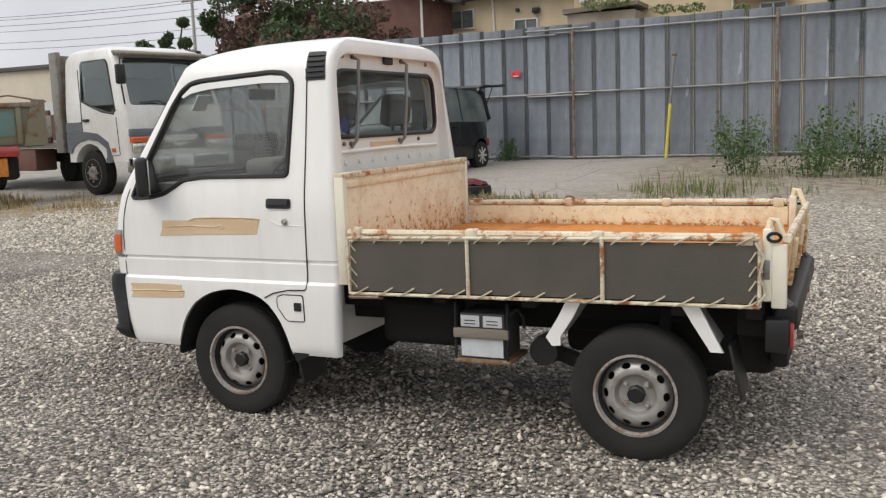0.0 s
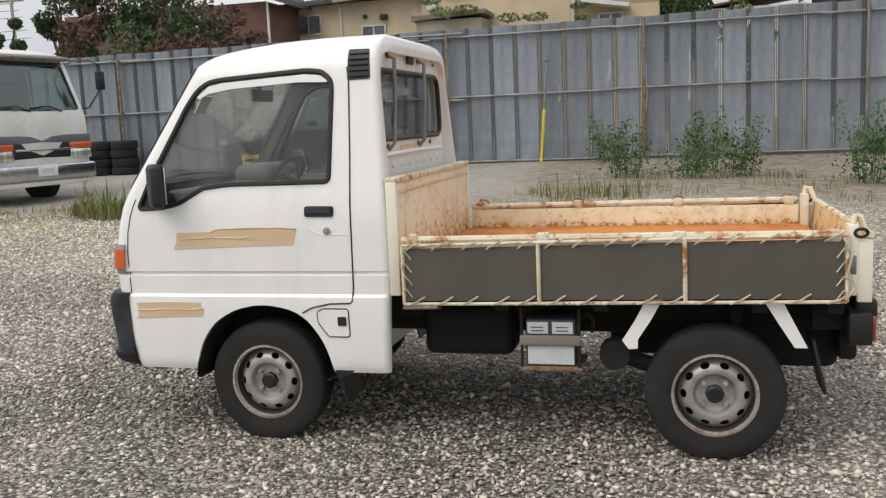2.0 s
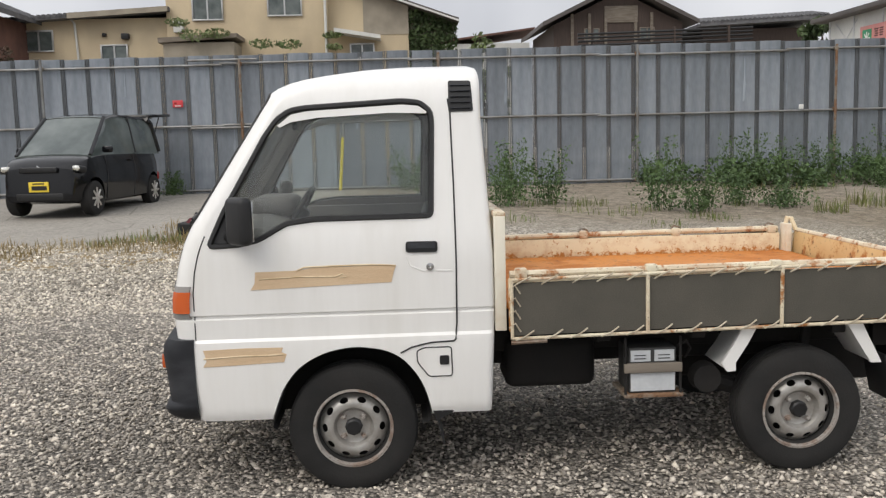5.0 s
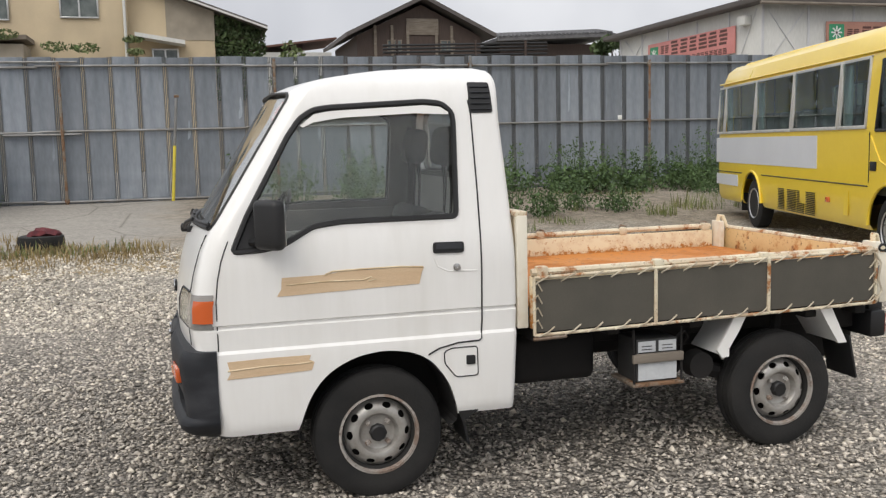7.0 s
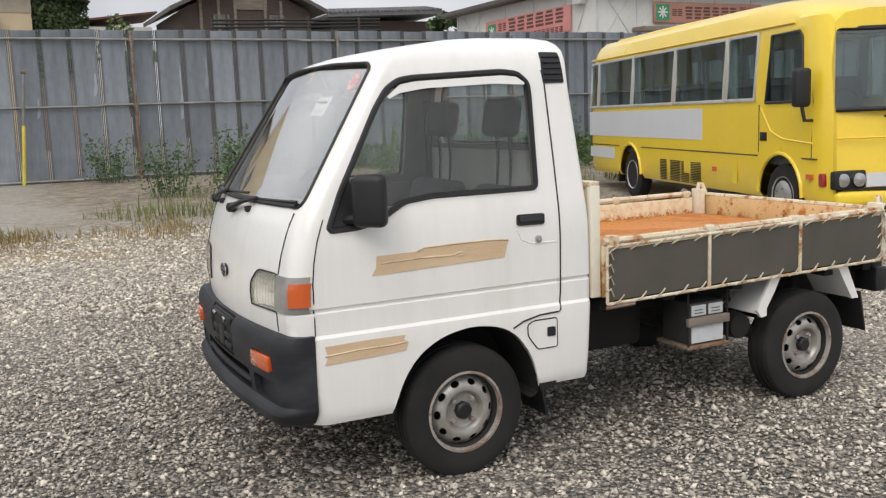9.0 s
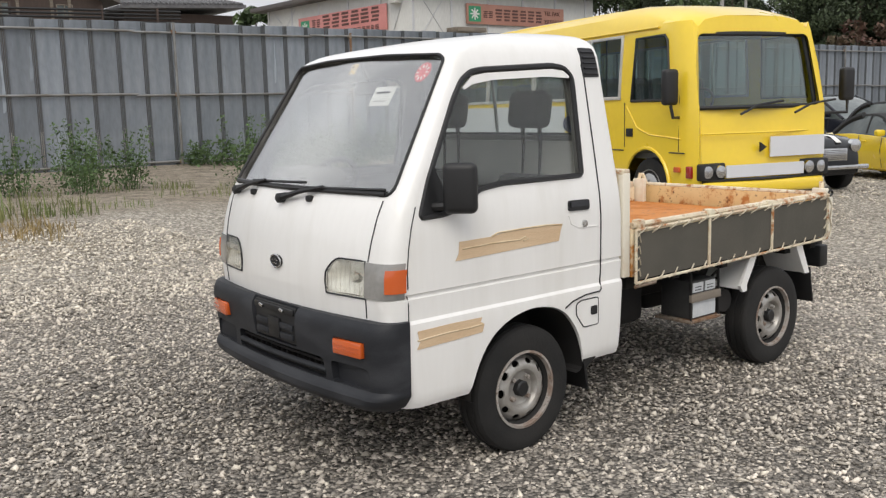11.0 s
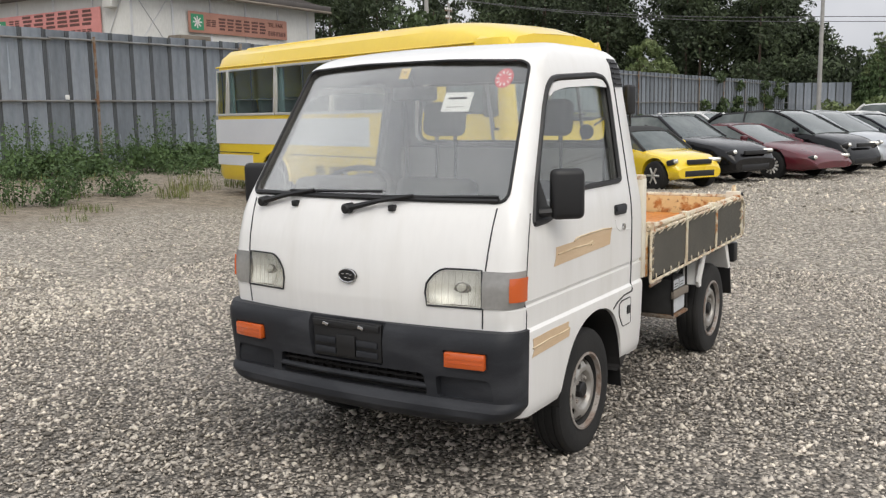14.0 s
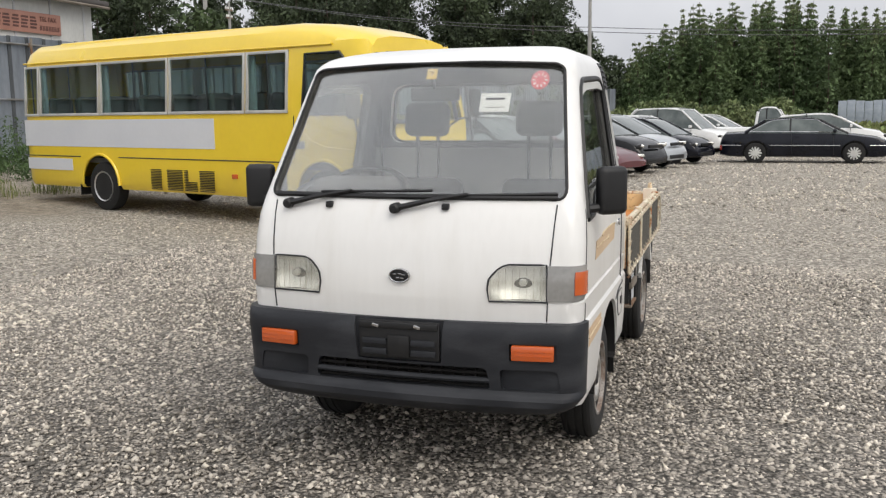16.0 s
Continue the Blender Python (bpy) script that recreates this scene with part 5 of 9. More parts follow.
def build_bed(truck):
    part("bed_floor", box((0.635, -0.665, 0.742), (2.375, 0.665, 0.772), 0.004), RUST, truck, "rusty orange steel bed floor")
    part("bed_frame", box((0.62, -0.67, 0.655), (2.38, 0.67, 0.742), 0.006), CHASSIS, truck, "dark bed under-frame")
    # headboard
    hb = part("headboard", box((0.600, -0.680, 0.660), (0.632, 0.680, 1.120), 0.006), CREAM_TRIM, truck, "cream headboard with rust streaks")
    part("headboard_top", box((0.592, -0.685, 1.118), (0.642, 0.685, 1.142), 0.006), CREAM_PIPE, hb)
    for y in (-0.672, 0.672):
        part("headboard_post", box((0.594, y - 0.016, 0.655), (0.640, y + 0.016, 1.125), 0.004), CREAM_WHITE, hb)
    part("headboard_rib", box((0.630, -0.66, 1.075), (0.640, 0.66, 1.105), 0.004), CREAM_TRIM, hb)
    for s in (-1, 1):
        gate = part("side_gate", box((0.650, min(s * 0.668, s * 0.688), 0.650), (2.345, max(s * 0.668, s * 0.688), 0.870), 0.004), CREAM, truck, "cream side gate with flaking paint and rust")
        part("gate_rail", tube([(0.655, s * 0.684, 0.886), (1.2, s * 0.684, 0.889), (1.8, s * 0.684, 0.892), (2.335, s * 0.684, 0.893)], 0.0155, 8), CREAM_PIPE, gate, "cream pipe rail with rust spots")
        for x in (0.70, 1.235, 1.755, 2.30):
            part("rail_clamp", moved(box((-0.024, -0.022, -0.022), (0.024, 0.022, 0.022), 0.007), pose(x, s * 0.686, 0.889)), CREAM_PIPE, gate)
        if s > 0:
            for x in (0.72, 1.235, 1.755, 2.29):
                part("rail_hinge", tube([(x - 0.03, 0.684, 0.905), (x - 0.01, 0.684, 0.925), (x + 0.02, 0.684, 0.915), (x + 0.03, 0.684, 0.90)], 0.006, 6), PIPE_RUST, gate)
        # canvas cover laced onto a pipe frame outside the gate
        y = s * 0.706
        z0f, z0r, z1f, z1r = 0.624, 0.646, 0.866, 0.893
        def zz(x, lowest):
            t = (x - 0.66) / 1.70
            return (z0f + (z0r - z0f) * t) if lowest else (z1f + (z1r - 1.0 * z1f) * t)
        cover = part("canvas_cover", prism([(0.668, zz(0.668, True) + 0.012), (2.335, zz(2.335, True) + 0.012), (2.335, zz(2.335, False) - 0.016), (0.668, zz(0.668, False) - 0.016)], "y", min(s * 0.690, s * 0.702), max(s * 0.690, s * 0.702)), CANVAS, gate, "dark olive canvas cover laced to pipes")
        frame_pts = [(0.66, y, zz(0.66, True)), (2.345, y, zz(2.345, True)), (2.345, y, zz(2.345, False)), (0.66, y, zz(0.66, False))]
        for a, b in ((0, 1), (1, 2), (2, 3), (3, 0)):
            part("cover_pipe", tube([frame_pts[a], frame_pts[b]], 0.0072, 8), CREAM_PIPE, cover, "thin cream pipe of the cover frame")
        for x in (1.217, 1.775):
            part("cover_pipe", tube([(x, y, zz(x, True)), (x, y, zz(x, False))], 0.0085, 8), CREAM_PIPE, cover)
        random.seed(7)
        n = 15
        for k in range(n):
            x = 0.70 + k * (1.60 / (n - 1))
            j = random.uniform(-0.012, 0.012)
            part("rope_lace", tube([(x - 0.03 + j, y - s * 0.01, zz(x, False) - 0.028), (x + j, y + s * 0.008, zz(x, False) - 0.008), (x + 0.035 + j, y + s * 0.006, zz(x, False) + 0.008), (x + 0.045 + j, y - s * 0.012, zz(x, False) + 0.010)], 0.0036, 5), ROPE, cover, "pale rope lacing")
            part("rope_lace", tube([(x + 0.045 - j, y - s * 0.002, zz(x, True) + 0.030), (x + 0.01 - j, y + s * 0.010, zz(x, True) + 0.010), (x - 0.03 - j, y + s * 0.006, zz(x, True) - 0.006)], 0.0036, 5), ROPE, cover)
        for x0, sgn in ((0.66, 1), (2.345, -1)):
            for k in range(4):
                z = 0.67 + 0.052 * k
                part("rope_lace", tube([(x0 - sgn * 0.010, y, z), (x0 + sgn * 0.012, y + s * 0.010, z + 0.020), (x0 + sgn * 0.035, y - s * 0.002, z - 0.018)], 0.0036, 5), ROPE, cover)
        part("rope_end", tube([(2.33, y + s * 0.01, 0.88), (2.36, y + s * 0.014, 0.83), (2.345, y + s * 0.014, 0.76), (2.37, y + s * 0.012, 0.70), (2.34, y + s * 0.01, 0.655)], 0.005, 5), ROPE, cover)
        part("gate_latch", tube([(0.655, y, zz(0.66, True) - 0.016), (0.80, y, zz(0.66, True) - 0.012), (0.80, y - s * 0.03, zz(0.66, True) - 0.02)], 0.008, 6), PIPE_RUST, gate, "rusty latch bar")
        # rear corner post and fittings
        post = part("corner_post", box((2.352, min(s * 0.60, s * 0.690), 0.665), (2.385, max(s * 0.60, s * 0.690), 0.925), 0.006), CREAM_WHITE, truck, "cream corner post with ring latch")
        part("post_flange", box((2.383, min(s * 0.655, s * 0.688), 0.640), (2.435, max(s * 0.655, s * 0.688), 0.870), 0.006), CREAM_WHITE, post)
        part("post_slot", box((2.356, min(s * 0.688, s * 0.6925), 0.745), (2.378, max(s * 0.688, s * 0.6925), 0.815), 0.002), PIPE, post, "grey latch slot")
        part("ring_latch", tube([(2.392 + 0.022 * math.cos(a), s * 0.692, 0.897 + 0.015 * math.sin(a)) for a in (2 * math.pi * k / 12 for k in range(14))], 0.006, 6), BLACK_TRIM, post)
        part("post_hook", tube([(2.37, s * 0.65, 0.922), (2.375, s * 0.645, 0.957), (2.395, s * 0.64, 0.952), (2.42, s * 0.63, 0.885)], 0.013, 7), CREAM, post)
    # tailgate
    tg = part("tailgate", moved(box((-0.014, -0.645, 0.0), (0.014, 0.645, 0.205), 0.005), pose(2.405, 0, 0.675, 0, 7, 0)), TAIL_RUST, truck, "cream tailgate with heavy rust, leaning outward")
    part("tailgate_rail", tube([(2.432, -0.645, 0.884), (2.432, 0.645, 0.884)], 0.015, 8), CREAM_PIPE, tg)
    for y in (-0.42, 0.0, 0.42):
        part("tailgate_rib", moved(box((0.013, y - 0.03, 0.01), (0.030, y + 0.03, 0.19), 0.004), pose(2.405, 0, 0.675, 0, 7, 0)), CREAM, tg)
    for y in (-0.60, 0.60):
        part("tailgate_hinge", tube([(2.41, y, 0.665), (2.44, y, 0.64), (2.43, y, 0.60)], 0.014, 6), PIPE_RUST, tg)


def build_underbody(truck):
    base = part("chassis", box((-0.50, -0.30, 0.42), (2.30, 0.30, 0.56), 0.02), CHASSIS, truck, "black chassis and running gear")
    for y in (-0.36, 0.36):
        part("frame_rail", box((0.35, y - 0.03, 0.50), (2.40, y + 0.03, 0.645), 0.006), CHASSIS, base)
    for x in (0.70, 1.05, 1.45, 2.05, 2.32):
        part("cross_member", box((x - 0.03, -0.64, 0.585), (x + 0.03, 0.64, 0.650), 0.006), CHASSIS, base)
    part("fuel_tank", box((0.66, -0.44, 0.34), (1.06, -0.16, 0.56), 0.04, seg=3), CHASSIS, base)
    part("engine_block", box((1.95, -0.38, 0.30), (2.38, 0.38, 0.60), 0.05, seg=3), CHASSIS, base)
    part("gearbox", box((1.45, -0.15, 0.28), (1.95, 0.15, 0.50), 0.05, seg=3), CHASSIS, base)
    part("exhaust_pipe", tube([(2.0, 0.3, 0.32), (2.30, 0.35, 0.30), (2.44, 0.35, 0.31)], 0.022, 8), PIPE_RUST, base)
    part("rear_axle", tube([(1.885, -0.55, 0.258), (1.885, 0.55, 0.258)], 0.035, 10), CHASSIS, base)
    part("front_axle", tube([(0.0, -0.52, 0.258), (0.0, 0.52, 0.258)], 0.03, 10), CHASSIS, base)
    for s in (-1, 1):
        part("trailing_arm", tube([(1.50, s * 0.50, 0.38), (1.68, s * 0.52, 0.33), (1.86, s * 0.54, 0.265)], 0.035, 8), CHASSIS, base)
        part("damper", tube([(1.93, s * 0.50, 0.29), (1.98, s * 0.48, 0.58)], 0.024, 8), CHASSIS, base)
        part("spring_cup", moved(lathe([(-0.05, 0.06), (0.02, 0.065), (0.05, 0.03)], 14, "y"), pose(1.50, s * 0.56, 0.40)), CHASSIS, base)
        # mudguard stays and rubber flaps
        guard = part("mudguard_stay", loft([[(x, s * y, z) for y in (0.44, 0.665)] + [(x + 0.012, s * y, z - 0.006) for y in (0.665, 0.44)] for x, z in ((1.655, 0.640), (1.64, 0.60), (1.59, 0.520), (1.545, 0.462))]), WHITE, truck, "white angled mudguard stay")
        part("stay_flange", loft([[(x, s * 0.664, z), (x + d, s * 0.664, z + 0.004), (x + d, s * 0.680, z + 0.004), (x, s * 0.680, z)] for x, z, d in ((1.628, 0.642, 0.062), (1.585, 0.560, 0.062), (1.535, 0.480, 0.060), (1.560, 0.445, 0.035))]), WHITE, guard)
        guard = part("mudguard_stay", loft([[(x, s * y, z) for y in (0.44, 0.660)] + [(x - 0.012, s * y, z - 0.006) for y in (0.660, 0.44)] for x, z in ((2.075, 0.640), (2.12, 0.575), (2.19, 0.470))]), WHITE, truck, "white angled mudguard stay")
        part("stay_flange", loft([[(x, s * 0.660, z), (x + d, s * 0.660, z), (x + d, s * 0.678, z), (x, s * 0.678, z)] for x, z, d in ((2.062, 0.640, 0.066), (2.11, 0.560, 0.058), (2.172, 0.462, 0.046))]), WHITE, guard)
        part("mud_flap", loft([[(x, s * y, z) for y in (0.48, 0.675)] + [(x + 0.010, s * y, z) for y in (0.675, 0.48)] for x, z in ((0.318, 0.385), (0.345, 0.30), (0.368, 0.185))]), BLACK_TRIM, truck, "black rubber mud flap")
        part("flap_bracket", prism([(0.313, 0.378), (0.40, 0.372), (0.415, 0.325), (0.345, 0.285)], "y", min(s * 0.655, s * 0.682), max(s * 0.655, s * 0.682)), BLACK_TRIM, truck)
        part("mud_flap", moved(box((-0.006, -0.10, -0.16), (0.006, 0.10, 0.05), 0.003), pose(2.25, s * 0.57, 0.44, 0, -12, 0)), BLACK_TRIM, truck, "black rubber mud flap")
        lamp = part("tail_lamp", box((2.36, min(s * 0.44, s * 0.665), 0.470), (2.445, max(s * 0.44, s * 0.665), 0.595), 0.012), BLACK_TRIM, truck, "dark tail lamp box with red lens")
        part("lamp_lens", box((2.442, min(s * 0.46, s * 0.650), 0.485), (2.458, max(s * 0.46, s * 0.650), 0.580), 0.006), RED_LENS, lamp)
        part("lamp_stay", box((2.25, min(s * 0.50, s * 0.54), 0.50), (2.37, max(s * 0.50, s * 0.54), 0.65), 0.006), CHASSIS, truck)
    part("rear_bumper", box((2.385, -0.62, 0.545), (2.470, 0.62, 0.640), 0.02, seg=3), BLACK_TRIM, truck, "black rear bumper bar")
    part("rear_valance", box((2.36, -0.46, 0.36), (2.43, 0.46, 0.50), 0.02), CHASSIS, truck)
    # battery in its tray
    bat = part("battery", box((1.150, -0.655, 0.362), (1.352, -0.47, 0.555), 0.008), BATTERY, truck, "boxed battery with white label in a metal tray")
    part("battery_label", box((1.158, -0.660, 0.372), (1.344, -0.6545, 0.448)), BATTERY_WHITE, bat)
    for x in (1.158, 1.258):
        lab = part("battery_label", box((x, -0.660, 0.498), (x + 0.083, -0.6545, 0.545)), BATTERY_WHITE, bat)
        for z in (0.508, 0.522):
            part("label_line", box((x + 0.015, -0.6615, z), (x + 0.065, -0.6602, z + 0.004)), BATTERY, lab)
    part("clamp_bar", box((1.128, -0.675, 0.452), (1.372, -0.655, 0.492), 0.004), TIMBER, bat)
    part("battery_tray", box((1.128, -0.672, 0.345), (1.378, -0.45, 0.362), 0.004), PIPE_RUST, bat)
    for x in (1.135, 1.366):
        part("tray_rod", tube([(x, -0.665, 0.35), (x, -0.660, 0.60)], 0.006, 6), CHASSIS, bat)
    part("battery_cable", tube([(1.36, -0.62, 0.545), (1.40, -0.63, 0.575), (1.42, -0.62, 0.54), (1.41, -0.58, 0.49)], 0.007, 6), CHASSIS, bat)


truck = thing("small_pickup_truck", pose(0, 0, 0), "white compact pickup truck with rusty open bed and canvas side covers", "truck")
cab = build_cab(truck)
build_front(truck, cab)
build_interior(truck, cab)
build_bed(truck)
build_underbody(truck)
for wx, wz in ((0.0, 0.262), (1.885, 0.262)):
    for s in (-1, 1):
        build_wheel(truck, "wheel", wx, s * 0.592, 0.268, 0.145, 0.158, s, z=wz)


# ---- fence of steel sheets on scaffold pipes ----
def fence_y(x):
    return 15.4 - 0.05 * x


F_RZ = math.degrees(math.atan(-0.05))


def build_fence():
    fence = thing("fence", pose(0, 15.4, 0.0, 0, 0, F_RZ), "tall grey galvanised sheet fence on scaffold pipes", "fence", kind="structure")
    PW, TOP, FOOT, FIRST = 0.527, 3.32, 0.40, -0.52
    sheet = mesh_of(box((0.045, 0.0, FOOT), (PW - 0.045, 0.012, TOP), 0.003, seg=1), "sheet", FENCE)
    bm = bmesh.new()
    for a in (-0.040, -0.008, 0.024):
        box((a, -0.028, FOOT), (a + 0.017, 0.014, TOP), 0.0, bm)
    rib = mesh_of(bm, "rib", RIB)
    for k in range(-27, 125):
        x = FIRST + k * PW
        p = part("panel", sheet, None, fence)
        p.location = (x, 0.004 * math.sin(k * 2.3), 0.012 * math.sin(k * 1.7))
        r = part("rib", rib, None, fence)
        r.location = (x, 0, 0.008 * math.sin(k * 1.3))
    for z, rad in ((3.13, 0.026), (1.86, 0.026), (0.47, 0.026)):
        for k in range(-4, 17):
            x0 = max(k * 4.0 + 0.5, -14.7)
            dz = 0.018 * math.sin(k * 1.9 + z)
            part("rail", tube([(x0, -0.060, z + dz), (x0 + 4.05, -0.060, z + dz)], rad, 8), PIPE, fence, "grey scaffold pipe rail")
    for k in range(-3, 15):
        x = 1.14 + 4.20 * k
        part("post", tube([(x, -0.11, gz(x, 15.2) - 0.05), (x, -0.11, TOP - 0.05 + 0.06 * math.sin(k * 2.2))], 0.030, 8), PIPE_RUST if k % 3 != 1 else PIPE, fence, "weathered pipe post")
        for z in (3.13, 1.86, 0.47):
            part("coupler", moved(box((-0.045, -0.03, -0.045), (0.045, 0.05, 0.045), 0.012), pose(x, -0.085, z, 0, 20 * math.sin(k + z), 0)), PIPE_RUST, fence)
    # the return at the far corner of the yard
    for k in range(8):
        a = radians(-75.0)
        x, y = 65.9 + k * PW * math.cos(a), 12.05 + k * PW * math.sin(a)
        for ob, zz in ((part("panel", sheet, None, fence), -0.05 - 0.01 * k), (part("rib", rib, None, fence), -0.05 - 0.01 * k)):
            ob.matrix_local = pose(0, 15.4, 0.0, 0, 0, F_RZ).inverted() @ pose(x, y, zz, 0, 0, -75)
    # a second shorter pipe stub where two rails overlap
    for x, z in ((-2.95, 3.22), (-2.95, 1.80), (-13.1, 3.2)):
        part("rail", tube([(x - 1.2, -0.095, z), (x + 0.25, -0.095, z)], 0.024, 8), PIPE, fence)
    random.seed(21)
    for k in range(-24, 46):
        if random.random() < 0.45:
            continue
        x = FIRST + k * PW + random.choice((0.06, 0.10, PW - 0.11, PW - 0.08, 0.25))
        z0, w = random.uniform(0.55, 2.5), random.uniform(0.012, 0.05)
        h = min(random.uniform(0.25, 1.2), 3.05 - z0)
        pts = [(x - w, z0), (x + w * 0.3, z0 + 0.05), (x + w, z0 + 0.35 * h), (x + 0.5 * w, z0 + 0.6 * h), (x + 0.7 * w, z0 + 0.8 * h), (x + 0.1 * w, z0 + h), (x - 0.4 * w, z0 + 0.75 * h), (x - 0.2 * w, z0 + 0.5 * h), (x - 0.9 * w, z0 + 0.3 * h)]
        part("chalk_stain", prism(rounded(pts, 0.04, 3), "y", -0.0075, -0.0045), FENCE_PALE if random.random() < 0.6 else FENCE_CHALK, fence)
    return fence


fence = build_fence()
rs = solid("notice_plate", box((-0.11, -0.008, -0.075), (0.11, 0.0, 0.075), 0.004), RED_SIGN, "small red notice plate wired to the fence", "sign", m=pose(-4.42, fence_y(-4.4) - 0.045, 2.33, 0, 0, F_RZ))
part("notice_bar", box((-0.06, -0.0095, -0.055), (0.07, -0.008, -0.035)), PAPER, rs)
part("notice_bar", box((-0.08, -0.0095, -0.005), (-0.02, -0.008, 0.03)), RED_LENS, rs)
solid("yellow_tag", box((-0.05, -0.01, -0.05), (0.05, 0.0, 0.05), 0.004), PAPER, "small faded cream tag on the fence rail", "sign", m=pose(8.8, fence_y(8.8) - 0.10, 1.93, 0, 0, F_RZ))
pole = thing("leaning_pole", pose(-1.02, 15.15, 0.38, 0, 1.5, 0), "thin pole painted yellow below, leaning on the fence", "pole")
part("lower_pole", tube([(0, 0, 0), (0.06, 0.02, 1.15)], 0.032, 8), YELLOW_POLE, pole, "yellow painted lower half")
part("upper_pole", tube([(0.06, 0.02, 1.15), (0.12, 0.05, 2.18)], 0.030, 8), PIPE, pole)
part("pole_clamp", moved(box((-0.05, -0.03, -0.025), (0.05, 0.03, 0.025), 0.008), pose(0.12, 0.04, 2.14)), PIPE_RUST, pole)


# ---- vehicles ----
def car_wheels(car, L, wb, track, r, cx, rim_mat=SILVER, spokes=8):
    for x in (cx + wb / 2, cx - wb / 2):
        for s in (-1, 1):
            y = s * track / 2
            w = part("wheel", moved(lathe([(-0.09, r * 0.6), (-0.095, r * 0.85), (-0.08, r * 0.97), (0, r), (0.08, r * 0.97), (0.095, r * 0.85), (0.09, r * 0.6)], 24), pose(x, y, r - 0.004)), TYRE, car)
            rim = lathe([(s * 0.070, r * 0.66), (s * 0.094, r * 0.64), (s * 0.088, r * 0.58), (s * 0.05, r * 0.56), (s * 0.05, 0.001)], 24)
            part("rim", moved(rim, pose(x, y, r - 0.004)), CHASSIS, w)
            for k in range(spokes):
                a = 2 * math.pi * k / spokes
                part("spoke", moved(tube([(0.03 * math.cos(a), s * 0.086, 0.03 * math.sin(a)), (r * 0.60 * math.cos(a), s * 0.082, r * 0.60 * math.sin(a))], r * 0.085, 5), pose(x, y, r - 0.004)), rim_mat, w)
            part("wheel_hub", moved(lathe([(s * 0.07, r * 0.16), (s * 0.10, r * 0.14), (s * 0.102, 0.001)], 12), pose(x, y, r - 0.004)), rim_mat, w)


def build_car(name, label, m, paint, L, W, deck, glass, wb, r, cx=0.0, rim_mat=SILVER, sill=0.20, plate=True, top_mat=None, group="", lamp_z=0.62, lamp_y=0.60, grille=True, front_lamps=True, spokes=8):
    """A parked car. deck: (x, height) of bonnet and boot line from tail to nose; glass: (x, roof height) of the cabin, first and last at the deck."""
    car = thing(name, m, label, "car", group)
    h = W / 2
    xs = [p[0] for p in deck]
    lo, hi = xs[0], xs[-1]
    rings = []
    stations = sorted(set([lo, lo + 0.05, lo + 0.16, hi - 0.30, hi - 0.14, hi - 0.05, hi] + list(np.linspace(lo + 0.3, hi - 0.45, 12))))
    for x in stations:
        zt = lerp(x, xs, [p[1] for p in deck])
        e = min((x - lo), (hi - x))
        k = 1 - 0.20 * max(0.0, 1 - e / 0.45) ** 2.0 - 0.03 * max(0.0, 1 - e / 1.1)
        z0 = sill + 0.06 * max(0.0, 1 - e / 0.35)
        mid = z0 + 0.45 * (zt - z0)
        half = [(0, z0), (0.86 * h * k, z0), (0.955 * h * k, z0 + 0.04), (0.985 * h * k, mid * 0.75 + z0 * 0.25), (h * k, mid), (0.985 * h * k, mid + 0.55 * (zt - mid)), (0.93 * h * k, zt - 0.035), (0.84 * h * k, zt - 0.006), (0.45 * h * k, zt + 0.016), (0, zt + 0.022)]
        ring = [(x, y, z) for y, z in half] + [(x, -y, z) for y, z in reversed(half[1:-1])]
        rings.append(ring)
    body = loft(rings)
    cuts = []
    for x in (cx + wb / 2, cx - wb / 2):
        for s in (-1, 1):
            c = bmesh.new()
            bmesh.ops.create_cone(c, cap_ends=True, segments=24, radius1=r * 1.16, radius2=r * 1.16, depth=0.34, matrix=pose(x, s * (h - 0.08), r + 0.01, 90, 0, 0))
            cuts.append(c)
    body = carve(body, cuts)
    b = part("body", body, paint, car, angle=30)
    # cabin
    gx = [p[0] for p in glass]
    zb = [lerp(p[0], xs, [q[1] for q in deck]) for p in glass]
    top = max(p[1] for p in glass)
    hw_b, hw_t = h * 0.90, h * 0.72

    def cabin(x, z, out=0.0):
        base = lerp(x, gx, zb) - 0.03
        t = max(0.0, min(1.0, (z - base) / max(0.05, top - base)))
        return hw_b + (hw_t - hw_b) * t + out
    rings = []
    for x in sorted(set(gx + list(np.linspace(gx[0], gx[-1], 9)))):
        zr, base = lerp(x, gx, [p[1] for p in glass]), lerp(x, gx, zb) - 0.03
        zr = max(zr, base + 0.012)
        half = [(0, base), (cabin(x, base), base), (cabin(x, zr - 0.25 * (zr - base)), zr - 0.25 * (zr - base)), (cabin(x, zr) - 0.03, zr - 0.012), (0.6 * cabin(x, zr), zr + 0.008), (0, zr + 0.014)]
        rings.append([(x, y, z) for y, z in half] + [(x, -y, z) for y, z in reversed(half[1:-1])])
    part("cabin_glass", loft(rings), DARK_GLASS, car, "dark glass cabin", angle=20)
    tm = top_mat or paint
    roof_x = [p[0] for p in glass if p[1] > top - 0.09]
    if roof_x:
        a, c = min(roof_x) - 0.04, max(roof_x) + 0.04
        rings = []
        for x in np.linspace(a, c, 7):
            zr = lerp(x, gx, [p[1] for p in glass])
            w = cabin(x, zr)
            half = [(0, zr + 0.026), (0.6 * w, zr + 0.020), (w - 0.03, zr + 0.002), (w - 0.008, zr - 0.035), (w - 0.03, zr - 0.035), (0, zr - 0.02)]
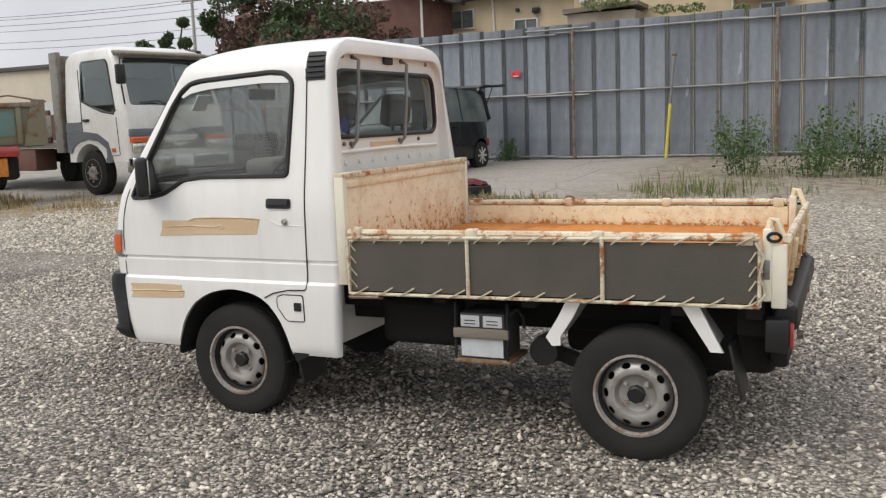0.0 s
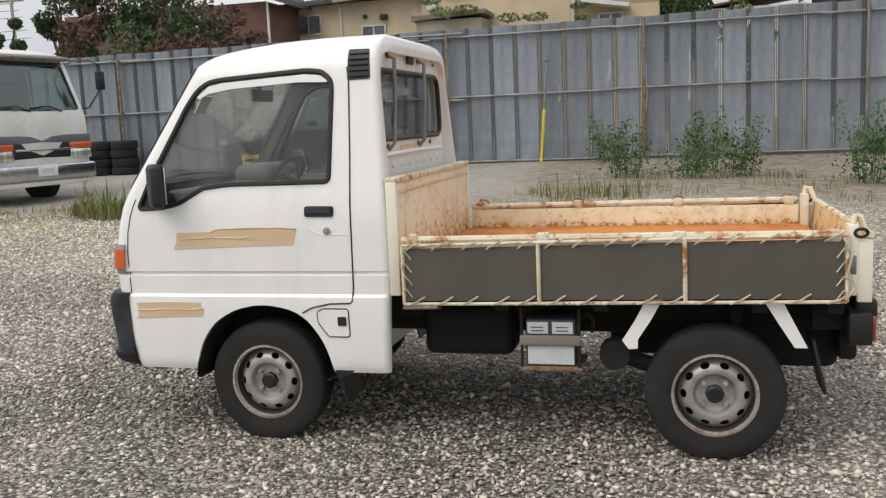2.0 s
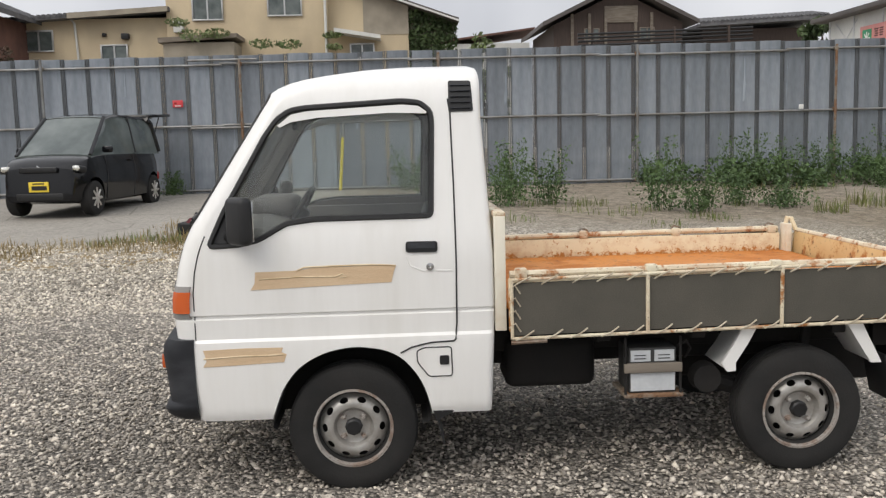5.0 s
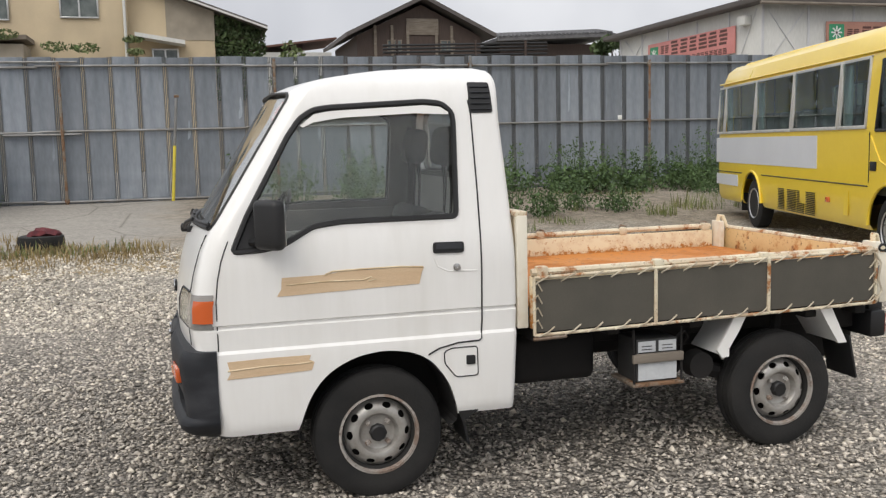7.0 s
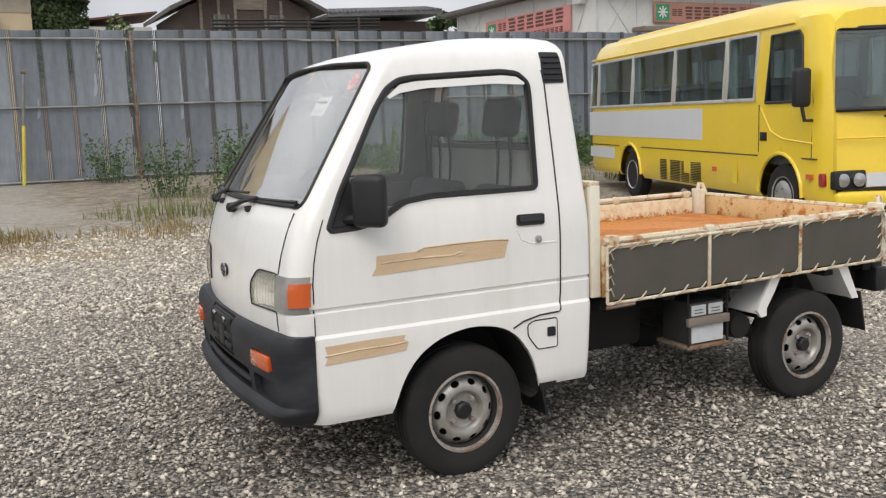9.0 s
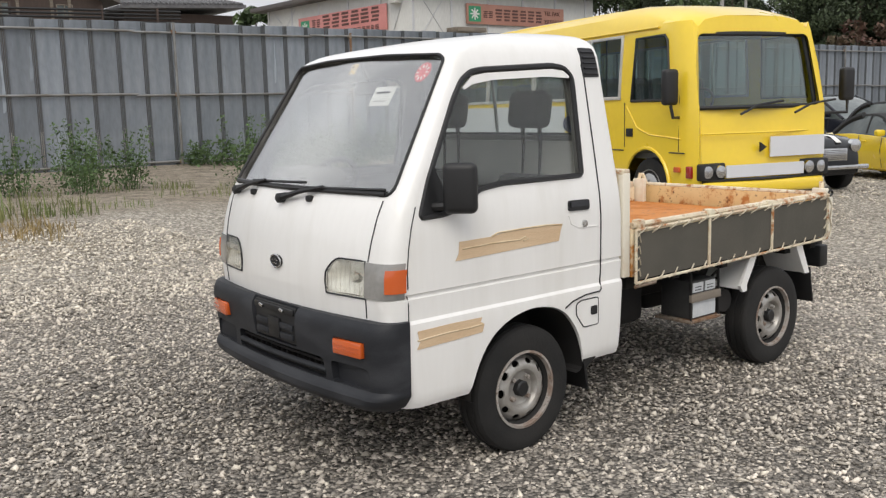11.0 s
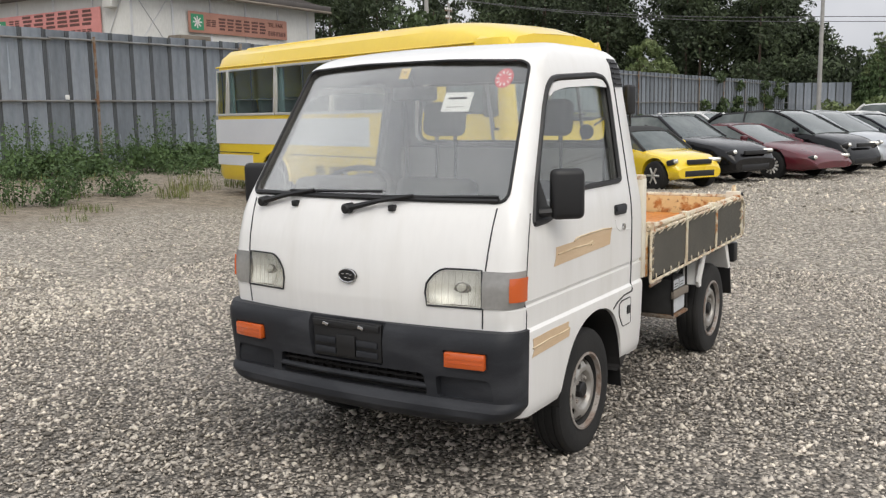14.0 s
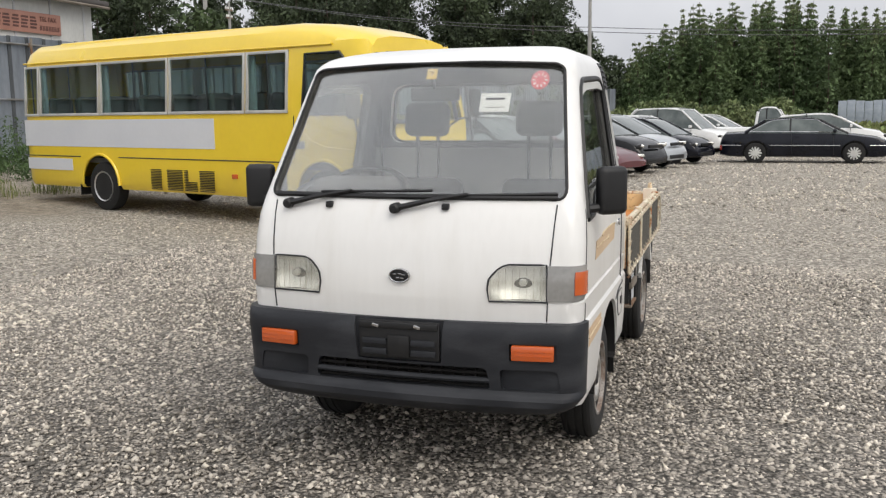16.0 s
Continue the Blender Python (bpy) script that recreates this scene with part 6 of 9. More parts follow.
            rings.append([(x, y, z) for y, z in half] + [(x, -y, z) for y, z in reversed(half[1:-1])])
        part("roof", loft(rings), tm, car)
        for s in (-1, 1):
            for i, (x0, x1) in enumerate(((gx[0], a + 0.03), (gx[-1], c - 0.03))):
                pts = []
                for t in (0, 0.33, 0.66, 1.0):
                    x = x0 + (x1 - x0) * t
                    z = max(lerp(x, gx, [p[1] for p in glass]), lerp(x, gx, zb)) - 0.012
                    pts.append((x, s * (cabin(x, z) - 0.012), z))
                part("pillar", tube(pts, 0.035 if i else 0.06, 6), tm, car)
            xm = 0.5 * (a + c) - 0.05
            part("pillar", tube([(xm, s * (cabin(xm, t) + 0.001), t) for t in (lerp(xm, gx, zb), 0.5 * (lerp(xm, gx, zb) + top), top - 0.02)], 0.026, 6, flat=0.5), BLACK_TRIM, car)
    for s in (-1, 1):
        xw = gx[-1] - 0.28
        zt = lerp(xw, xs, [p[1] for p in deck])
        part("door_mirror", moved(box((-0.05, -0.09, -0.055), (0.05, 0.09, 0.06), 0.035, seg=2), pose(xw - 0.12, s * (h * 0.93 + 0.08), zt + 0.07)), paint, car)
        for x in (gx[-1] - 0.42, 0.5 * (gx[0] + gx[-1]) - 0.12):
            ztx = lerp(x, xs, [p[1] for p in deck])
            part("door_gap", tube([(x, s * h * 0.958, ztx - 0.03), (x, s * h * 1.0, 0.55 * ztx + 0.1), (x + 0.03, s * h * 0.965, sill + 0.06)], 0.006, 5), BLACK_TRIM, car)
        part("door_handle", moved(box((-0.08, -0.012, -0.014), (0.08, 0.012, 0.014), 0.008), pose(0.5 * (gx[0] + gx[-1]) + 0.02, s * h * 0.995, lerp(0.0, xs, [p[1] for p in deck]) - 0.13)), paint, car)
        if front_lamps:
            lamp = part("headlamp", moved(box((-0.17, -0.13, -0.045), (0.030, 0.13, 0.042), 0.035, seg=3), pose(hi - 0.115, s * h * (lamp_y + 0.02), lamp_z, 0, -14, s * -38)), LENS, car, "clear headlamp")
            part("lamp_surround", moved(box((-0.17, -0.14, -0.054), (-0.015, 0.14, 0.050), 0.03, seg=2), pose(hi - 0.125, s * h * (lamp_y + 0.02), lamp_z, 0, -14, s * -38)), BLACK_TRIM, lamp)
        part("tail_lamp", moved(box((-0.03, -0.13, -0.08), (0.05, 0.13, 0.08), 0.02), pose(lo + 0.045, s * h * 0.68, 0.78 * deck[0][1], 0, 0, s * 12)), RED_LENS, car)
    if grille:
        part("grille", box((hi - 0.05, -0.30 * W / 1.4, lamp_z - 0.07), (hi + 0.012, 0.30 * W / 1.4, lamp_z + 0.02), 0.015), BLACK_TRIM, car)
        part("air_intake", box((hi - 0.06, -0.38 * W / 1.4, sill + 0.08), (hi + 0.008, 0.38 * W / 1.4, sill + 0.20), 0.02), BLACK_TRIM, car)
    car_wheels(car, L, wb, W - 0.20, r, cx, rim_mat, spokes)
    return car


ROW = "cars parked in a row"
RH = -112.0


def row_at(x, y, back, h=RH):
    """Pose of a car whose front right wheel stands at x, y; back: front axle to the car's middle, and half the track."""
    d, t = back
    a = radians(h)
    fx, fy = math.cos(a), math.sin(a)
    rx, ry = math.sin(a), -math.cos(a)
    px, py = x - fx * d - rx * t, y - fy * d - ry * t
    return pose(px, py, gz(px, py), 0, 0, h)


SPORT = [(-1.62, 0.62), (-1.50, 0.80), (-0.55, 0.84), (0.30, 0.80), (0.75, 0.74), (1.35, 0.64), (1.58, 0.52), (1.65, 0.42)]
build_car("sports_car", "small bright yellow two-seat sports car with black soft top", row_at(13.25, 3.62, (1.12, 0.62), -118), BODY_YELLOW, 3.3, 1.40, SPORT, [(-1.05, 0.80), (-0.75, 1.05), (-0.35, 1.16), (0.0, 1.165), (0.22, 1.10), (0.80, 0.74)], 2.28, 0.275, sill=0.17, top_mat=SOFT_TOP, lamp_z=0.55, lamp_y=0.66, group=ROW, spokes=6)
WAGON = [(-2.15, 0.70), (-2.08, 0.92), (-0.6, 0.95), (0.62, 0.95), (1.0, 0.92), (1.75, 0.80), (2.08, 0.66), (2.18, 0.50)]
build_car("estate_car", "black estate car with bonnet scoop and steel-grey wheels", row_at(15.5, 3.52, (1.26, 0.75)), BODY_BLACK, 4.35, 1.70, WAGON, [(-2.05, 0.95), (-1.80, 1.28), (-1.50, 1.38), (-0.2, 1.42), (0.10, 1.40), (0.85, 0.94)], 2.52, 0.30, lamp_z=0.66, group=ROW)
LOW = [(-2.20, 0.60), (-2.05, 0.88), (-1.2, 0.92), (0.4, 0.86), (0.85, 0.80), (1.6, 0.68), (2.10, 0.52), (2.22, 0.38)]
build_car("sports_coupe", "low maroon sports coupe with multi-spoke silver wheels", row_at(17.4, 2.36, (1.25, 0.76)), BODY_MAROON, 4.4, 1.76, LOW, [(-1.55, 0.90), (-0.95, 1.12), (-0.50, 1.20), (-0.10, 1.19), (0.95, 0.78)], 2.50, 0.31, lamp_z=0.50, group=ROW, spokes=12, grille=False)
HATCH = [(-2.05, 0.75), (-1.98, 0.98), (-0.6, 1.00), (0.7, 1.00), (1.1, 0.98), (1.75, 0.84), (2.02, 0.66), (2.12, 0.48)]
CABIN = [(-1.98, 0.98), (-1.80, 1.34), (-1.50, 1.46), (-0.3, 1.53), (0.05, 1.51), (0.35, 1.42), (1.22, 0.97)]
build_car("hatchback_car", "black hatchback with large pale headlamps", row_at(19.5, 1.87, (1.30, 0.74)), BODY_BLACK, 4.25, 1.70, HATCH, CABIN, 2.60, 0.31, lamp_z=0.72, group=ROW)
build_car("hatchback_car", "silver estate hatchback with dark windows", row_at(22.2, 1.52, (1.30, 0.74)), BODY_SILVER, 4.25, 1.69, HATCH, CABIN, 2.60, 0.30, lamp_z=0.72, group=ROW)
build_car("hatchback_car", "dark navy hatchback with clear headlamps", row_at(25.2, 0.75, (1.25, 0.72)), BODY_NAVY, 3.9, 1.66, [(p[0] * 0.94, p[1] * 0.94) for p in HATCH], [(p[0] * 0.94, p[1] * 0.94) for p in CABIN], 2.45, 0.29, lamp_z=0.64, group=ROW)
SEDAN = [(-2.50, 0.62), (-2.42, 0.93), (-1.5, 0.97), (0.7, 0.95), (1.2, 0.92), (2.1, 0.80), (2.42, 0.66), (2.52, 0.46)]
sedan = build_car("sedan_car", "dark charcoal luxury sedan with pale wheel trims", pose(27.3, -3.1, gz(27, -3), 0, 0, -92), BODY_NAVY, 5.0, 1.82, SEDAN, [(-1.75, 0.96), (-1.15, 1.34), (-0.75, 1.40), (0.10, 1.41), (0.42, 1.36), (1.25, 0.93)], 2.85, 0.325, rim_mat=OFF_WHITE, lamp_z=0.66, spokes=12)
for s in (-1, 1):
    for line in (((-2.44, 0.78), (-2.2, 0.865), (-1.84, 0.905)), ((-1.01, 0.915), (0.0, 0.920), (1.01, 0.915)), ((1.84, 0.905), (2.2, 0.865), (2.44, 0.78))):
        part("chrome_strip", tube([(x, s * y, 0.56) for x, y in line], 0.010, 5), CHROME, sedan)
    part("window_trim", tube([(x, s * y, z) for x, y, z in ((-1.62, 0.815, 0.985), (-0.8, 0.815, 0.985), (0.4, 0.815, 0.975), (1.02, 0.815, 0.955), (0.36, 0.672, 1.335), (-0.3, 0.655, 1.375), (-0.95, 0.672, 1.335), (-1.62, 0.815, 0.985))], 0.012, 5), CHROME, sedan, "chrome line round the side windows")
MINI = [(-1.50, 0.62), (-1.44, 0.86), (-0.5, 0.88), (0.5, 0.88), (0.8, 0.87), (1.30, 0.82), (1.46, 0.72), (1.52, 0.46)]
mini = build_car("small_classic_car", "small black classic car with white bonnet stripes and chrome grille", pose(11.35, 5.2, gz(11.3, 5.0), 0, 0, -110), BODY_BLACK, 3.05, 1.41, MINI, [(-1.38, 0.88), (-1.10, 1.28), (-0.85, 1.35), (0.15, 1.35), (0.35, 1.28), (0.68, 0.87)], 2.04, 0.25, front_lamps=False, grille=False)
for s in (-1, 1):
    part("round_headlamp", moved(lathe([(-0.06, 0.10), (0.03, 0.098), (0.045, 0.06), (0.05, 0.001)], 18, "x"), pose(1.46, s * 0.50, 0.70)), CHROME, mini, "round chrome headlamp")
    part("bonnet_stripe", tube([(x, s * 0.22, z) for x, z in ((0.78, 0.893), (1.28, 0.845), (1.44, 0.755))], 0.05, 6, flat=0.16), PAPER, mini, "white bonnet stripe")
part("chrome_grille", moved(box((-0.02, -0.32, -0.11), (0.02, 0.32, 0.11), 0.03), pose(1.50, 0, 0.56)), CHROME, mini, "chrome grille")
for k in range(7):
    part("grille_bar", box((1.515, -0.28, 0.475 + 0.027 * k), (1.528, 0.28, 0.482 + 0.027 * k)), BLACK_TRIM, mini)
part("chrome_bumper", moved(box((-0.04, -0.68, -0.035), (0.04, 0.68, 0.035), 0.02), pose(1.55, 0, 0.38)), CHROME, mini, "chrome bumper")
BACK = "white vehicles in the back row"
WHITE_WAGON = [(-2.1, 0.70), (-2.05, 0.98), (-0.6, 1.0), (0.8, 1.0), (1.1, 0.98), (1.8, 0.86), (2.05, 0.66), (2.12, 0.5)]
for i, (x, y, h, cab_pts) in enumerate(((31.5, 2.4, -112, CABIN), (35.0, 1.2, -112, [(-1.98, 0.98), (-1.85, 1.62), (-1.6, 1.78), (-0.3, 1.80), (0.3, 1.76), (1.25, 0.97)]), (39.0, 0.2, -112, CABIN), (34.6, -4.4, -96, CABIN))):
    build_car("estate_car", "white estate car with dark windows", pose(x, y, gz(x, y), 0, 0, h), BODY_WHITE, 4.2, 1.69, WHITE_WAGON, cab_pts, 2.55, 0.30, group=BACK, lamp_z=0.7)
build_car("estate_car", "dark estate car with pale roof", pose(29.0, 7.2, gz(29.0, 7.2), 0, 0, -112), BODY_BLACK, 4.2, 1.69, WHITE_WAGON, [(-1.98, 0.98), (-1.85, 1.42), (-1.6, 1.52), (-0.3, 1.56), (0.2, 1.52), (1.2, 0.97)], 2.55, 0.30, top_mat=BODY_WHITE, lamp_z=0.7)
build_car("hatchback_car", "dark grey hatchback behind the yellow car", pose(20.0, 8.6, gz(20.0, 8.6), 0, 0, -112), BODY_NAVY, 4.2, 1.69, HATCH, CABIN, 2.55, 0.30, lamp_z=0.7)
kei = build_car("small_pickup_truck", "white compact pickup with upright cab", pose(36.5, -1.6, gz(36, -2), 0, 0, -96), BODY_WHITE, 3.3, 1.45, [(-1.62, 0.70), (-1.55, 0.98), (0.4, 0.98), (0.7, 1.02), (1.5, 0.98), (1.62, 0.80), (1.64, 0.45)], [(0.22, 1.0), (0.30, 1.72), (0.5, 1.80), (0.9, 1.80), (1.05, 1.74), (1.5, 1.0)], 1.90, 0.27, group=BACK, lamp_z=0.7)

# black tall van with its tail door raised
VAN = [(-1.70, 0.70), (-1.66, 1.00), (-0.5, 1.02), (0.8, 1.02), (1.05, 1.01), (1.50, 0.94), (1.66, 0.78), (1.70, 0.45)]
van = build_car("small_van", "black boxy small van with raised tail door and yellow plate", pose(-5.38, 12.50, 0.33, 0, 0, -98), BODY_BLACK, 3.4, 1.48, VAN, [(-1.64, 1.02), (-1.58, 1.56), (-1.40, 1.66), (-0.2, 1.70), (0.35, 1.66), (1.18, 1.01)], 2.40, 0.29, lamp_z=0.80, lamp_y=0.72)
door = part("tail_door", moved(box((-1.05, -0.60, -0.03), (0.0, 0.60, 0.03), 0.03, seg=2), pose(-1.50, 0, 1.70, 0, 2, 0)), BODY_BLACK, van, "raised black tail door")
part("tail_window", moved(box((-0.55, -0.50, 0.026), (-0.08, 0.50, 0.036), 0.004), pose(-1.50, 0, 1.70, 0, 2, 0)), DARK_GLASS, door)
for s in (-1, 1):
    part("gas_strut", tube([(-1.62, s * 0.55, 1.15), (-2.0, s * 0.56, 1.68)], 0.012, 6), BLACK_TRIM, door)
pl = part("number_plate", box((1.695, -0.17, 0.42), (1.715, 0.17, 0.585), 0.004), PLATE_YELLOW, van, "yellow plate")
part("plate_bar", box((1.715, -0.10, 0.545), (1.718, 0.10, 0.565)), BLACK_TRIM, pl)
part("plate_bar", box((1.715, -0.12, 0.45), (1.718, 0.14, 0.52)), BLACK_TRIM, pl)
part("badge", moved(lathe([(0, 0.035), (0.012, 0.03), (0.013, 0.001)], 3, "x"), pose(1.69, 0, 0.82)), CHROME, van)
part("roof_spoiler", box((-1.70, -0.55, 1.655), (-1.42, 0.55, 1.69), 0.012), BODY_BLACK, van)


def build_bus():
    h = -107.0
    FW = 4.55
    bus = thing("minibus", pose(7.60, 8.02, 0.035, 0, 0, h), "bright yellow minibus with pale grey painted-over panels", "bus")
    L0, L1, W, TOP = -2.05, 5.45, 2.01, 2.60
    yR, yL = 0.0, W          # the right flank lies on y = 0
    cy = W / 2

    def ring(x):
        e = min(x - L0, L1 - x)
        k = 1 - 0.10 * max(0.0, 1 - e / 0.30) ** 2.2
        zt = TOP - 0.24 * max(0.0, 1 - (L1 - x) / 1.7) ** 1.6 - 0.10 * max(0.0, 1 - (x - L0) / 0.30) ** 2
        hw = W / 2 * k
        half = [(0, 0.34), (hw * 0.94, 0.34), (hw * 0.985, 0.42), (hw, 0.70), (hw, 0.80), (hw, 1.30), (hw * 0.975, 1.80), (hw * 0.94, 2.20), (hw * 0.92, 2.30), (hw * 0.86, zt - 0.14), (hw * 0.74, zt - 0.05), (hw * 0.45, zt - 0.005), (0, zt)]
        return [(x, cy + y, z) for y, z in half] + [(x, cy - y, z) for y, z in reversed(half[1:-1])]
    xs = [L0, L0 + 0.04, L0 + 0.12, L0 + 0.3, 0, 1, 2, 3, 3.8, 4.4, 4.8, 5.1, 5.27, 5.36, 5.42, L1]

    # raked front: lean the upper part back
    def raked(p):
        x, y, z = p
        if x > 4.6:
            t = (x - 4.6) / (L1 - 4.6)
            x -= t * (0.22 * max(0.0, (z - 1.2)) ** 1.3 + 0.05 * (abs(y - cy) / 1.0) ** 2)
        return (x, y, z)
    shell = loft([[raked(p) for p in ring(x)] for x in xs])

    def inner(x):
        return [(x, cy + (y - cy) * 0.93, min(max(z, 0.78), 2.30)) for _, y, z in ring(x)]
    cav = loft([[raked(p) for p in inner(x)] for x in (L0 + 0.10, L0 + 0.3, 1, 3, 4.5, 5.0, 5.32)])
    WIN = ((-1.90, -1.56), (-1.48, 0.03), (0.11, 1.62), (1.70, 3.17), (3.25, 3.95))
    cuts = [cav]
    for a, b in WIN:
        cuts.append(prism([(a, 1.47), (b, 1.47), (b, 2.20), (a, 2.20)], "y", -0.3, W + 0.3))
    dwin = [(4.22, 1.42), (5.02, 1.42), (4.88, 2.10), (4.82, 2.16), (4.26, 2.16)]
    cuts.append(prism(dwin, "y", -0.3, W + 0.3))
    cuts.append(prism(rounded([(0.16, 1.32), (W - 0.16, 1.32), (W - 0.22, 2.15), (0.22, 2.15)], 0.08, 4), "x", 4.9, 6.5))
    for x in (0.0, FW):
        for y in (0.05, W - 0.05):
            c = bmesh.new()
            bmesh.ops.create_cone(c, cap_ends=True, segments=28, radius1=0.46, radius2=0.46, depth=0.60, matrix=pose(x, y, 0.40, 90, 0, 0))
            cuts.append(c)
    body = part("body", carve(shell, cuts), YELLOW, bus, angle=30)
    part("floor", box((L0 + 0.15, 0.12, 0.72), (5.3, W - 0.12, 0.79)), INNER, bus)
    for y in (-0.002, W + 0.002):
        s = -1 if y < 1 else 1
        for a, b in WIN:
            w = part("window", box((a + 0.01, y + s * -0.035 - 0.003, 1.48), (b - 0.01, y - s * 0.035 + 0.003, 2.19)), BUS_GLASS, bus, "tinted sliding window in an aluminium frame")
            w.visible_shadow = False
            for lo, hi in (((a - 0.03, 1.44), (b + 0.03, 1.48)), ((a - 0.03, 2.19), (b + 0.03, 2.225)), ((a - 0.03, 1.44), (a + 0.015, 2.22)), ((b - 0.015, 1.44), (b + 0.03, 2.22))):
                bm = box((lo[0], -0.012, lo[1]), (hi[0], 0.012, hi[1]), 0.003)
                for v in bm.verts:
                    v.co.y += y - s * lerp(v.co.z, [1.3, 1.8, 2.2], [0.0, 0.025, 0.06]) + s * 0.004
                part("window_frame", bm, PALE_FRAME, w)
            part("sash_bar", box(((a + b) / 2 - 0.012, y - s * 0.045 - 0.006, 1.48), ((a + b) / 2 + 0.012, y - s * 0.045 + 0.006, 2.19)), BLACK_TRIM, w)
        g = part("driver_window", prism(dwin, "y", y - s * 0.03 - 0.002, y - s * 0.03 + 0.002), BUS_GLASS, bus)
        g.visible_shadow = False
        pts = [(px, y - s * lerp(pz, [1.3, 1.8, 2.2], [0.0, 0.025, 0.06]), pz) for px, pz in dwin]
        part("window_seal", tube(pts + pts[:2], 0.02, 6), BLACK_TRIM, g)
        # cover panels, skirt line, grilles, lamps
        part("cover_panel", box((-1.95, y - 0.003, 0.97), (2.60, y + 0.003, 1.38)), BUS_COVER, bus, "pale grey painted-over panel")
        part("cover_panel", box((-1.92, y - 0.003, 0.60), (-0.70, y + 0.003, 0.78)), BUS_COVER, bus)
        part("skirt_line", tube([(-1.95, y, 0.82), (-0.48, y, 0.82)], 0.008, 5), BLACK_TRIM, bus)
        part("skirt_line", tube([(0.48, y, 0.82), (4.06, y, 0.82)], 0.008, 5), BLACK_TRIM, bus)
        part("skirt_line", tube([(5.0, y, 0.82), (5.28, y, 0.82)], 0.008, 5), BLACK_TRIM, bus)
        part("arch_rim", tube([(0.46 * math.cos(t), y, 0.40 + 0.46 * math.sin(t)) for t in (math.pi * k / 14 for k in range(15))], 0.022, 6), YELLOW, bus)
        part("arch_rim", tube([(FW + 0.46 * math.cos(t), y, 0.40 + 0.46 * math.sin(t)) for t in (math.pi * k / 14 for k in range(15))], 0.022, 6), YELLOW, bus)
        vent = part("engine_vent", box((1.20, y - 0.002, 0.42), (2.56, y + 0.002, 0.421)), YELLOW, bus, "slotted vents in the flank")
        for x0, x1 in ((1.21, 1.44), (1.57, 1.90), (1.94, 2.20), (2.26, 2.56)):
            for k in range(13):
                z = 0.38 + 0.023 * k
                if 1.92 < x0 < 2.0 and k > 5:
                    x1 = 2.02
                part("vent_slot", box((x0, y - 0.004, z), (x1, y + 0.004, z + 0.011)), BLACK_TRIM, vent)
        part("marker_lamp", box((2.92, y - 0.014, 0.58), (3.02, y + 0.014, 0.64), 0.005), AMBER, bus)
        part("marker_lamp", box((5.10, y - 0.014, 0.60), (5.20, y + 0.014, 0.66), 0.005), AMBER, bus)
        part("filler_flap", box((3.45, y - 0.003, 0.46), (3.57, y + 0.003, 0.74)), YELLOW, bus)
        part("door_seam", tube([(4.08, y, 1.40), (4.08, y, 0.86)], 0.006, 5), BLACK_TRIM, bus)
        part("door_crease", tube([(4.12, y, 1.36), (4.35, y, 1.10), (4.6, y, 1.02), (5.2, y, 0.98)], 0.010, 5), YELLOW, bus)
        part("front_seam", tube([(5.16, y - s * 0.01, 0.83), (5.16, y - s * 0.02, 1.42), (4.98, y - s * 0.07, 2.18)], 0.006, 5), BLACK_TRIM, bus)
        part("door_handle", box((4.12, y - 0.012, 0.99), (4.26, y + 0.012, 1.09), 0.006), BLACK_TRIM, bus)
        part("roof_gutter", tube([(L0 + 0.1, y - s * 0.055, 2.275), (4.7, y - s * 0.06, 2.262)], 0.014, 6), YELLOW, bus)
    part("roof_ridge", tube([(-1.2, 0.30, 2.535), (1.0, 0.30, 2.540), (3.4, 0.34, 2.525), (3.9, 0.50, 2.49)], 0.045, 8), YELLOW, bus)
    part("roof_ridge", tube([(-1.2, W - 0.30, 2.535), (1.0, W - 0.30, 2.540), (3.4, W - 0.34, 2.525)], 0.045, 8), YELLOW, bus)
    # front
    rows = []
    for z in (1.32, 1.6, 1.9, 2.05, 2.15):
        hw = lerp(z, [1.32, 2.22], [0.85, 0.79])
        rows.append([raked((L1 - 0.05 - 0.06 * u * u, cy + u * hw, z)) for u in (i / 5 - 1 for i in range(11))])
    ws = part("windscreen", _thick(loft(rows, closed=False), 0.004), BUS_GLASS, bus, "large tinted windscreen")
    ws.visible_shadow = False
    pts = [rows[0][i] for i in range(11)] + [r[-1] for r in rows[1:]] + rows[-1][::-1] + [r[0] for r in rows[-2::-1]]
    part("screen_seal", tube(pts, 0.028, 6), BLACK_TRIM, ws)
    part("route_board", box((4.75, cy - 0.45, 2.12), (4.82, cy + 0.45, 2.24)), INNER, bus)

    def front(y, z, o=0.0):
        return raked((L1 + o, y, z))[0]
    part("cover_panel", moved(box((-0.006, -0.40, -0.115), (0.010, 0.40, 0.115)), pose(front(cy, 0.86), cy + 0.46, 0.86)), BUS_COVER, bus, "pale grey painted-over panel")
    part("cover_panel", moved(box((-0.006, -0.56, -0.070), (0.012, 0.56, 0.070)), pose(front(cy, 0.60), cy, 0.60)), BUS_COVER, bus)
    part("badge", moved(lathe([(0, 0.07), (0.02, 0.06), (0.021, 0.001)], 3, "x"), pose(front(cy, 0.86), cy - 0.06, 0.86)), BLACK_TRIM, bus)
    part("front_line", tube([(front(0, 1.03) - 0.02, 0.16, 1.03), (front(cy, 1.03) + 0.004, cy, 1.03), (front(0, 1.03) - 0.02, W - 0.16, 1.03)], 0.010, 5), YELLOW, bus)
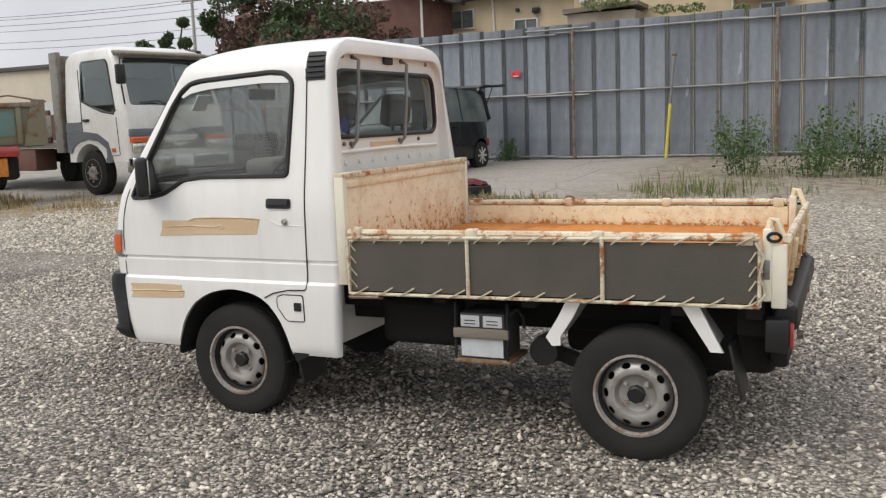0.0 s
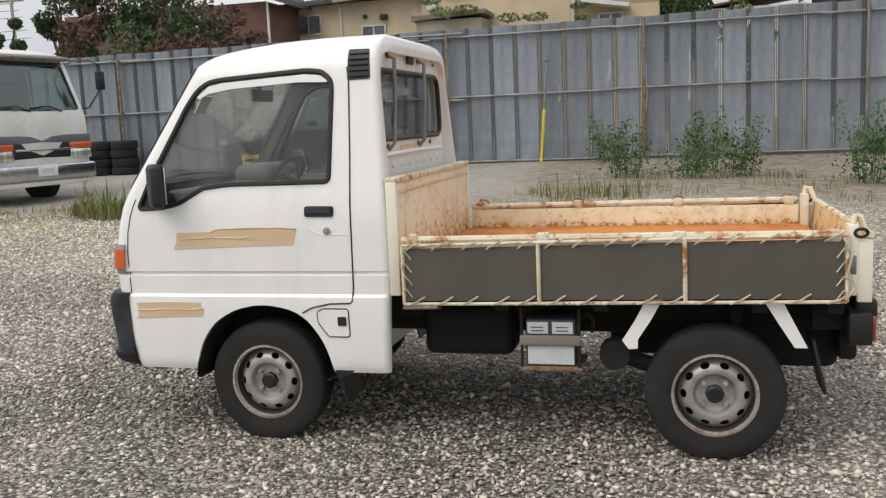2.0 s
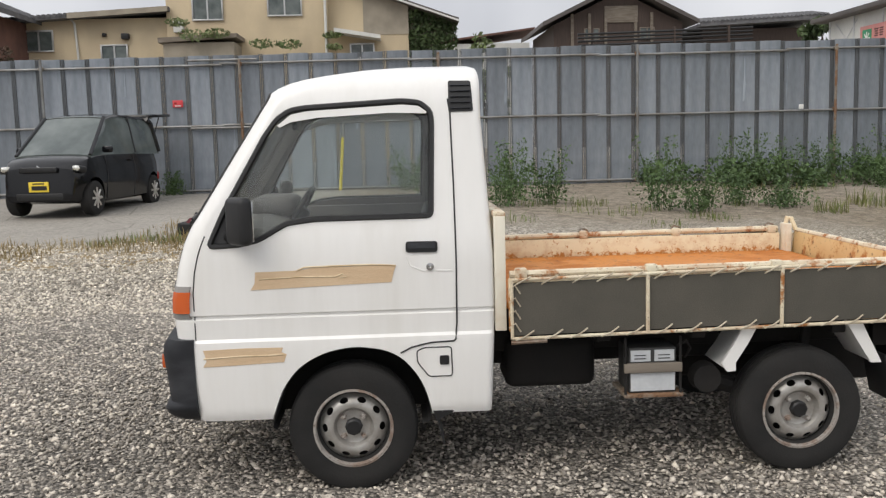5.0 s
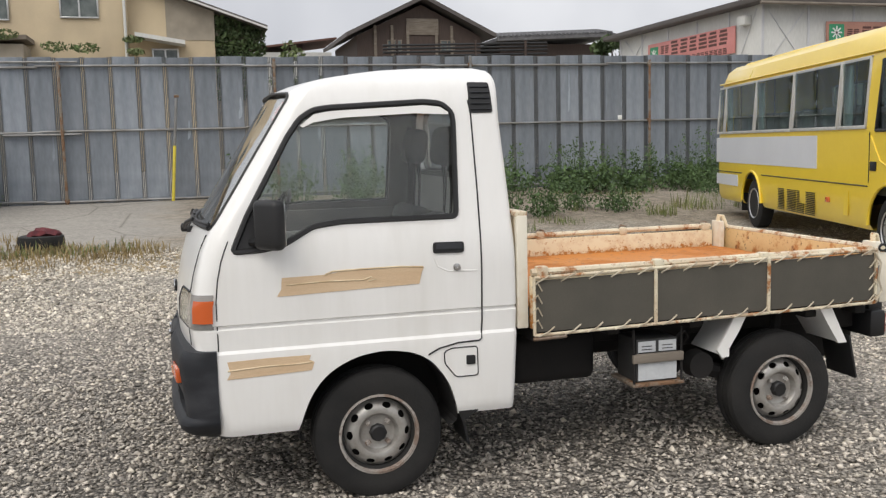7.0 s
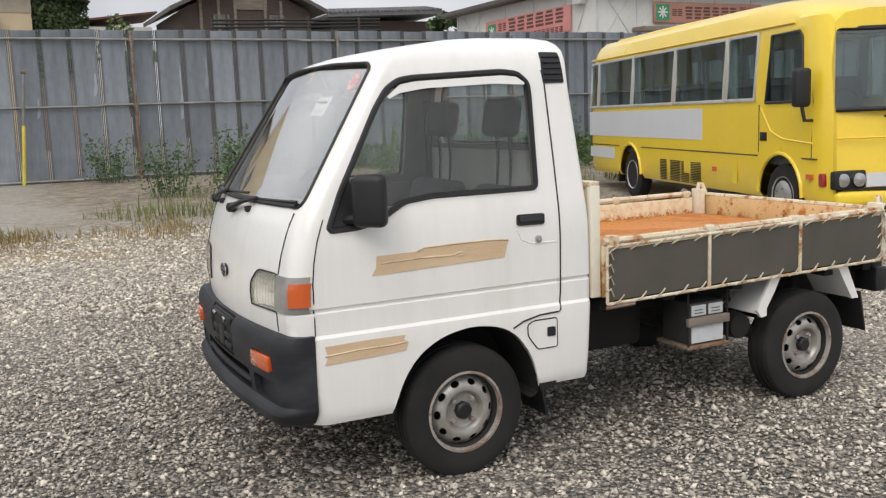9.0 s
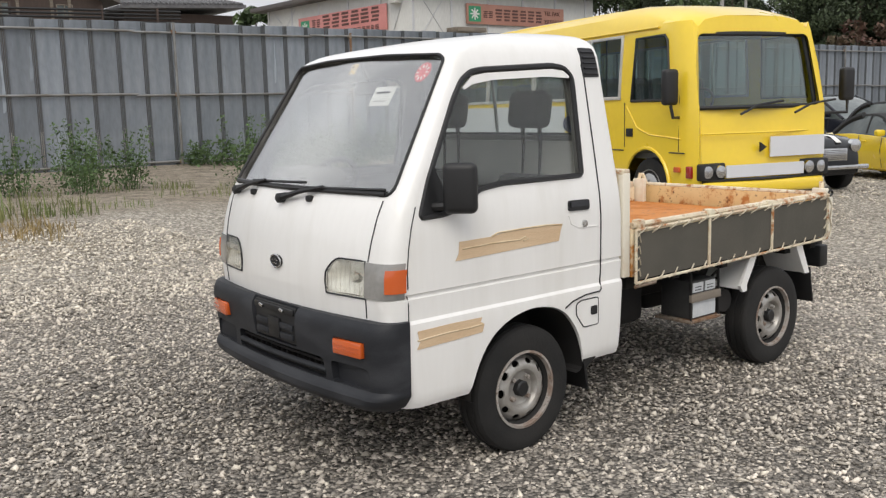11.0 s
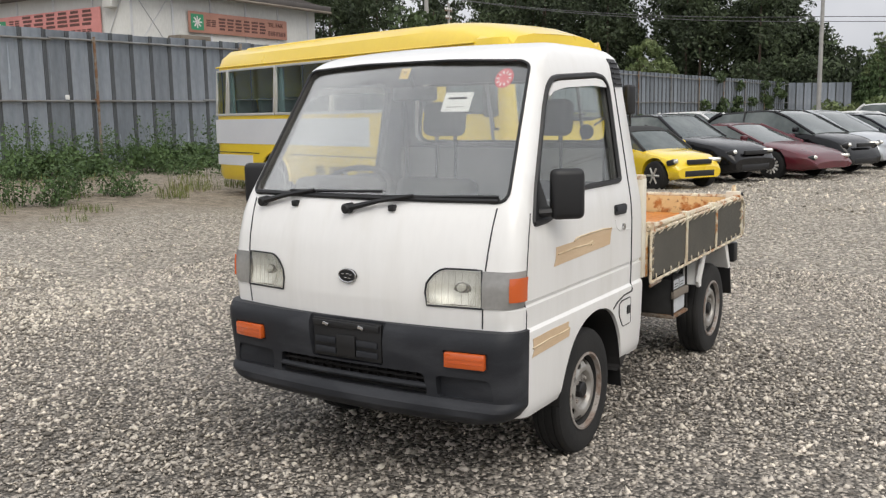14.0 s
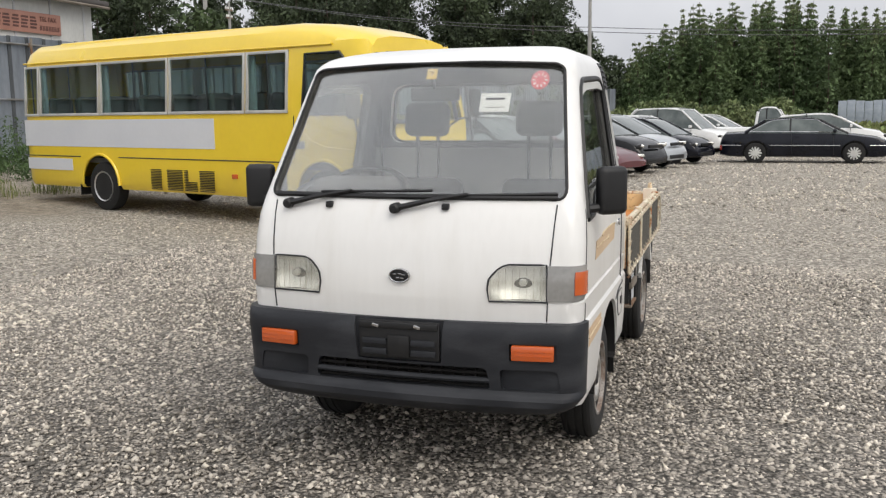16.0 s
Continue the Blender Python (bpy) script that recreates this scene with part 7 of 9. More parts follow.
    part("front_gap", tube([(L1 - 0.03, 0.14, 0.50), (L1 + 0.006, cy, 0.50), (L1 - 0.03, W - 0.14, 0.50)], 0.02, 5), BLACK_TRIM, bus)
    for s in (-1, 1):
        box_l = part("headlamp", moved(box((-0.05, -0.20, -0.095), (0.03, 0.20, 0.095), 0.02), pose(L1 - 0.035, cy + s * 0.73, 0.605, 0, 0, s * -10)), BLACK_TRIM, bus, "twin round headlamps in black surround")
        for d in (-0.09, 0.09):
            part("lamp_glass", moved(lathe([(0.0, 0.075), (0.03, 0.07), (0.04, 0.001)], 16, "x"), pose(L1 - 0.012, cy + s * (0.73 + d), 0.605)), CHROME, box_l)
        part("corner_lamp", moved(box((-0.06, -0.05, -0.07), (0.02, 0.05, 0.07), 0.015), pose(L1 - 0.12, cy + s * 0.935, 0.605)), RED_LENS, box_l)
        part("fog_lamp", moved(box((-0.02, -0.10, -0.04), (0.02, 0.10, 0.04), 0.015), pose(L1 - 0.005, cy + s * 0.70, 0.42)), LENS, bus)
        far = 1.14 if s < 0 else 1.46
        part("mirror_arm", tube([(5.15, cy + s * 0.98, 1.22), (5.22, cy + s * (far - 0.02), 1.22), (5.20, cy + s * far, 1.36)], 0.02, 6), BLACK_TRIM, bus)
        part("door_mirror", moved(box((-0.06, -0.09, -0.20), (0.06, 0.09, 0.20), 0.04, seg=3), pose(5.18, cy + s * far, 1.56)), BLACK_TRIM, bus, "tall black mirror")
    for y in (0.62, 1.40):
        part("wiper", tube([(front(cy, 1.30) + 0.03, y, 1.24), (front(cy, 1.32) + 0.025, y + 0.25, 1.34), (front(cy, 1.36) + 0.02, y + 0.62, 1.38)], 0.014, 6), BLACK_TRIM, bus)
    part("front_bumper", box((L1 - 0.10, 0.12, 0.33), (L1 + 0.02, W - 0.12, 0.49), 0.05, seg=3), YELLOW, bus)
    # inside
    for k in range(7):
        x = -1.35 + 0.76 * k
        for y in (0.34, 0.80, 1.30, 1.72):
            seat = part("passenger_seat", box((x, y - 0.20, 0.95), (x + 0.42, y + 0.20, 1.15), 0.05), BUS_SEAT, bus, "teal cloth seat")
            part("seat_back", moved(box((-0.06, -0.20, 0.0), (0.06, 0.20, 0.62), 0.06, seg=3), pose(x, y, 1.12, 0, -10, 0)), BUS_SEAT, seat)
    part("driver_seat", box((4.3, 0.30, 0.85), (4.7, 0.80, 1.02), 0.05), BUS_SEAT, bus)
    part("driver_seat_back", moved(box((-0.06, -0.24, 0.0), (0.06, 0.24, 0.70), 0.06, seg=3), pose(4.3, 0.55, 1.0, 0, -8, 0)), BUS_SEAT, bus)
    part("bus_dashboard", box((4.75, 0.15, 0.9), (5.1, W - 0.15, 1.28), 0.06), INNER, bus)
    part("steering_wheel", tube([(4.78 + 0.10 * math.cos(a), 0.55 + 0.22 * math.sin(a), 1.36 + 0.18 * math.cos(a)) for a in (2 * math.pi * k / 20 for k in range(22))], 0.016, 6), BLACK_TRIM, bus)
    for x, y in ((-1.52, 0.10), (1.66, W - 0.10), (3.21, 0.12), (0.07, W - 0.10), (0.07, 0.12), (3.2, W - 0.1)):
        part("curtain", moved(box((-0.10, -0.02, 0.0), (0.10, 0.02, 0.72), 0.015), pose(x, y, 1.46)), CURTAIN, bus, "bunched pale blue curtain")
    for x in (0.0, FW):
        for y, s in ((0.145, -1), (W - 0.145, 1)):
            w = part("wheel", moved(lathe([(-0.10, 0.23), (-0.105, 0.32), (-0.085, 0.365), (0, 0.373), (0.085, 0.365), (0.105, 0.32), (0.10, 0.23)], 28), pose(x, y, 0.372)), TYRE, bus)
            dish = ([(s * 0.085, 0.235), (s * 0.112, 0.228), (s * 0.10, 0.21), (s * 0.02, 0.19), (s * -0.02, 0.12), (s * 0.02, 0.09), (s * 0.03, 0.001)] if x == 0 else [(s * 0.085, 0.235), (s * 0.112, 0.228), (s * 0.09, 0.21), (s * 0.115, 0.14), (s * 0.13, 0.09), (s * 0.13, 0.001)])
            part("rim", moved(lathe(dish, 28), pose(x, y, 0.372)), ALU, w, "silver steel rim")
            for k in range(5):
                a = 2 * math.pi * k / 5
                part("wheel_nut", moved(lathe([(s * 0.02, 0.014), (s * 0.05, 0.012), (s * 0.052, 0.001)], 6), pose(x + 0.10 * math.cos(a), y + (s * 0.09 if x else 0.0), 0.372 + 0.10 * math.sin(a))), PIPE, w)
    part("arch_flap", box((-0.58, 0.03, 0.22), (-0.565, 0.34, 0.50)), BLACK_TRIM, bus)
    return bus


build_bus()


def build_lorry():
    """White cab-over lorry with a grey cab skirt and an old flat bed."""
    z0 = 0.22
    t = thing("flatbed_lorry", pose(-10.05, 9.7, z0, 0, 0, -13), "white flatbed lorry with grey lower cab and weathered bed", "truck")
    W = 2.16
    h = W / 2

    def ring(z):
        f = lerp(z, [0.80, 1.30, 1.55, 1.62, 2.46, 2.62, 2.70], [1.26, 1.28, 1.25, 1.22, 0.92, 0.80, 0.55])
        w = lerp(z, [0.6, 1.6, 2.5, 2.64, 2.70], [h, h, h * 0.93, h * 0.88, h * 0.72])
        r = 0.12
        half = [(f - 0.05 * (y / w) ** 2, y) for y in (0, 0.3 * w, 0.6 * w, w - r)]
        half += [(half[3][0] - r * (1 - math.cos(a)), w - r + r * math.sin(a)) for a in (math.pi / 2 * k / 4 for k in range(1, 5))]
        b = lerp(z, [0.6, 2.5, 2.70], [-0.72, -0.72, -0.5])
        half += [(0.2, w), (-0.4, w), (b, w * 0.98)]
        return [(x, y, z) for x, y in half] + [(b, 0, z)] + [(x, -y, z) for x, y in reversed(half[1:])]
    shell = loft([ring(z) for z in (0.62, 0.80, 1.0, 1.30, 1.50, 1.60, 1.80, 2.1, 2.40, 2.52, 2.62, 2.67, 2.70)])
    cav = loft([[(0.2 + (x - 0.2) * 0.93, y * 0.93, z) for x, y, z in ring(q)] for q in (1.0, 1.5, 1.7, 2.2, 2.50, 2.58)])
    side = [(-0.16, 1.74), (0.10, 1.64), (0.50, 1.53), (0.86, 1.48), (0.92, 1.53), (0.68, 2.38), (0.62, 2.44), (-0.12, 2.44), (-0.16, 2.40)]
    arches = []
    for y in (-h + 0.05, h - 0.05):
        c = bmesh.new()
        bmesh.ops.create_cone(c, cap_ends=True, segments=24, radius1=0.54, radius2=0.54, depth=0.7, matrix=pose(0, y, 0.42, 90, 0, 0))
        arches.append(c)
    body = carve(shell, [cav, prism(side, "y", -2, 2), prism(rounded([(-0.94, 1.62), (0.94, 1.62), (0.86, 2.44), (-0.86, 2.44)], 0.07, 4), "x", 0.3, 3)] + arches)
    part("cab", body, TRUCK_WHITE, t, "aged white cab", angle=30)
    for s in (-1, 1):
        g = part("door_window", prism(side, "y", s * h * 0.965 - 0.003, s * h * 0.965 + 0.003), BUS_GLASS, t)
        g.visible_shadow = False
        pts = [(x, s * lerp(z, [1.4, 2.5], [h, h * 0.935]), z) for x, z in side]
        part("window_seal", tube(pts + pts[:2], 0.022, 6), BLACK_TRIM, g)
        part("cab_skirt", prism([(-0.72, 0.80), (-0.60, 0.80), (-0.52, 0.90), (-0.30, 1.0), (0.0, 1.04), (0.30, 1.0), (0.56, 0.86), (0.56, 0.72), (0.5, 0.66), (0.56, 0.60), (0.75, 0.62), (0.62, 0.98), (0.3, 1.14), (-0.1, 1.18), (-0.72, 1.16)], "y", min(s * h, s * (h + 0.012)), max(s * h, s * (h + 0.012))), TRUCK_GREY, t, "slate grey lower cab panel")
        part("cab_skirt", box((-0.72, min(s * h, s * (h + 0.01)), 1.18), (-0.18, max(s * h, s * (h + 0.01)), 1.36)), TRUCK_GREY, t)
        part("door_gap", tube([(0.92, s * (h + 0.002), 1.42), (0.96, s * (h + 0.002), 0.75), (0.60, s * (h + 0.002), 0.72)], 0.008, 5), BLACK_TRIM, t)
        part("door_gap", tube([(-0.18, s * (h + 0.002), 2.3), (-0.18, s * (h + 0.002), 1.2)], 0.008, 5), BLACK_TRIM, t)
        part("door_handle", box((-0.12, min(s * h, s * (h + 0.03)), 1.36), (0.06, max(s * h, s * (h + 0.03)), 1.41), 0.008), BLACK_TRIM, t)
        part("side_marker", box((0.72, min(s * h, s * (h + 0.02)), 0.80), (0.84, max(s * h, s * (h + 0.02)), 0.87), 0.01), AMBER, t)
        lamp = part("headlamp", moved(box((-0.04, -0.24, -0.085), (0.04, 0.24, 0.085), 0.02), pose(1.235, s * 0.78, 0.86, 0, 0, -s * 5)), LENS, t, "rectangular headlamp with amber lens above")
        part("indicator", moved(box((-0.04, -0.26, -0.055), (0.045, 0.26, 0.055), 0.015), pose(1.235, s * 0.78, 1.01, 0, 0, -s * 5)), AMBER, lamp)
        part("mirror_arm", tube([(0.85, s * 0.98, 2.52), (1.30, s * 1.16, 2.50), (1.42, s * 1.24, 2.42), (1.42, s * 1.25, 2.0), (1.25, s * 1.10, 1.66), (1.12, s * 1.0, 1.64)], 0.014, 6), BLACK_TRIM, t)
        part("door_mirror", moved(box((-0.04, -0.09, -0.17), (0.04, 0.09, 0.17), 0.03), pose(1.42, s * 1.25, 2.14)), BLACK_TRIM, t, "black mirror on a bent arm")
        for wx in (0.0, -4.0):
            w = part("wheel", moved(lathe([(-0.12, 0.25), (-0.125, 0.36), (-0.10, 0.41), (0, 0.42), (0.10, 0.41), (0.125, 0.36), (0.12, 0.25)], 28), pose(wx, s * 0.93, 0.42)), TYRE, t)
            part("rim", moved(lathe([(s * 0.10, 0.27), (s * 0.125, 0.26), (s * 0.11, 0.235), (s * 0.05, 0.20), (s * 0.12, 0.13), (s * 0.16, 0.10), (s * 0.16, 0.001)], 24), pose(wx, s * 0.93, 0.42)), RIM_RUST, w, "rusty steel rim")
            for k in range(8):
                a = 2 * math.pi * k / 8
                part("wheel_nut", moved(lathe([(s * 0.10, 0.016), (s * 0.15, 0.014), (s * 0.152, 0.001)], 6), pose(wx + 0.155 * math.cos(a), s * 0.93, 0.42 + 0.155 * math.sin(a))), RIM_RUST, w)
    rows = [[(lerp(z, [1.62, 2.46], [1.19, 0.89]) - 0.05 * u * u, u * lerp(z, [1.62, 2.44], [0.95, 0.87]), z) for u in (i / 4 - 1 for i in range(9))] for z in (1.61, 1.9, 2.2, 2.45)]
    ws = part("windscreen", _thick(loft(rows, closed=False), 0.005), BUS_GLASS, t, "tinted windscreen")
    ws.visible_shadow = False
    pts = rows[0] + [r[-1] for r in rows[1:]] + rows[-1][::-1] + [r[0] for r in rows[-2::-1]]
    part("screen_seal", tube([(x + 0.012, y, z) for x, y, z in pts], 0.026, 6), BLACK_TRIM, ws)
    part("sun_visor", moved(box((-0.12, -0.98, -0.03), (0.16, 0.98, 0.03), 0.03), pose(0.88, 0, 2.555, 0, 12, 0)), TIMBER, t, "grey-brown sun visor")
    part("grille", box((1.20, -0.60, 0.80), (1.262, 0.60, 1.10), 0.02), BLACK_TRIM, t, "black front grille")
    part("front_band", box((1.18, -1.04, 1.06), (1.272, 1.04, 1.20), 0.02), TRUCK_GREY, t)
    part("grille_bar", box((1.25, -0.55, 0.93), (1.275, 0.55, 0.97), 0.008), CHROME, t)
    part("front_bumper", box((1.10, -1.06, 0.42), (1.34, 1.06, 0.70), 0.04, seg=3), CHROME, t, "dull chrome bumper with fog lamps")
    part("bumper_lip", box((1.12, -1.02, 0.33), (1.30, 1.02, 0.415), 0.02), TRUCK_WHITE, t)
    pl = part("number_plate", box((1.34, -0.20, 0.50), (1.352, 0.20, 0.70), 0.004), PAPER, t, "white plate")
    part("plate_bar", box((1.352, -0.13, 0.55), (1.355, 0.13, 0.63)), BUS_GREY, pl)
    part("dashboard", box((0.55, -0.95, 1.2), (1.05, 0.95, 1.58), 0.05), INNER, t)
    part("seat_row", box((-0.55, -0.9, 1.2), (-0.3, 0.9, 2.2), 0.06), SEAT, t)
    for y0, z, a in ((0.5, 1.60, 0.62), (-0.15, 1.60, 0.6)):
        part("wiper", tube([(1.24, y0, z), (1.21, y0 - 0.25, z + 0.10), (1.20, y0 - a, z + 0.06)], 0.014, 5), BLACK_TRIM, t)
    # bed
    part("chassis_rail", box((-6.2, -0.45, 0.60), (0.6, 0.45, 0.84), 0.02), CHASSIS, t)
    part("bed_front", box((-1.05, -1.08, 0.90), (-0.85, 1.08, 2.62), 0.03), BED_OLD, t, "weathered steel headboard")
    for y in (-1.06, 1.06):
        part("headboard_post", box((-1.09, y - 0.05, 0.8), (-0.82, y + 0.05, 2.68), 0.02), BED_OLD, t)
    part("bed_floor", box((-6.4, -1.08, 0.90), (-0.9, 1.08, 1.02), 0.02), BED_OLD, t)
    for s in (-1, 1):
        gate = part("side_gate", box((-6.4, min(s * 1.06, s * 1.12), 1.0), (-1.25, max(s * 1.06, s * 1.12), 1.62), 0.02), RED_BROWN, t, "rust-stained timber side gate")
        for k in range(5):
            x = -6.2 + 1.05 * k
            part("gate_panel", box((x, min(s * 1.12, s * 1.14), 1.10), (x + 0.85, max(s * 1.12, s * 1.14), 1.52), 0.01), BED_OLD, gate)
    part("tool_box", box((-3.2, -1.05, 0.45), (-2.0, -0.6, 0.88), 0.03), RED_BROWN, t)


build_lorry()


def build_dump_truck():
    """The tail of an old tipper: a framed board with a faded teal panel, lamps and a rusty beam on a dark chassis."""
    t = thing("tipper_truck", pose(-10.25, 7.6, 0.2, 0, 0, 46), "old tipper truck with faded teal tailboard and red lamp", "truck")
    part("tipper_floor", box((-2.1, 0.03, 0.98), (-0.02, 1.05, 1.08), 0.015), BED_OLD, t)
    board = part("tailboard", box((-2.1, 0.0, 1.02), (0.0, 0.05, 1.72), 0.012), OLD_GREEN, t, "olive green tailboard with worn paint")
    for x in (-2.05, -1.05, -0.42):
        part("board_rib", box((x, -0.05, 1.03), (x + 0.09, 0.0, 1.70), 0.012), OLD_GREEN, board)
    part("board_cap", box((-2.1, -0.06, 1.66), (0.0, 0.06, 1.74), 0.012), PIPE_RUST, board, "rusty top rail")
    for x in (-1.92, -0.94):
        part("board_panel", box((x, -0.012, 1.16), (x + 0.50, -0.001, 1.60), 0.006), OLD_TEAL, board, "faded teal inset panel")
    part("corner_post", prism([(-0.33, 1.0), (0.05, 1.0), (0.05, 1.78), (-0.16, 1.78)], "y", -0.055, 0.0), OLD_GREEN, t)
    part("side_wall", box((-0.06, 0.05, 1.02), (0.0, 1.05, 1.70), 0.012), OLD_GREEN, t)
    part("prop_rod", tube([(-1.2, -0.03, 1.78), (-0.5, -0.04, 1.86), (0.08, -0.03, 1.74)], 0.018, 6), PIPE_RUST, t)
    part("tail_lamp", box((-0.80, -0.06, 0.82), (-0.42, 0.05, 1.00), 0.02), RED_LENS, t, "red tail lamp box")
    part("rear_beam", box((-2.0, -0.02, 0.48), (-0.62, 0.16, 0.80), 0.02), RUST, t, "rusty orange rear beam")
    part("chassis", box((-2.0, 0.10, 0.42), (-0.5, 0.95, 0.98), 0.03), CHASSIS, t)
    w = part("wheel", moved(lathe([(-0.12, 0.20), (-0.125, 0.34), (-0.10, 0.39), (0, 0.40), (0.10, 0.39), (0.125, 0.34), (0.12, 0.20)], 24), pose(-1.32, 0.22, 0.40)), TYRE, t)
    part("rim", moved(lathe([(-0.10, 0.21), (-0.115, 0.19), (-0.04, 0.15), (-0.03, 0.002)], 20), pose(-1.32, 0.22, 0.40)), RIM_RUST, w)


build_dump_truck()


# ---- loose tyres and scrap ----
def build_tyre(m, label, r=0.29, w=0.17):
    prof = [(-w / 2, r * 0.58), (-w * 0.52, r * 0.80), (-w * 0.44, r * 0.96), (0, r), (w * 0.44, r * 0.96), (w * 0.52, r * 0.80), (w / 2, r * 0.58), (0, r * 0.62)]
    b = bmesh.new()
    rings = []
    for hh, rr in prof + [prof[0]]:
        rings.append([(rr * math.cos(2 * math.pi * k / 28), rr * math.sin(2 * math.pi * k / 28), hh) for k in range(28)])
    loft(rings, cap=False, bm=b)
    bmesh.ops.remove_doubles(b, verts=b.verts, dist=0.0005)
    return solid("tyre", b, TYRE, label, "tyre", m=m, group="loose tyres")


zt = gz(-2.55, 8.3)
build_tyre(pose(-2.55, 8.35, zt + 0.09), "worn black tyre lying on the ground with red rag on it")
rag = bmesh.new()
random.seed(4)
rings = []
for j, (rr, zz) in enumerate(((0.20, 0.0), (0.22, 0.03), (0.17, 0.07), (0.09, 0.095), (0.02, 0.10))):
    rings.append([((rr * random.uniform(0.7, 1.2)) * math.cos(2 * math.pi * k / 14), (0.75 * rr * random.uniform(0.7, 1.2)) * math.sin(2 * math.pi * k / 14), zz + random.uniform(-0.015, 0.02)) for k in range(14)])
loft(rings, bm=rag)
solid("red_rag", rag, mat("dark_red_cloth", (0.13, 0.02, 0.025), (0.07, 0.015, 0.02), 0.9, scale=14, fine=80, bump=0.5), "crumpled dark red rag lying on the tyre", "cloth", m=pose(-2.50, 8.33, zt + 0.165))
for sx, n in ((-11.15, 4), (-11.78, 4)):
    for k in range(n):
        build_tyre(pose(sx + 0.03 * (k % 2), 15.35, 0.40 + 0.11 + 0.205 * k, 2 * (k % 2), 0, 0), "black tyre in a stack against the fence", 0.32, 0.20)
scrap = thing("scrap_boards", pose(-13.3, 15.0, 0.40), "pile of pale scrap boards and tubes beside the tyres", "scrap")
for k in range(4):
    part("board", moved(box((-1.1, -0.10, -0.02), (1.1, 0.10, 0.02), 0.006), pose(0.1 * k, -0.12 * k, 0.62 + 0.05 * k, 4 * k, -3 + 2 * k, 3 * k)), TIMBER if k % 2 else RED_BROWN, scrap)
for x in (-0.7, 0.6):
    part("trestle_leg", tube([(x, -0.3, 0.0), (x, -0.05, 0.60)], 0.05, 6), OFF_WHITE, scrap)
    part("trestle_leg", tube([(x, 0.25, 0.0), (x, 0.0, 0.60)], 0.05, 6), OFF_WHITE, scrap)
part("white_panel", moved(box((-0.9, -0.02, 0.0), (0.9, 0.02, 0.50), 0.01), pose(0, -0.38, 0.03, -14, 0, 0)), OFF_WHITE, scrap)


# ---- buildings beyond the fence ----
def window_unit(parent, x0, x1, z0, z1, y, sill=True, panes=2, fm=ALU):
    w = part("window", box((x0, y - 0.06, z0), (x1, y + 0.02, z1)), DARK_GLASS, parent, "dark window in a pale metal frame")
    for lo, hi in (((x0 - 0.06, z0 - 0.06), (x1 + 0.06, z0 + 0.02)), ((x0 - 0.06, z1 - 0.02), (x1 + 0.06, z1 + 0.06)), ((x0 - 0.06, z0), (x0 + 0.02, z1)), ((x1 - 0.02, z0), (x1 + 0.06, z1))):
        part("window_frame", box((lo[0], y - 0.12, lo[1]), (hi[0], y - 0.05, hi[1]), 0.01), fm, w)
    for k in range(1, panes):
        x = x0 + (x1 - x0) * k / panes
        part("sash", box((x - 0.04, y - 0.10, z0), (x + 0.04, y - 0.055, z1)), fm, w)
    return w


def roof_slab(parent, a, b, depth, material, name="roof", thick=0.18):
    """A sloping roof seen from its end: from a to b in x, z, and drawn back in y."""
    (x0, z0), (x1, z1) = a, b
    return part(name, prism([(x0, z0), (x1, z1), (x1, z1 + thick), (x0, z0 + thick)], "y", depth[0], depth[1]), material, parent)


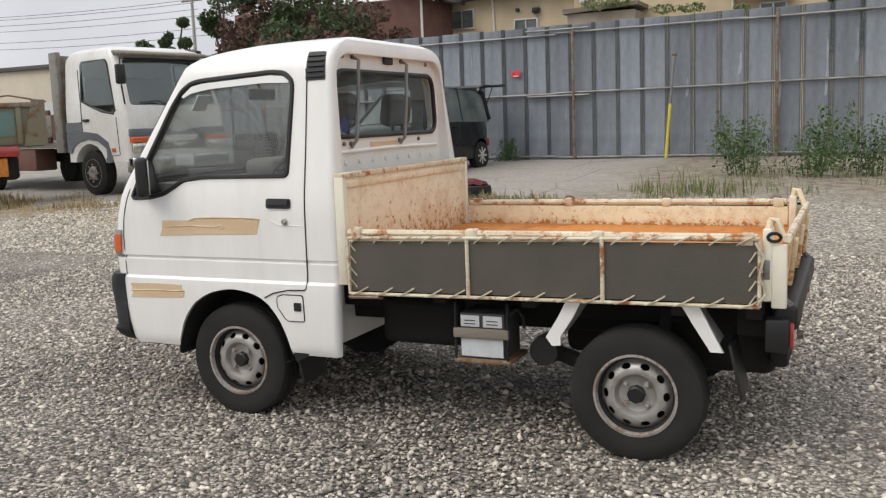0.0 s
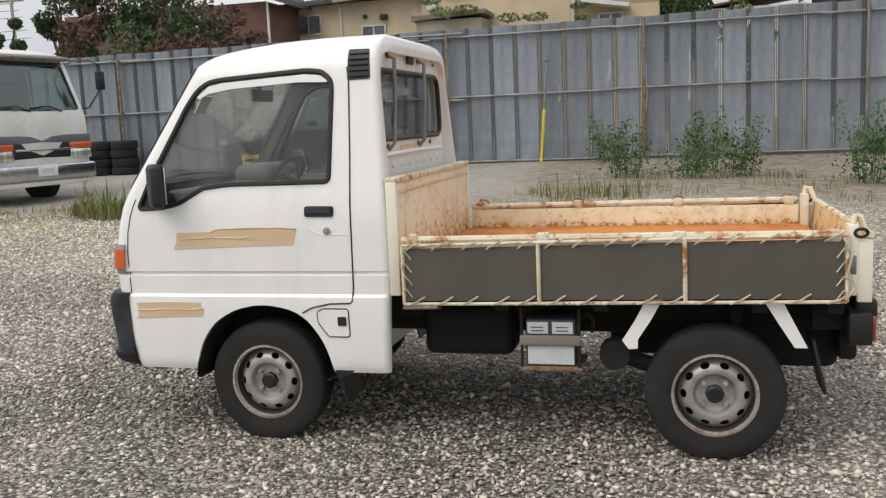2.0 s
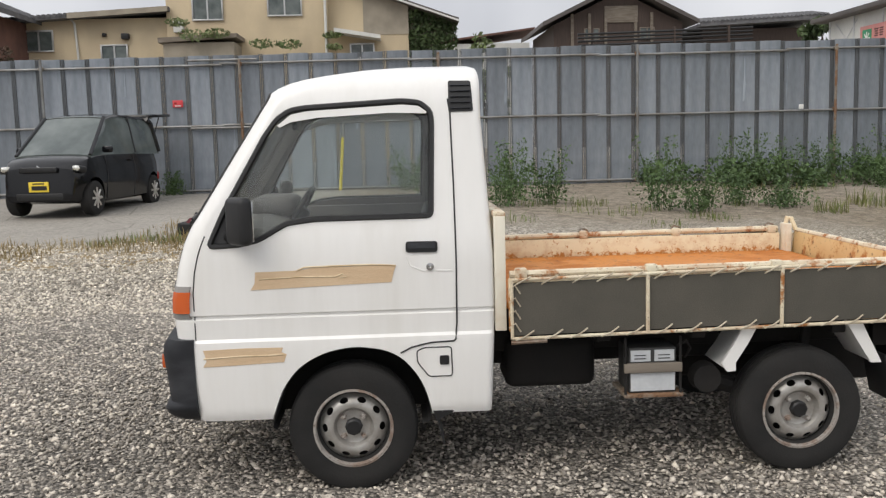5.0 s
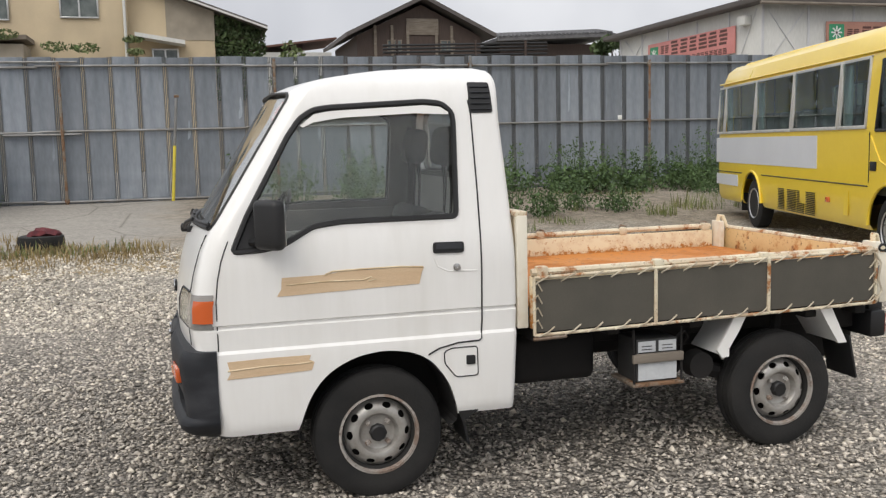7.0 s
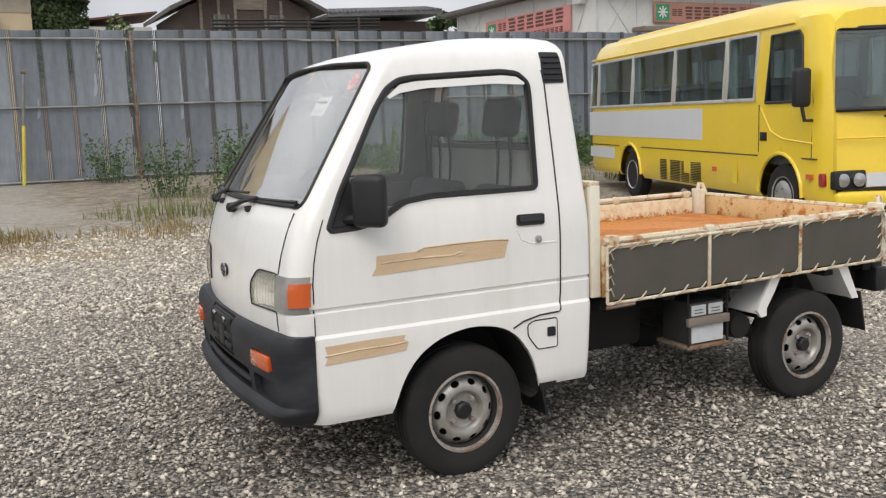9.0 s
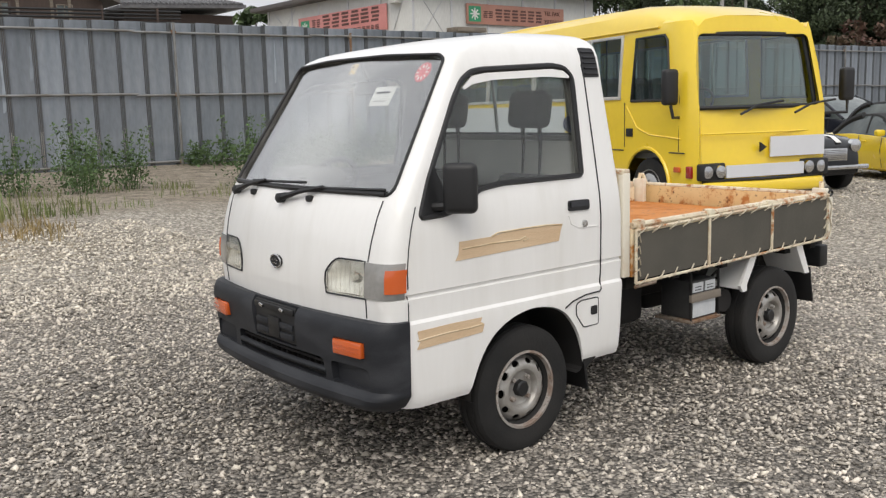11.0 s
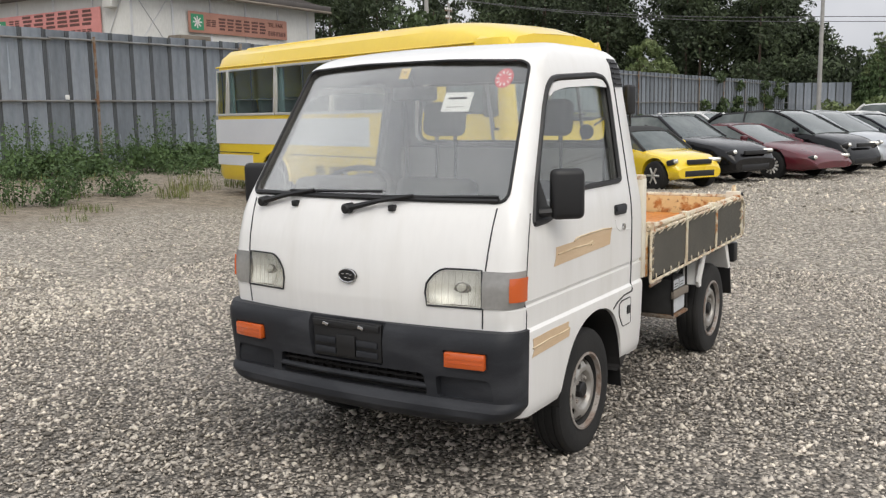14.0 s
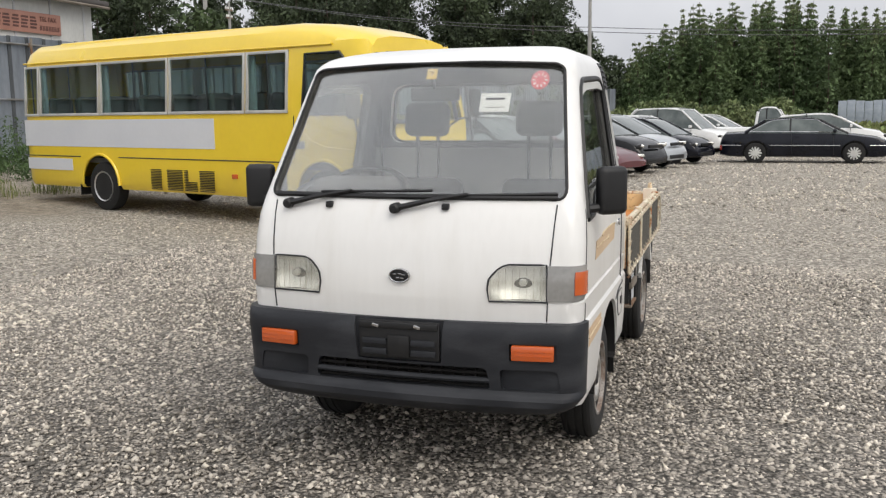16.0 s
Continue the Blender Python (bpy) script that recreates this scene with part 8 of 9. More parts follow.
def build_beige_house():
    Y = 45.0
    hs = thing("beige_house", pose(0, Y, 0), "two-storey beige stucco house with grey roofs", "house")
    part("wall", box((-11.6, 0, 0), (-3.25, 9, 13.0), 0.02), BEIGE, hs, "beige stucco wall")
    part("wall", prism([(-3.25, 0), (1.0, 0), (1.0, 8.75), (-3.25, 10.1)], "y", 0.8, 8.0), BEIGE, hs)
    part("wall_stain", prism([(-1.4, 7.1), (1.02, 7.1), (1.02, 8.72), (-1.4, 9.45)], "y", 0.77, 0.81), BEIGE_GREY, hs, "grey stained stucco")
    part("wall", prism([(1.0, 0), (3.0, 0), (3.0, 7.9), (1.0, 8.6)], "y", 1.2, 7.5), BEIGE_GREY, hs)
    roof_slab(hs, (-3.3, 10.1), (3.7, 7.62), (0.2, 8.4), ROOF_DARK, thick=0.22)
    part("eave_board", prism([(-3.3, 10.12), (3.7, 7.64), (3.7, 7.74), (-3.3, 10.22)], "y", 0.12, 0.2), OFF_WHITE, hs, "white eave board")
    window_unit(hs, -10.2, -8.7, 7.95, 9.3, 0)
    window_unit(hs, -6.3, -4.6, 8.1, 9.4, 0)
    part("drain_pipe", tube([(-3.35, -0.1, 6.0), (-3.35, -0.1, 12.9)], 0.07, 8), OFF_WHITE, hs, "pale drain pipe")
    porch = part("porch_roof", prism([(-2.9, 7.15), (-0.5, 6.75), (-0.5, 6.95), (-2.9, 7.35)], "y", -0.6, 0.9), OFF_WHITE, hs, "small sloping porch roof")
    window_unit(hs, -2.1, -0.9, 5.9, 6.6, 0.7)
    # low wing
    part("wall", box((-20.6, 0.3, 0), (-11.6, 8, 8.15), 0.02), BEIGE, hs)
    roof = part("wing_roof", prism([(-21.3, 7.85), (-11.4, 8.40), (-11.4, 8.62), (-21.3, 8.06)], "y", -0.5, 8.5), ROOF_TILE, hs, "grey corrugated wing roof")
    for k in range(20):
        x = -21.2 + 0.27 * k
        part("roof_rib", tube([(x, -0.56, 8.03 + 0.015 * k), (x, 3.0, 8.25 + 0.015 * k)], 0.10, 6), ROOF_TILE, roof)
    part("fascia", prism([(-16.5, 8.08), (-11.4, 8.36), (-11.4, 8.62), (-16.5, 8.36)], "y", -0.58, -0.5), BEIGE_GREY, hs)
    window_unit(hs, -19.7, -17.6, 6.55, 7.55, 0.3, panes=3)
    window_unit(hs, -15.1, -13.8, 6.0, 6.75, 0.3)
    part("vent_hood", box((-14.0, -0.05, 7.05), (-13.6, 0.3, 7.35), 0.05), BLACK_TRIM, hs)
    part("vent_hood", box((-15.0, 0.05, 7.2), (-14.8, 0.3, 7.4), 0.05), BLACK_TRIM, hs)
    part("gutter_pipe", tube([(-16.6, 0.15, 8.2), (-16.4, 0.2, 7.9), (-16.3, 0.2, 5.8)], 0.06, 8), OFF_WHITE, hs)
    part("shed_roof", prism([(-11.5, 6.55), (-7.6, 6.75), (-7.6, 6.95), (-11.5, 6.8)], "y", -2.5, -0.02), TIMBER, hs, "weathered lean-to roof")
    part("shed_wall", box((-11.3, -2.3, 0), (-7.8, -0.02, 6.55)), BEIGE_GREY, hs)
    part("aircon_unit", box((-11.2, -0.4, 7.3), (-10.7, 0.0, 7.9), 0.04), OFF_WHITE, hs)


def build_brown_house():
    hs = thing("brown_house", pose(0, 41, 0), "red-brown clad house with grey tiled roof", "house")
    part("wall", box((-31, 0, 0), (-18.9, 8, 7.95), 0.02), RED_BROWN, hs, "red-brown cladding")
    roof = part("roof", prism([(-31, 11.6), (-24.6, 10.6), (-18.1, 7.85), (-18.1, 8.05), (-24.6, 10.85), (-31, 11.85)], "y", -0.9, 8.5), ROOF_TILE, hs, "grey tiled roof")
    for k in range(14):
        x = -18.3 - 0.48 * k
        z = lerp(x, [-31, -24.6, -18.1], [11.85, 10.85, 8.05])
        part("roof_tile", tube([(x, -0.95, z), (x, 8.3, z)], 0.09, 6), ROOF_TILE, roof)
    window_unit(hs, -23.2, -22.2, 6.9, 7.35, 0)
    part("drain_pipe", tube([(-18.75, -0.15, 7.9), (-18.75, -0.15, 4.0)], 0.07, 8), OFF_WHITE, hs, "white drain pipe")


def build_gable_house():
    hs = thing("timber_house", pose(0, 75, 0), "dark timber gabled house with broad roof", "house")
    part("wall", prism([(13.9, 0), (25.1, 0), (25.1, 10.9), (19.7, 13.6), (13.9, 10.9)], "y", 0, 12), BROWN_WALL, hs, "dark brown boarded wall")
    for a, b in (((12.8, 10.7), (19.8, 14.0)), ((19.6, 14.0), (26.2, 10.7))):
        roof_slab(hs, a, b, (-1.2, 12.5), ROOF_DARK, thick=0.35)
    for x in (15.5, 17.0, 18.4, 21.0, 22.4):
        part("wall_post", box((x - 0.12, -0.15, 9.0), (x + 0.12, 0.0, 11.8)), TIMBER, hs)
    part("gable_slats", box((18.3, -0.12, 11.0), (21.2, 0.0, 12.4), 0.03), OFF_WHITE if False else TIMBER, hs, "slatted gable opening")
    for x in (16.6, 21.4):
        window_unit(hs, x, x + 1.2, 9.6, 10.5, 0.0, fm=TIMBER)
    low = thing("low_house", pose(0, 75, 0), "low house with grey tiled roof beside the gabled one", "house")
    part("wall", box((27.6, 2, 0), (38.0, 10, 10.5)), BROWN_WALL, low)
    roof = part("roof", prism([(26.9, 10.6), (38.6, 11.1), (38.6, 11.4), (26.9, 10.9)], "y", 0.5, 11), ROOF_TILE, low, "grey tiled roof")
    for k in range(28):
        x = 27.1 + 0.41 * k
        part("roof_tile", tube([(x, 0.45, 10.95 + 0.018 * k), (x, 4.0, 11.6 + 0.018 * k)], 0.13, 6), ROOF_TILE, roof)
    rk = thing("pipe_rack", pose(0, 62, 0), "rack of long dark pipes above the fence", "rack")
    for k, z in enumerate((7.85, 8.15, 8.4, 8.65)):
        part("pipe", tube([(13.4, 0, z), (26.3, 0.3, z + 0.3)], 0.09, 6), BLACK_TRIM, rk)
    for x in (14.5, 20.5, 24.5):
        part("rack_post", tube([(x, 0.15, 0), (x, 0.15, 9.1)], 0.10, 6), BROWN_WALL, rk)
    bg = thing("far_house", pose(0, 90, 0), "far house with pale roof", "house")
    part("wall", box((4.5, 0, 0), (14, 8, 11.0)), OFF_WHITE, bg)
    roof_slab(bg, (3.8, 11.0), (14.5, 12.3), (-0.5, 8.5), RED_BROWN)


def letter_bars(parent, m, height, n, material, step, widths=None):
    """Plain bars in the size of the sign's characters."""
    random.seed(int(height * 1000) + n)
    for k in range(n):
        x = k * step
        for z in (-0.36, -0.12, 0.12, 0.36):
            a, b = random.uniform(0.0, 0.12) * step, random.uniform(0.70, 0.84) * step
            part("sign_bar", moved(box((x + a, -0.012, height * (z - 0.075)), (x + b, 0.0, height * (z + 0.075))), m), material, parent)


def build_warehouse():
    wh = thing("warehouse", pose(0, 0, 0), "off-white warehouse with dark eaves and two long signs", "warehouse")
    part("wall", box((22.0, 28.7, 0), (33.6, 41.4, 6.75), 0.02), OFF_WHITE, wh, "off-white siding")
    part("roof", box((21.4, 28.1, 6.75), (34.2, 42.2, 6.98), 0.03), ROOF_DARK, wh, "dark flat eaves")
    part("roof_top", prism([(21.4, 6.98), (34.2, 6.98), (28.0, 7.6)], "y", 28.4, 42), ROOF_DARK, wh)
    for y in (31.0, 33.6, 36.2, 38.8, 41.2):
        part("wall_rib", box((21.96, y - 0.05, 0), (22.0, y + 0.05, 6.74)), BUS_GREY, wh)
    for x in (22.05, 24.2, 26.4, 28.6, 30.8, 33.0):
        part("wall_rib", box((x - 0.05, 28.66, 0), (x + 0.05, 28.7, 6.74)), BUS_GREY, wh)
    part("gutter", tube([(21.5, 28.05, 6.70), (34.1, 28.05, 6.66)], 0.07, 6), TIMBER, wh)
    for a, b in (((22.3, 4.4), (24.0, 6.5)), ((22.3, 6.5), (24.0, 4.4))):
        part("brace", tube([(a[0], 28.68, a[1]), (b[0], 28.68, b[1])], 0.02, 5), BUS_GREY, wh)
    for a, b in (((38.4, 6.6), (40.6, 4.8)), ((38.4, 4.8), (40.6, 6.6)), ((29.0, 6.6), (30.2, 4.6))):
        part("brace", tube([(21.97, a[0], a[1]), (21.97, b[0], b[1])], 0.02, 5), BUS_GREY, wh)
    part("vent_hood", box((21.65, 29.35, 6.0), (22.0, 29.95, 6.4), 0.05), OFF_WHITE, wh, "white vent hood")
    part("canopy", box((23.9, 27.9, 4.75), (25.6, 28.7, 4.95), 0.03), TIMBER, wh)
    s1 = solid("sign_board", moved(box((-3.8, -0.05, -0.62), (3.8, 0.0, 0.52), 0.01), pose(21.93, 34.2, 5.58, 0, 0, -90)), SIGN_PINK, "long faded pink sign with dark lettering on the warehouse", "sign")
    part("sign_mark", moved(box((-3.55, -0.065, -0.45), (-2.75, -0.05, 0.35)), pose(21.93, 34.2, 5.58, 0, 0, -90)), SIGN_GREEN, s1, "green square mark")
    letter_bars(s1, pose(21.88, 34.2, 5.72, 0, 0, -90) @ pose(-2.5, 0, 0), 0.42, 2, SIGN_INK, 0.42)
    letter_bars(s1, pose(21.88, 34.2, 5.72, 0, 0, -90) @ pose(-1.5, 0, 0), 0.72, 6, SIGN_INK, 0.82)
    letter_bars(s1, pose(21.88, 34.2, 5.12, 0, 0, -90) @ pose(0.4, 0, 0), 0.28, 8, SIGN_INK, 0.36)
    s2 = solid("sign_board", moved(box((0, -0.05, -0.45), (6.3, 0.0, 0.45), 0.01), pose(25.0, 28.62, 5.62)), SIGN_BROWN, "long faded terracotta sign with dark lettering on the warehouse", "sign")
    part("sign_mark", moved(box((0.12, -0.065, -0.34), (0.85, -0.05, 0.34)), pose(25.0, 28.62, 5.62)), SIGN_GREEN, s2, "green square mark")
    for a in range(4):
        part("sign_star", moved(box((-0.26, -0.075, -0.03), (0.26, -0.065, 0.03)), pose(25.48, 28.62, 5.62, 0, 45 * a, 0)), PAPER, s2)
    for a in range(4):
        part("sign_star", moved(box((-0.30, -0.08, -0.03), (0.30, -0.065, 0.03)), pose(21.93, 34.2, 5.58, 0, 0, -90) @ pose(-3.15, 0, -0.05, 0, 45 * a, 0)), PAPER, s1)
    letter_bars(s2, pose(26.0, 28.57, 5.62), 0.34, 2, SIGN_INK, 0.32)
    letter_bars(s2, pose(26.75, 28.57, 5.62), 0.60, 6, SIGN_INK, 0.52)
    letter_bars(s2, pose(29.95, 28.57, 5.42), 0.22, 7, SIGN_INK, 0.18)
    txt = bpy.data.curves.new("sign_text", "FONT")
    txt.body, txt.size, txt.extrude = "TEL FAX", 0.28, 0.006
    ob = new("sign_text", txt)
    dg = bpy.context.evaluated_depsgraph_get()
    me = bpy.data.meshes.new_from_object(ob.evaluated_get(dg))
    bpy.data.objects.remove(ob)
    me.materials.append(SIGN_INK)
    o = part("sign_text", me, None, s2)
    o.matrix_local = pose(29.95, 28.55, 5.72, 90, 0, 0)
    low = thing("low_shed", pose(0, 0, 0), "low shed with grey tiled roof behind the fence", "shed")
    part("wall", box((36, 27, 0), (44, 33, 5.0)), BEIGE_GREY, low)
    roof_slab(low, (35.4, 4.9), (44.5, 6.1), (26.3, 33.5), ROOF_TILE, thick=0.25)


build_beige_house()
build_brown_house()
build_gable_house()
build_warehouse()
white_hall = thing("pale_hall", pose(-78, 62, 0), "long beige hall with grey roof edge", "building")
part("wall", box((-10, 0, 0), (9.8, 10, 7.8), 0.05), PALE_WALL, white_hall)
part("roof", box((-10.3, -0.4, 7.8), (10.1, 10.3, 8.2), 0.05), ROOF_DARK, white_hall)
part("wall_base", box((-10.02, -0.03, 0), (9.82, 0.0, 4.6)), BUS_GREY, white_hall, "grey lower wall")


# ---- poles and wires ----
def build_pole(x, y, h, label, r=0.16, arms=()):
    p = thing("utility_pole", pose(x, y, 0), label, "pole")
    part("shaft", tube([(0, 0, -0.3), (0, 0, h * 0.5), (0, 0, h)], [r * 1.2, r, r * 0.75], 12), CONCRETE_POLE, p)
    for z, w in arms:
        part("cross_arm", box((-w, -0.06, z - 0.06), (w, 0.06, z + 0.06), 0.01), PIPE_RUST, p)
        for s in (-0.9, -0.3, 0.3, 0.9):
            part("insulator", moved(lathe([(0, 0.05), (0.12, 0.07), (0.2, 0.03)], 8, "z"), pose(s * w, 0, z + 0.06)), PAPER, p)
    return p


build_pole(59.8, 8.9, 11.2, "tall slim concrete pole behind the parked cars", 0.13)
build_pole(60, 39.0, 13.0, "concrete utility pole before the wood", 0.20, ((11.6, 0.9),))
build_pole(60, 36.9, 10.2, "slim wooden pole with fittings", 0.12, ((9.6, 0.5), (9.0, 0.4)))
build_pole(-49.5, 60, 15.0, "far concrete utility pole with cross arms", 0.15, ((12.3, 1.1), (13.3, 1.1)))
wires = thing("overhead_wires", pose(0, 0, 0), "thin dark overhead wires strung between poles", "wires")


def wire(a, b, sag, r=0.022):
    a, b = Vector(a), Vector(b)
    part("wire", tube([a + (b - a) * t - Vector((0, 0, sag * 4 * t * (1 - t))) for t in (i / 12 for i in range(13))], r, 4), WIRE, wires)


for k, z in enumerate((12.4, 12.2, 11.7, 11.2, 10.2, 9.6)):
    wire((-49.5, 60 + 0.4 * k, z), (-100, 58 + 0.5 * k, z + 2.0), 0.7, 0.022)
for z in (7.05, 6.75):
    wire((59.8, 8.9, z + 0.15), (64.5, -34, z + 0.2), 0.7, 0.022)
    wire((59.8, 8.9, z + 0.15), (60, 39, 11.0), 0.6, 0.022)


# ---- plants ----
def leaf_mesh(name, pts, size, material, rng, droop=0.0, slim=0.55):
    """Small two-sided leaves, one bent quad each, at the given places."""
    n = len(pts)
    s = size * rng.lognormal(0, 0.3, n)
    a = rng.normal(0, 1, (n, 3))
    a[:, 2] -= droop
    a /= np.linalg.norm(a, axis=1)[:, None]
    b = np.cross(a, rng.normal(0, 1, (n, 3)))
    b /= np.linalg.norm(b, axis=1)[:, None] + 1e-9
    a, b = a * s[:, None], b * (s * slim)[:, None]
    v = np.stack([pts - a, pts + b * 0.9 + a * 0.1, pts + a, pts - b * 0.9 + a * 0.1], 1).reshape(-1, 3)
    me = bpy.data.meshes.new(name)
    me.vertices.add(4 * n)
    me.vertices.foreach_set("co", v.reshape(-1).astype(np.float32))
    me.loops.add(4 * n)
    me.loops.foreach_set("vertex_index", np.arange(4 * n, dtype=np.int32))
    me.polygons.add(n)
    me.polygons.foreach_set("loop_start", (np.arange(n) * 4).astype(np.int32))
    me.update()
    me.materials.append(material)
    return me


def clumps(rng, centres, radii, count, flat=0.8):
    """Points in uneven clumps, denser towards each clump's skin."""
    k = rng.integers(0, len(centres), count)
    d = rng.normal(0, 1, (count, 3))
    d /= np.linalg.norm(d, axis=1)[:, None]
    r = np.array(radii)[k] * rng.uniform(0.35, 1.0, count) ** 0.5
    p = np.array(centres)[k] + d * r[:, None] * np.array([1, 1, flat])
    return p


def build_tree(name, label, x, y, h, spread, leaf, seed, n=2600, size=0.14, base=0.35, lobes=22, z0=0.0):
    rng = np.random.default_rng(seed)
    t = thing(name, pose(x, y, z0), label, "tree")
    bm = tube([(0, 0, -0.2), (0.03 * h * rng.normal(), 0.02 * h, h * 0.35), (0.04 * h * rng.normal(), 0, h * 0.75)], [0.035 * h, 0.028 * h, 0.010 * h], 8)
    centres, radii = [], []
    for k in range(lobes):
        a, q = rng.uniform(0, 6.28), rng.uniform(0.15, 1.0) ** 0.6
        z = h * rng.uniform(base, 0.93)
        w = spread * math.sin(math.pi * min(1.0, max(0.08, (z / h - base * 0.6) / (1.05 - base * 0.6)))) ** 0.7
        c = (w * q * math.cos(a), w * q * math.sin(a), z)
        centres.append(c)
        radii.append(spread * rng.uniform(0.18, 0.38))
        if k % 2 == 0:
            tube([(0, 0, max(0.25 * h, z - 0.35 * h)), (0.5 * c[0], 0.5 * c[1], z - 0.12 * h), c], [0.012 * h, 0.008 * h, 0.003 * h], 5, bm)
    part("trunk", bm, BARK, t, "brown trunk and limbs")
    part("crown", leaf_mesh("crown", clumps(rng, centres, radii, n), size, leaf, rng), None, t, "leafy crown")
    return t


# trees over the fence on the far left
build_tree("tree", "tall dark green tree behind the fence", -19.6, 25.0, 7.2, 2.0, LEAF, 11, 7500, 0.085)
build_tree("tree", "broad dark tree with thin reddish leaves", -16.8, 25.5, 7.4, 2.6, LEAF_RED, 12, 6500, 0.08, lobes=34)
build_tree("tree", "dark green tree behind the fence", -15.2, 24.0, 6.6, 2.0, LEAF, 13, 6500, 0.08)
build_tree("tree", "low reddish bush tree above the fence", -12.9, 23.5, 5.3, 1.9, LEAF_RED, 14, 6000, 0.075, base=0.3)
build_tree("tree", "dense dark conifer-like tree behind the fence", -21.5, 24.5, 5.9, 0.9, LEAF, 15, 6000, 0.08, base=0.1)
build_tree("tree", "small round tree far behind the lorry", -36.6, 40, 7.1, 1.5, LEAF, 16, 3000, 0.12)
build_tree("tree", "small pale green tree above the fence", 5.3, 45, 7.4, 1.5, LEAF_PALE, 17, 900, 0.18)
build_tree("tree", "thin dark tree beside the warehouse", 24.5, 47, 8.0, 1.8, LEAF, 18, 1500, 0.2)
build_tree("tree", "broad green tree beside the low shed", 37.5, 25.5, 7.0, 2.6, LEAF, 19, 3200, 0.16, base=0.2)
build_tree("tree", "round pale green flowering bush above the far fence", 50, 17.2, 5.7, 2.1, LEAF_PALE, 20, 9000, 0.13, base=0.1, lobes=40)
build_tree("tree", "reddish brown shrub above the far fence", 52, 24.0, 6.0, 2.6, LEAF_RED, 26, 2600, 0.18, base=0.1)
ivy_rng = np.random.default_rng(31)
ivy_pts = np.stack([ivy_rng.uniform(1.0, 3.6, 2600), ivy_rng.normal(46.0, 0.08, 2600), 4.0 + 4.4 * ivy_rng.uniform(0, 1, 2600) ** 0.8], 1)
ivy_pts = ivy_pts[ivy_pts[:, 2] < 9.0 - 0.36 * ivy_pts[:, 0]]
tagged(new("wall_ivy", leaf_mesh("wall_ivy", ivy_pts, 0.12, LEAF, ivy_rng)), "dark ivy climbing the grey house wall", "ivy", kind="stuff")
tuft = clumps(ivy_rng, [(-3.0, 44.6, 7.0), (-2.9, 44.6, 6.4), (-8.5, 42.0, 6.9), (-9.6, 42.0, 6.85), (-6.5, 43.5, 6.5), (-5.2, 43.8, 6.5), (-10.6, 43, 7.6)], [0.5, 0.45, 0.7, 0.8, 0.7, 0.7, 0.6], 1100, 0.35)
tagged(new("roof_weeds", leaf_mesh("roof_weeds", tuft, 0.09, LEAF_PALE, ivy_rng)), "straggly weeds along the lean-to roof", "weeds", kind="stuff")


def build_wood():
    """The dark wood behind the far fence: trunks, and crowns of many leaves."""
    rng = np.random.default_rng(41)
    cs, rs, bm = [], [], bmesh.new()
    for k in range(85):
        y = rng.uniform(8.5, 64)
        x = rng.uniform(69, 84) + max(0.0, (y - 55)) * -0.25
        h = lerp(y, [8, 10, 11, 13.6, 15.2, 20, 60, 95], [3.8, 6.0, 6.9, 7.6, 10.5, 12.5, 16.0, 19.0]) * rng.uniform(0.82, 1.12)
        tube([(x, y, 0), (x + rng.normal(0, 0.3), y, h * 0.5), (x, y, h * 0.9)], [0.14, 0.10, 0.04], 5, bm)
        for j in range(17):
            z = h * rng.uniform(0.12, 0.98)
            w = 2.9 * math.sin(math.pi * min(1.0, 0.12 + 0.85 * z / h)) ** 0.6
            a = rng.uniform(0, 6.28)
            cs.append((x + w * 0.7 * math.cos(a), y + w * 0.7 * math.sin(a), z))
            rs.append(rng.uniform(0.7, 1.9))
    t = new("wood_trunks", mesh_of(bm, "wood_trunks", BARK))
    tagged(t, "trunks of the dark wood behind the yard", "trees", kind="stuff")
    tagged(new("wood_leaves", leaf_mesh("wood_leaves", clumps(rng, cs, rs, 340000, 0.75), 0.155, LEAF_WOOD, rng)), "dense dark green wood behind the far fence", "trees", kind="stuff")


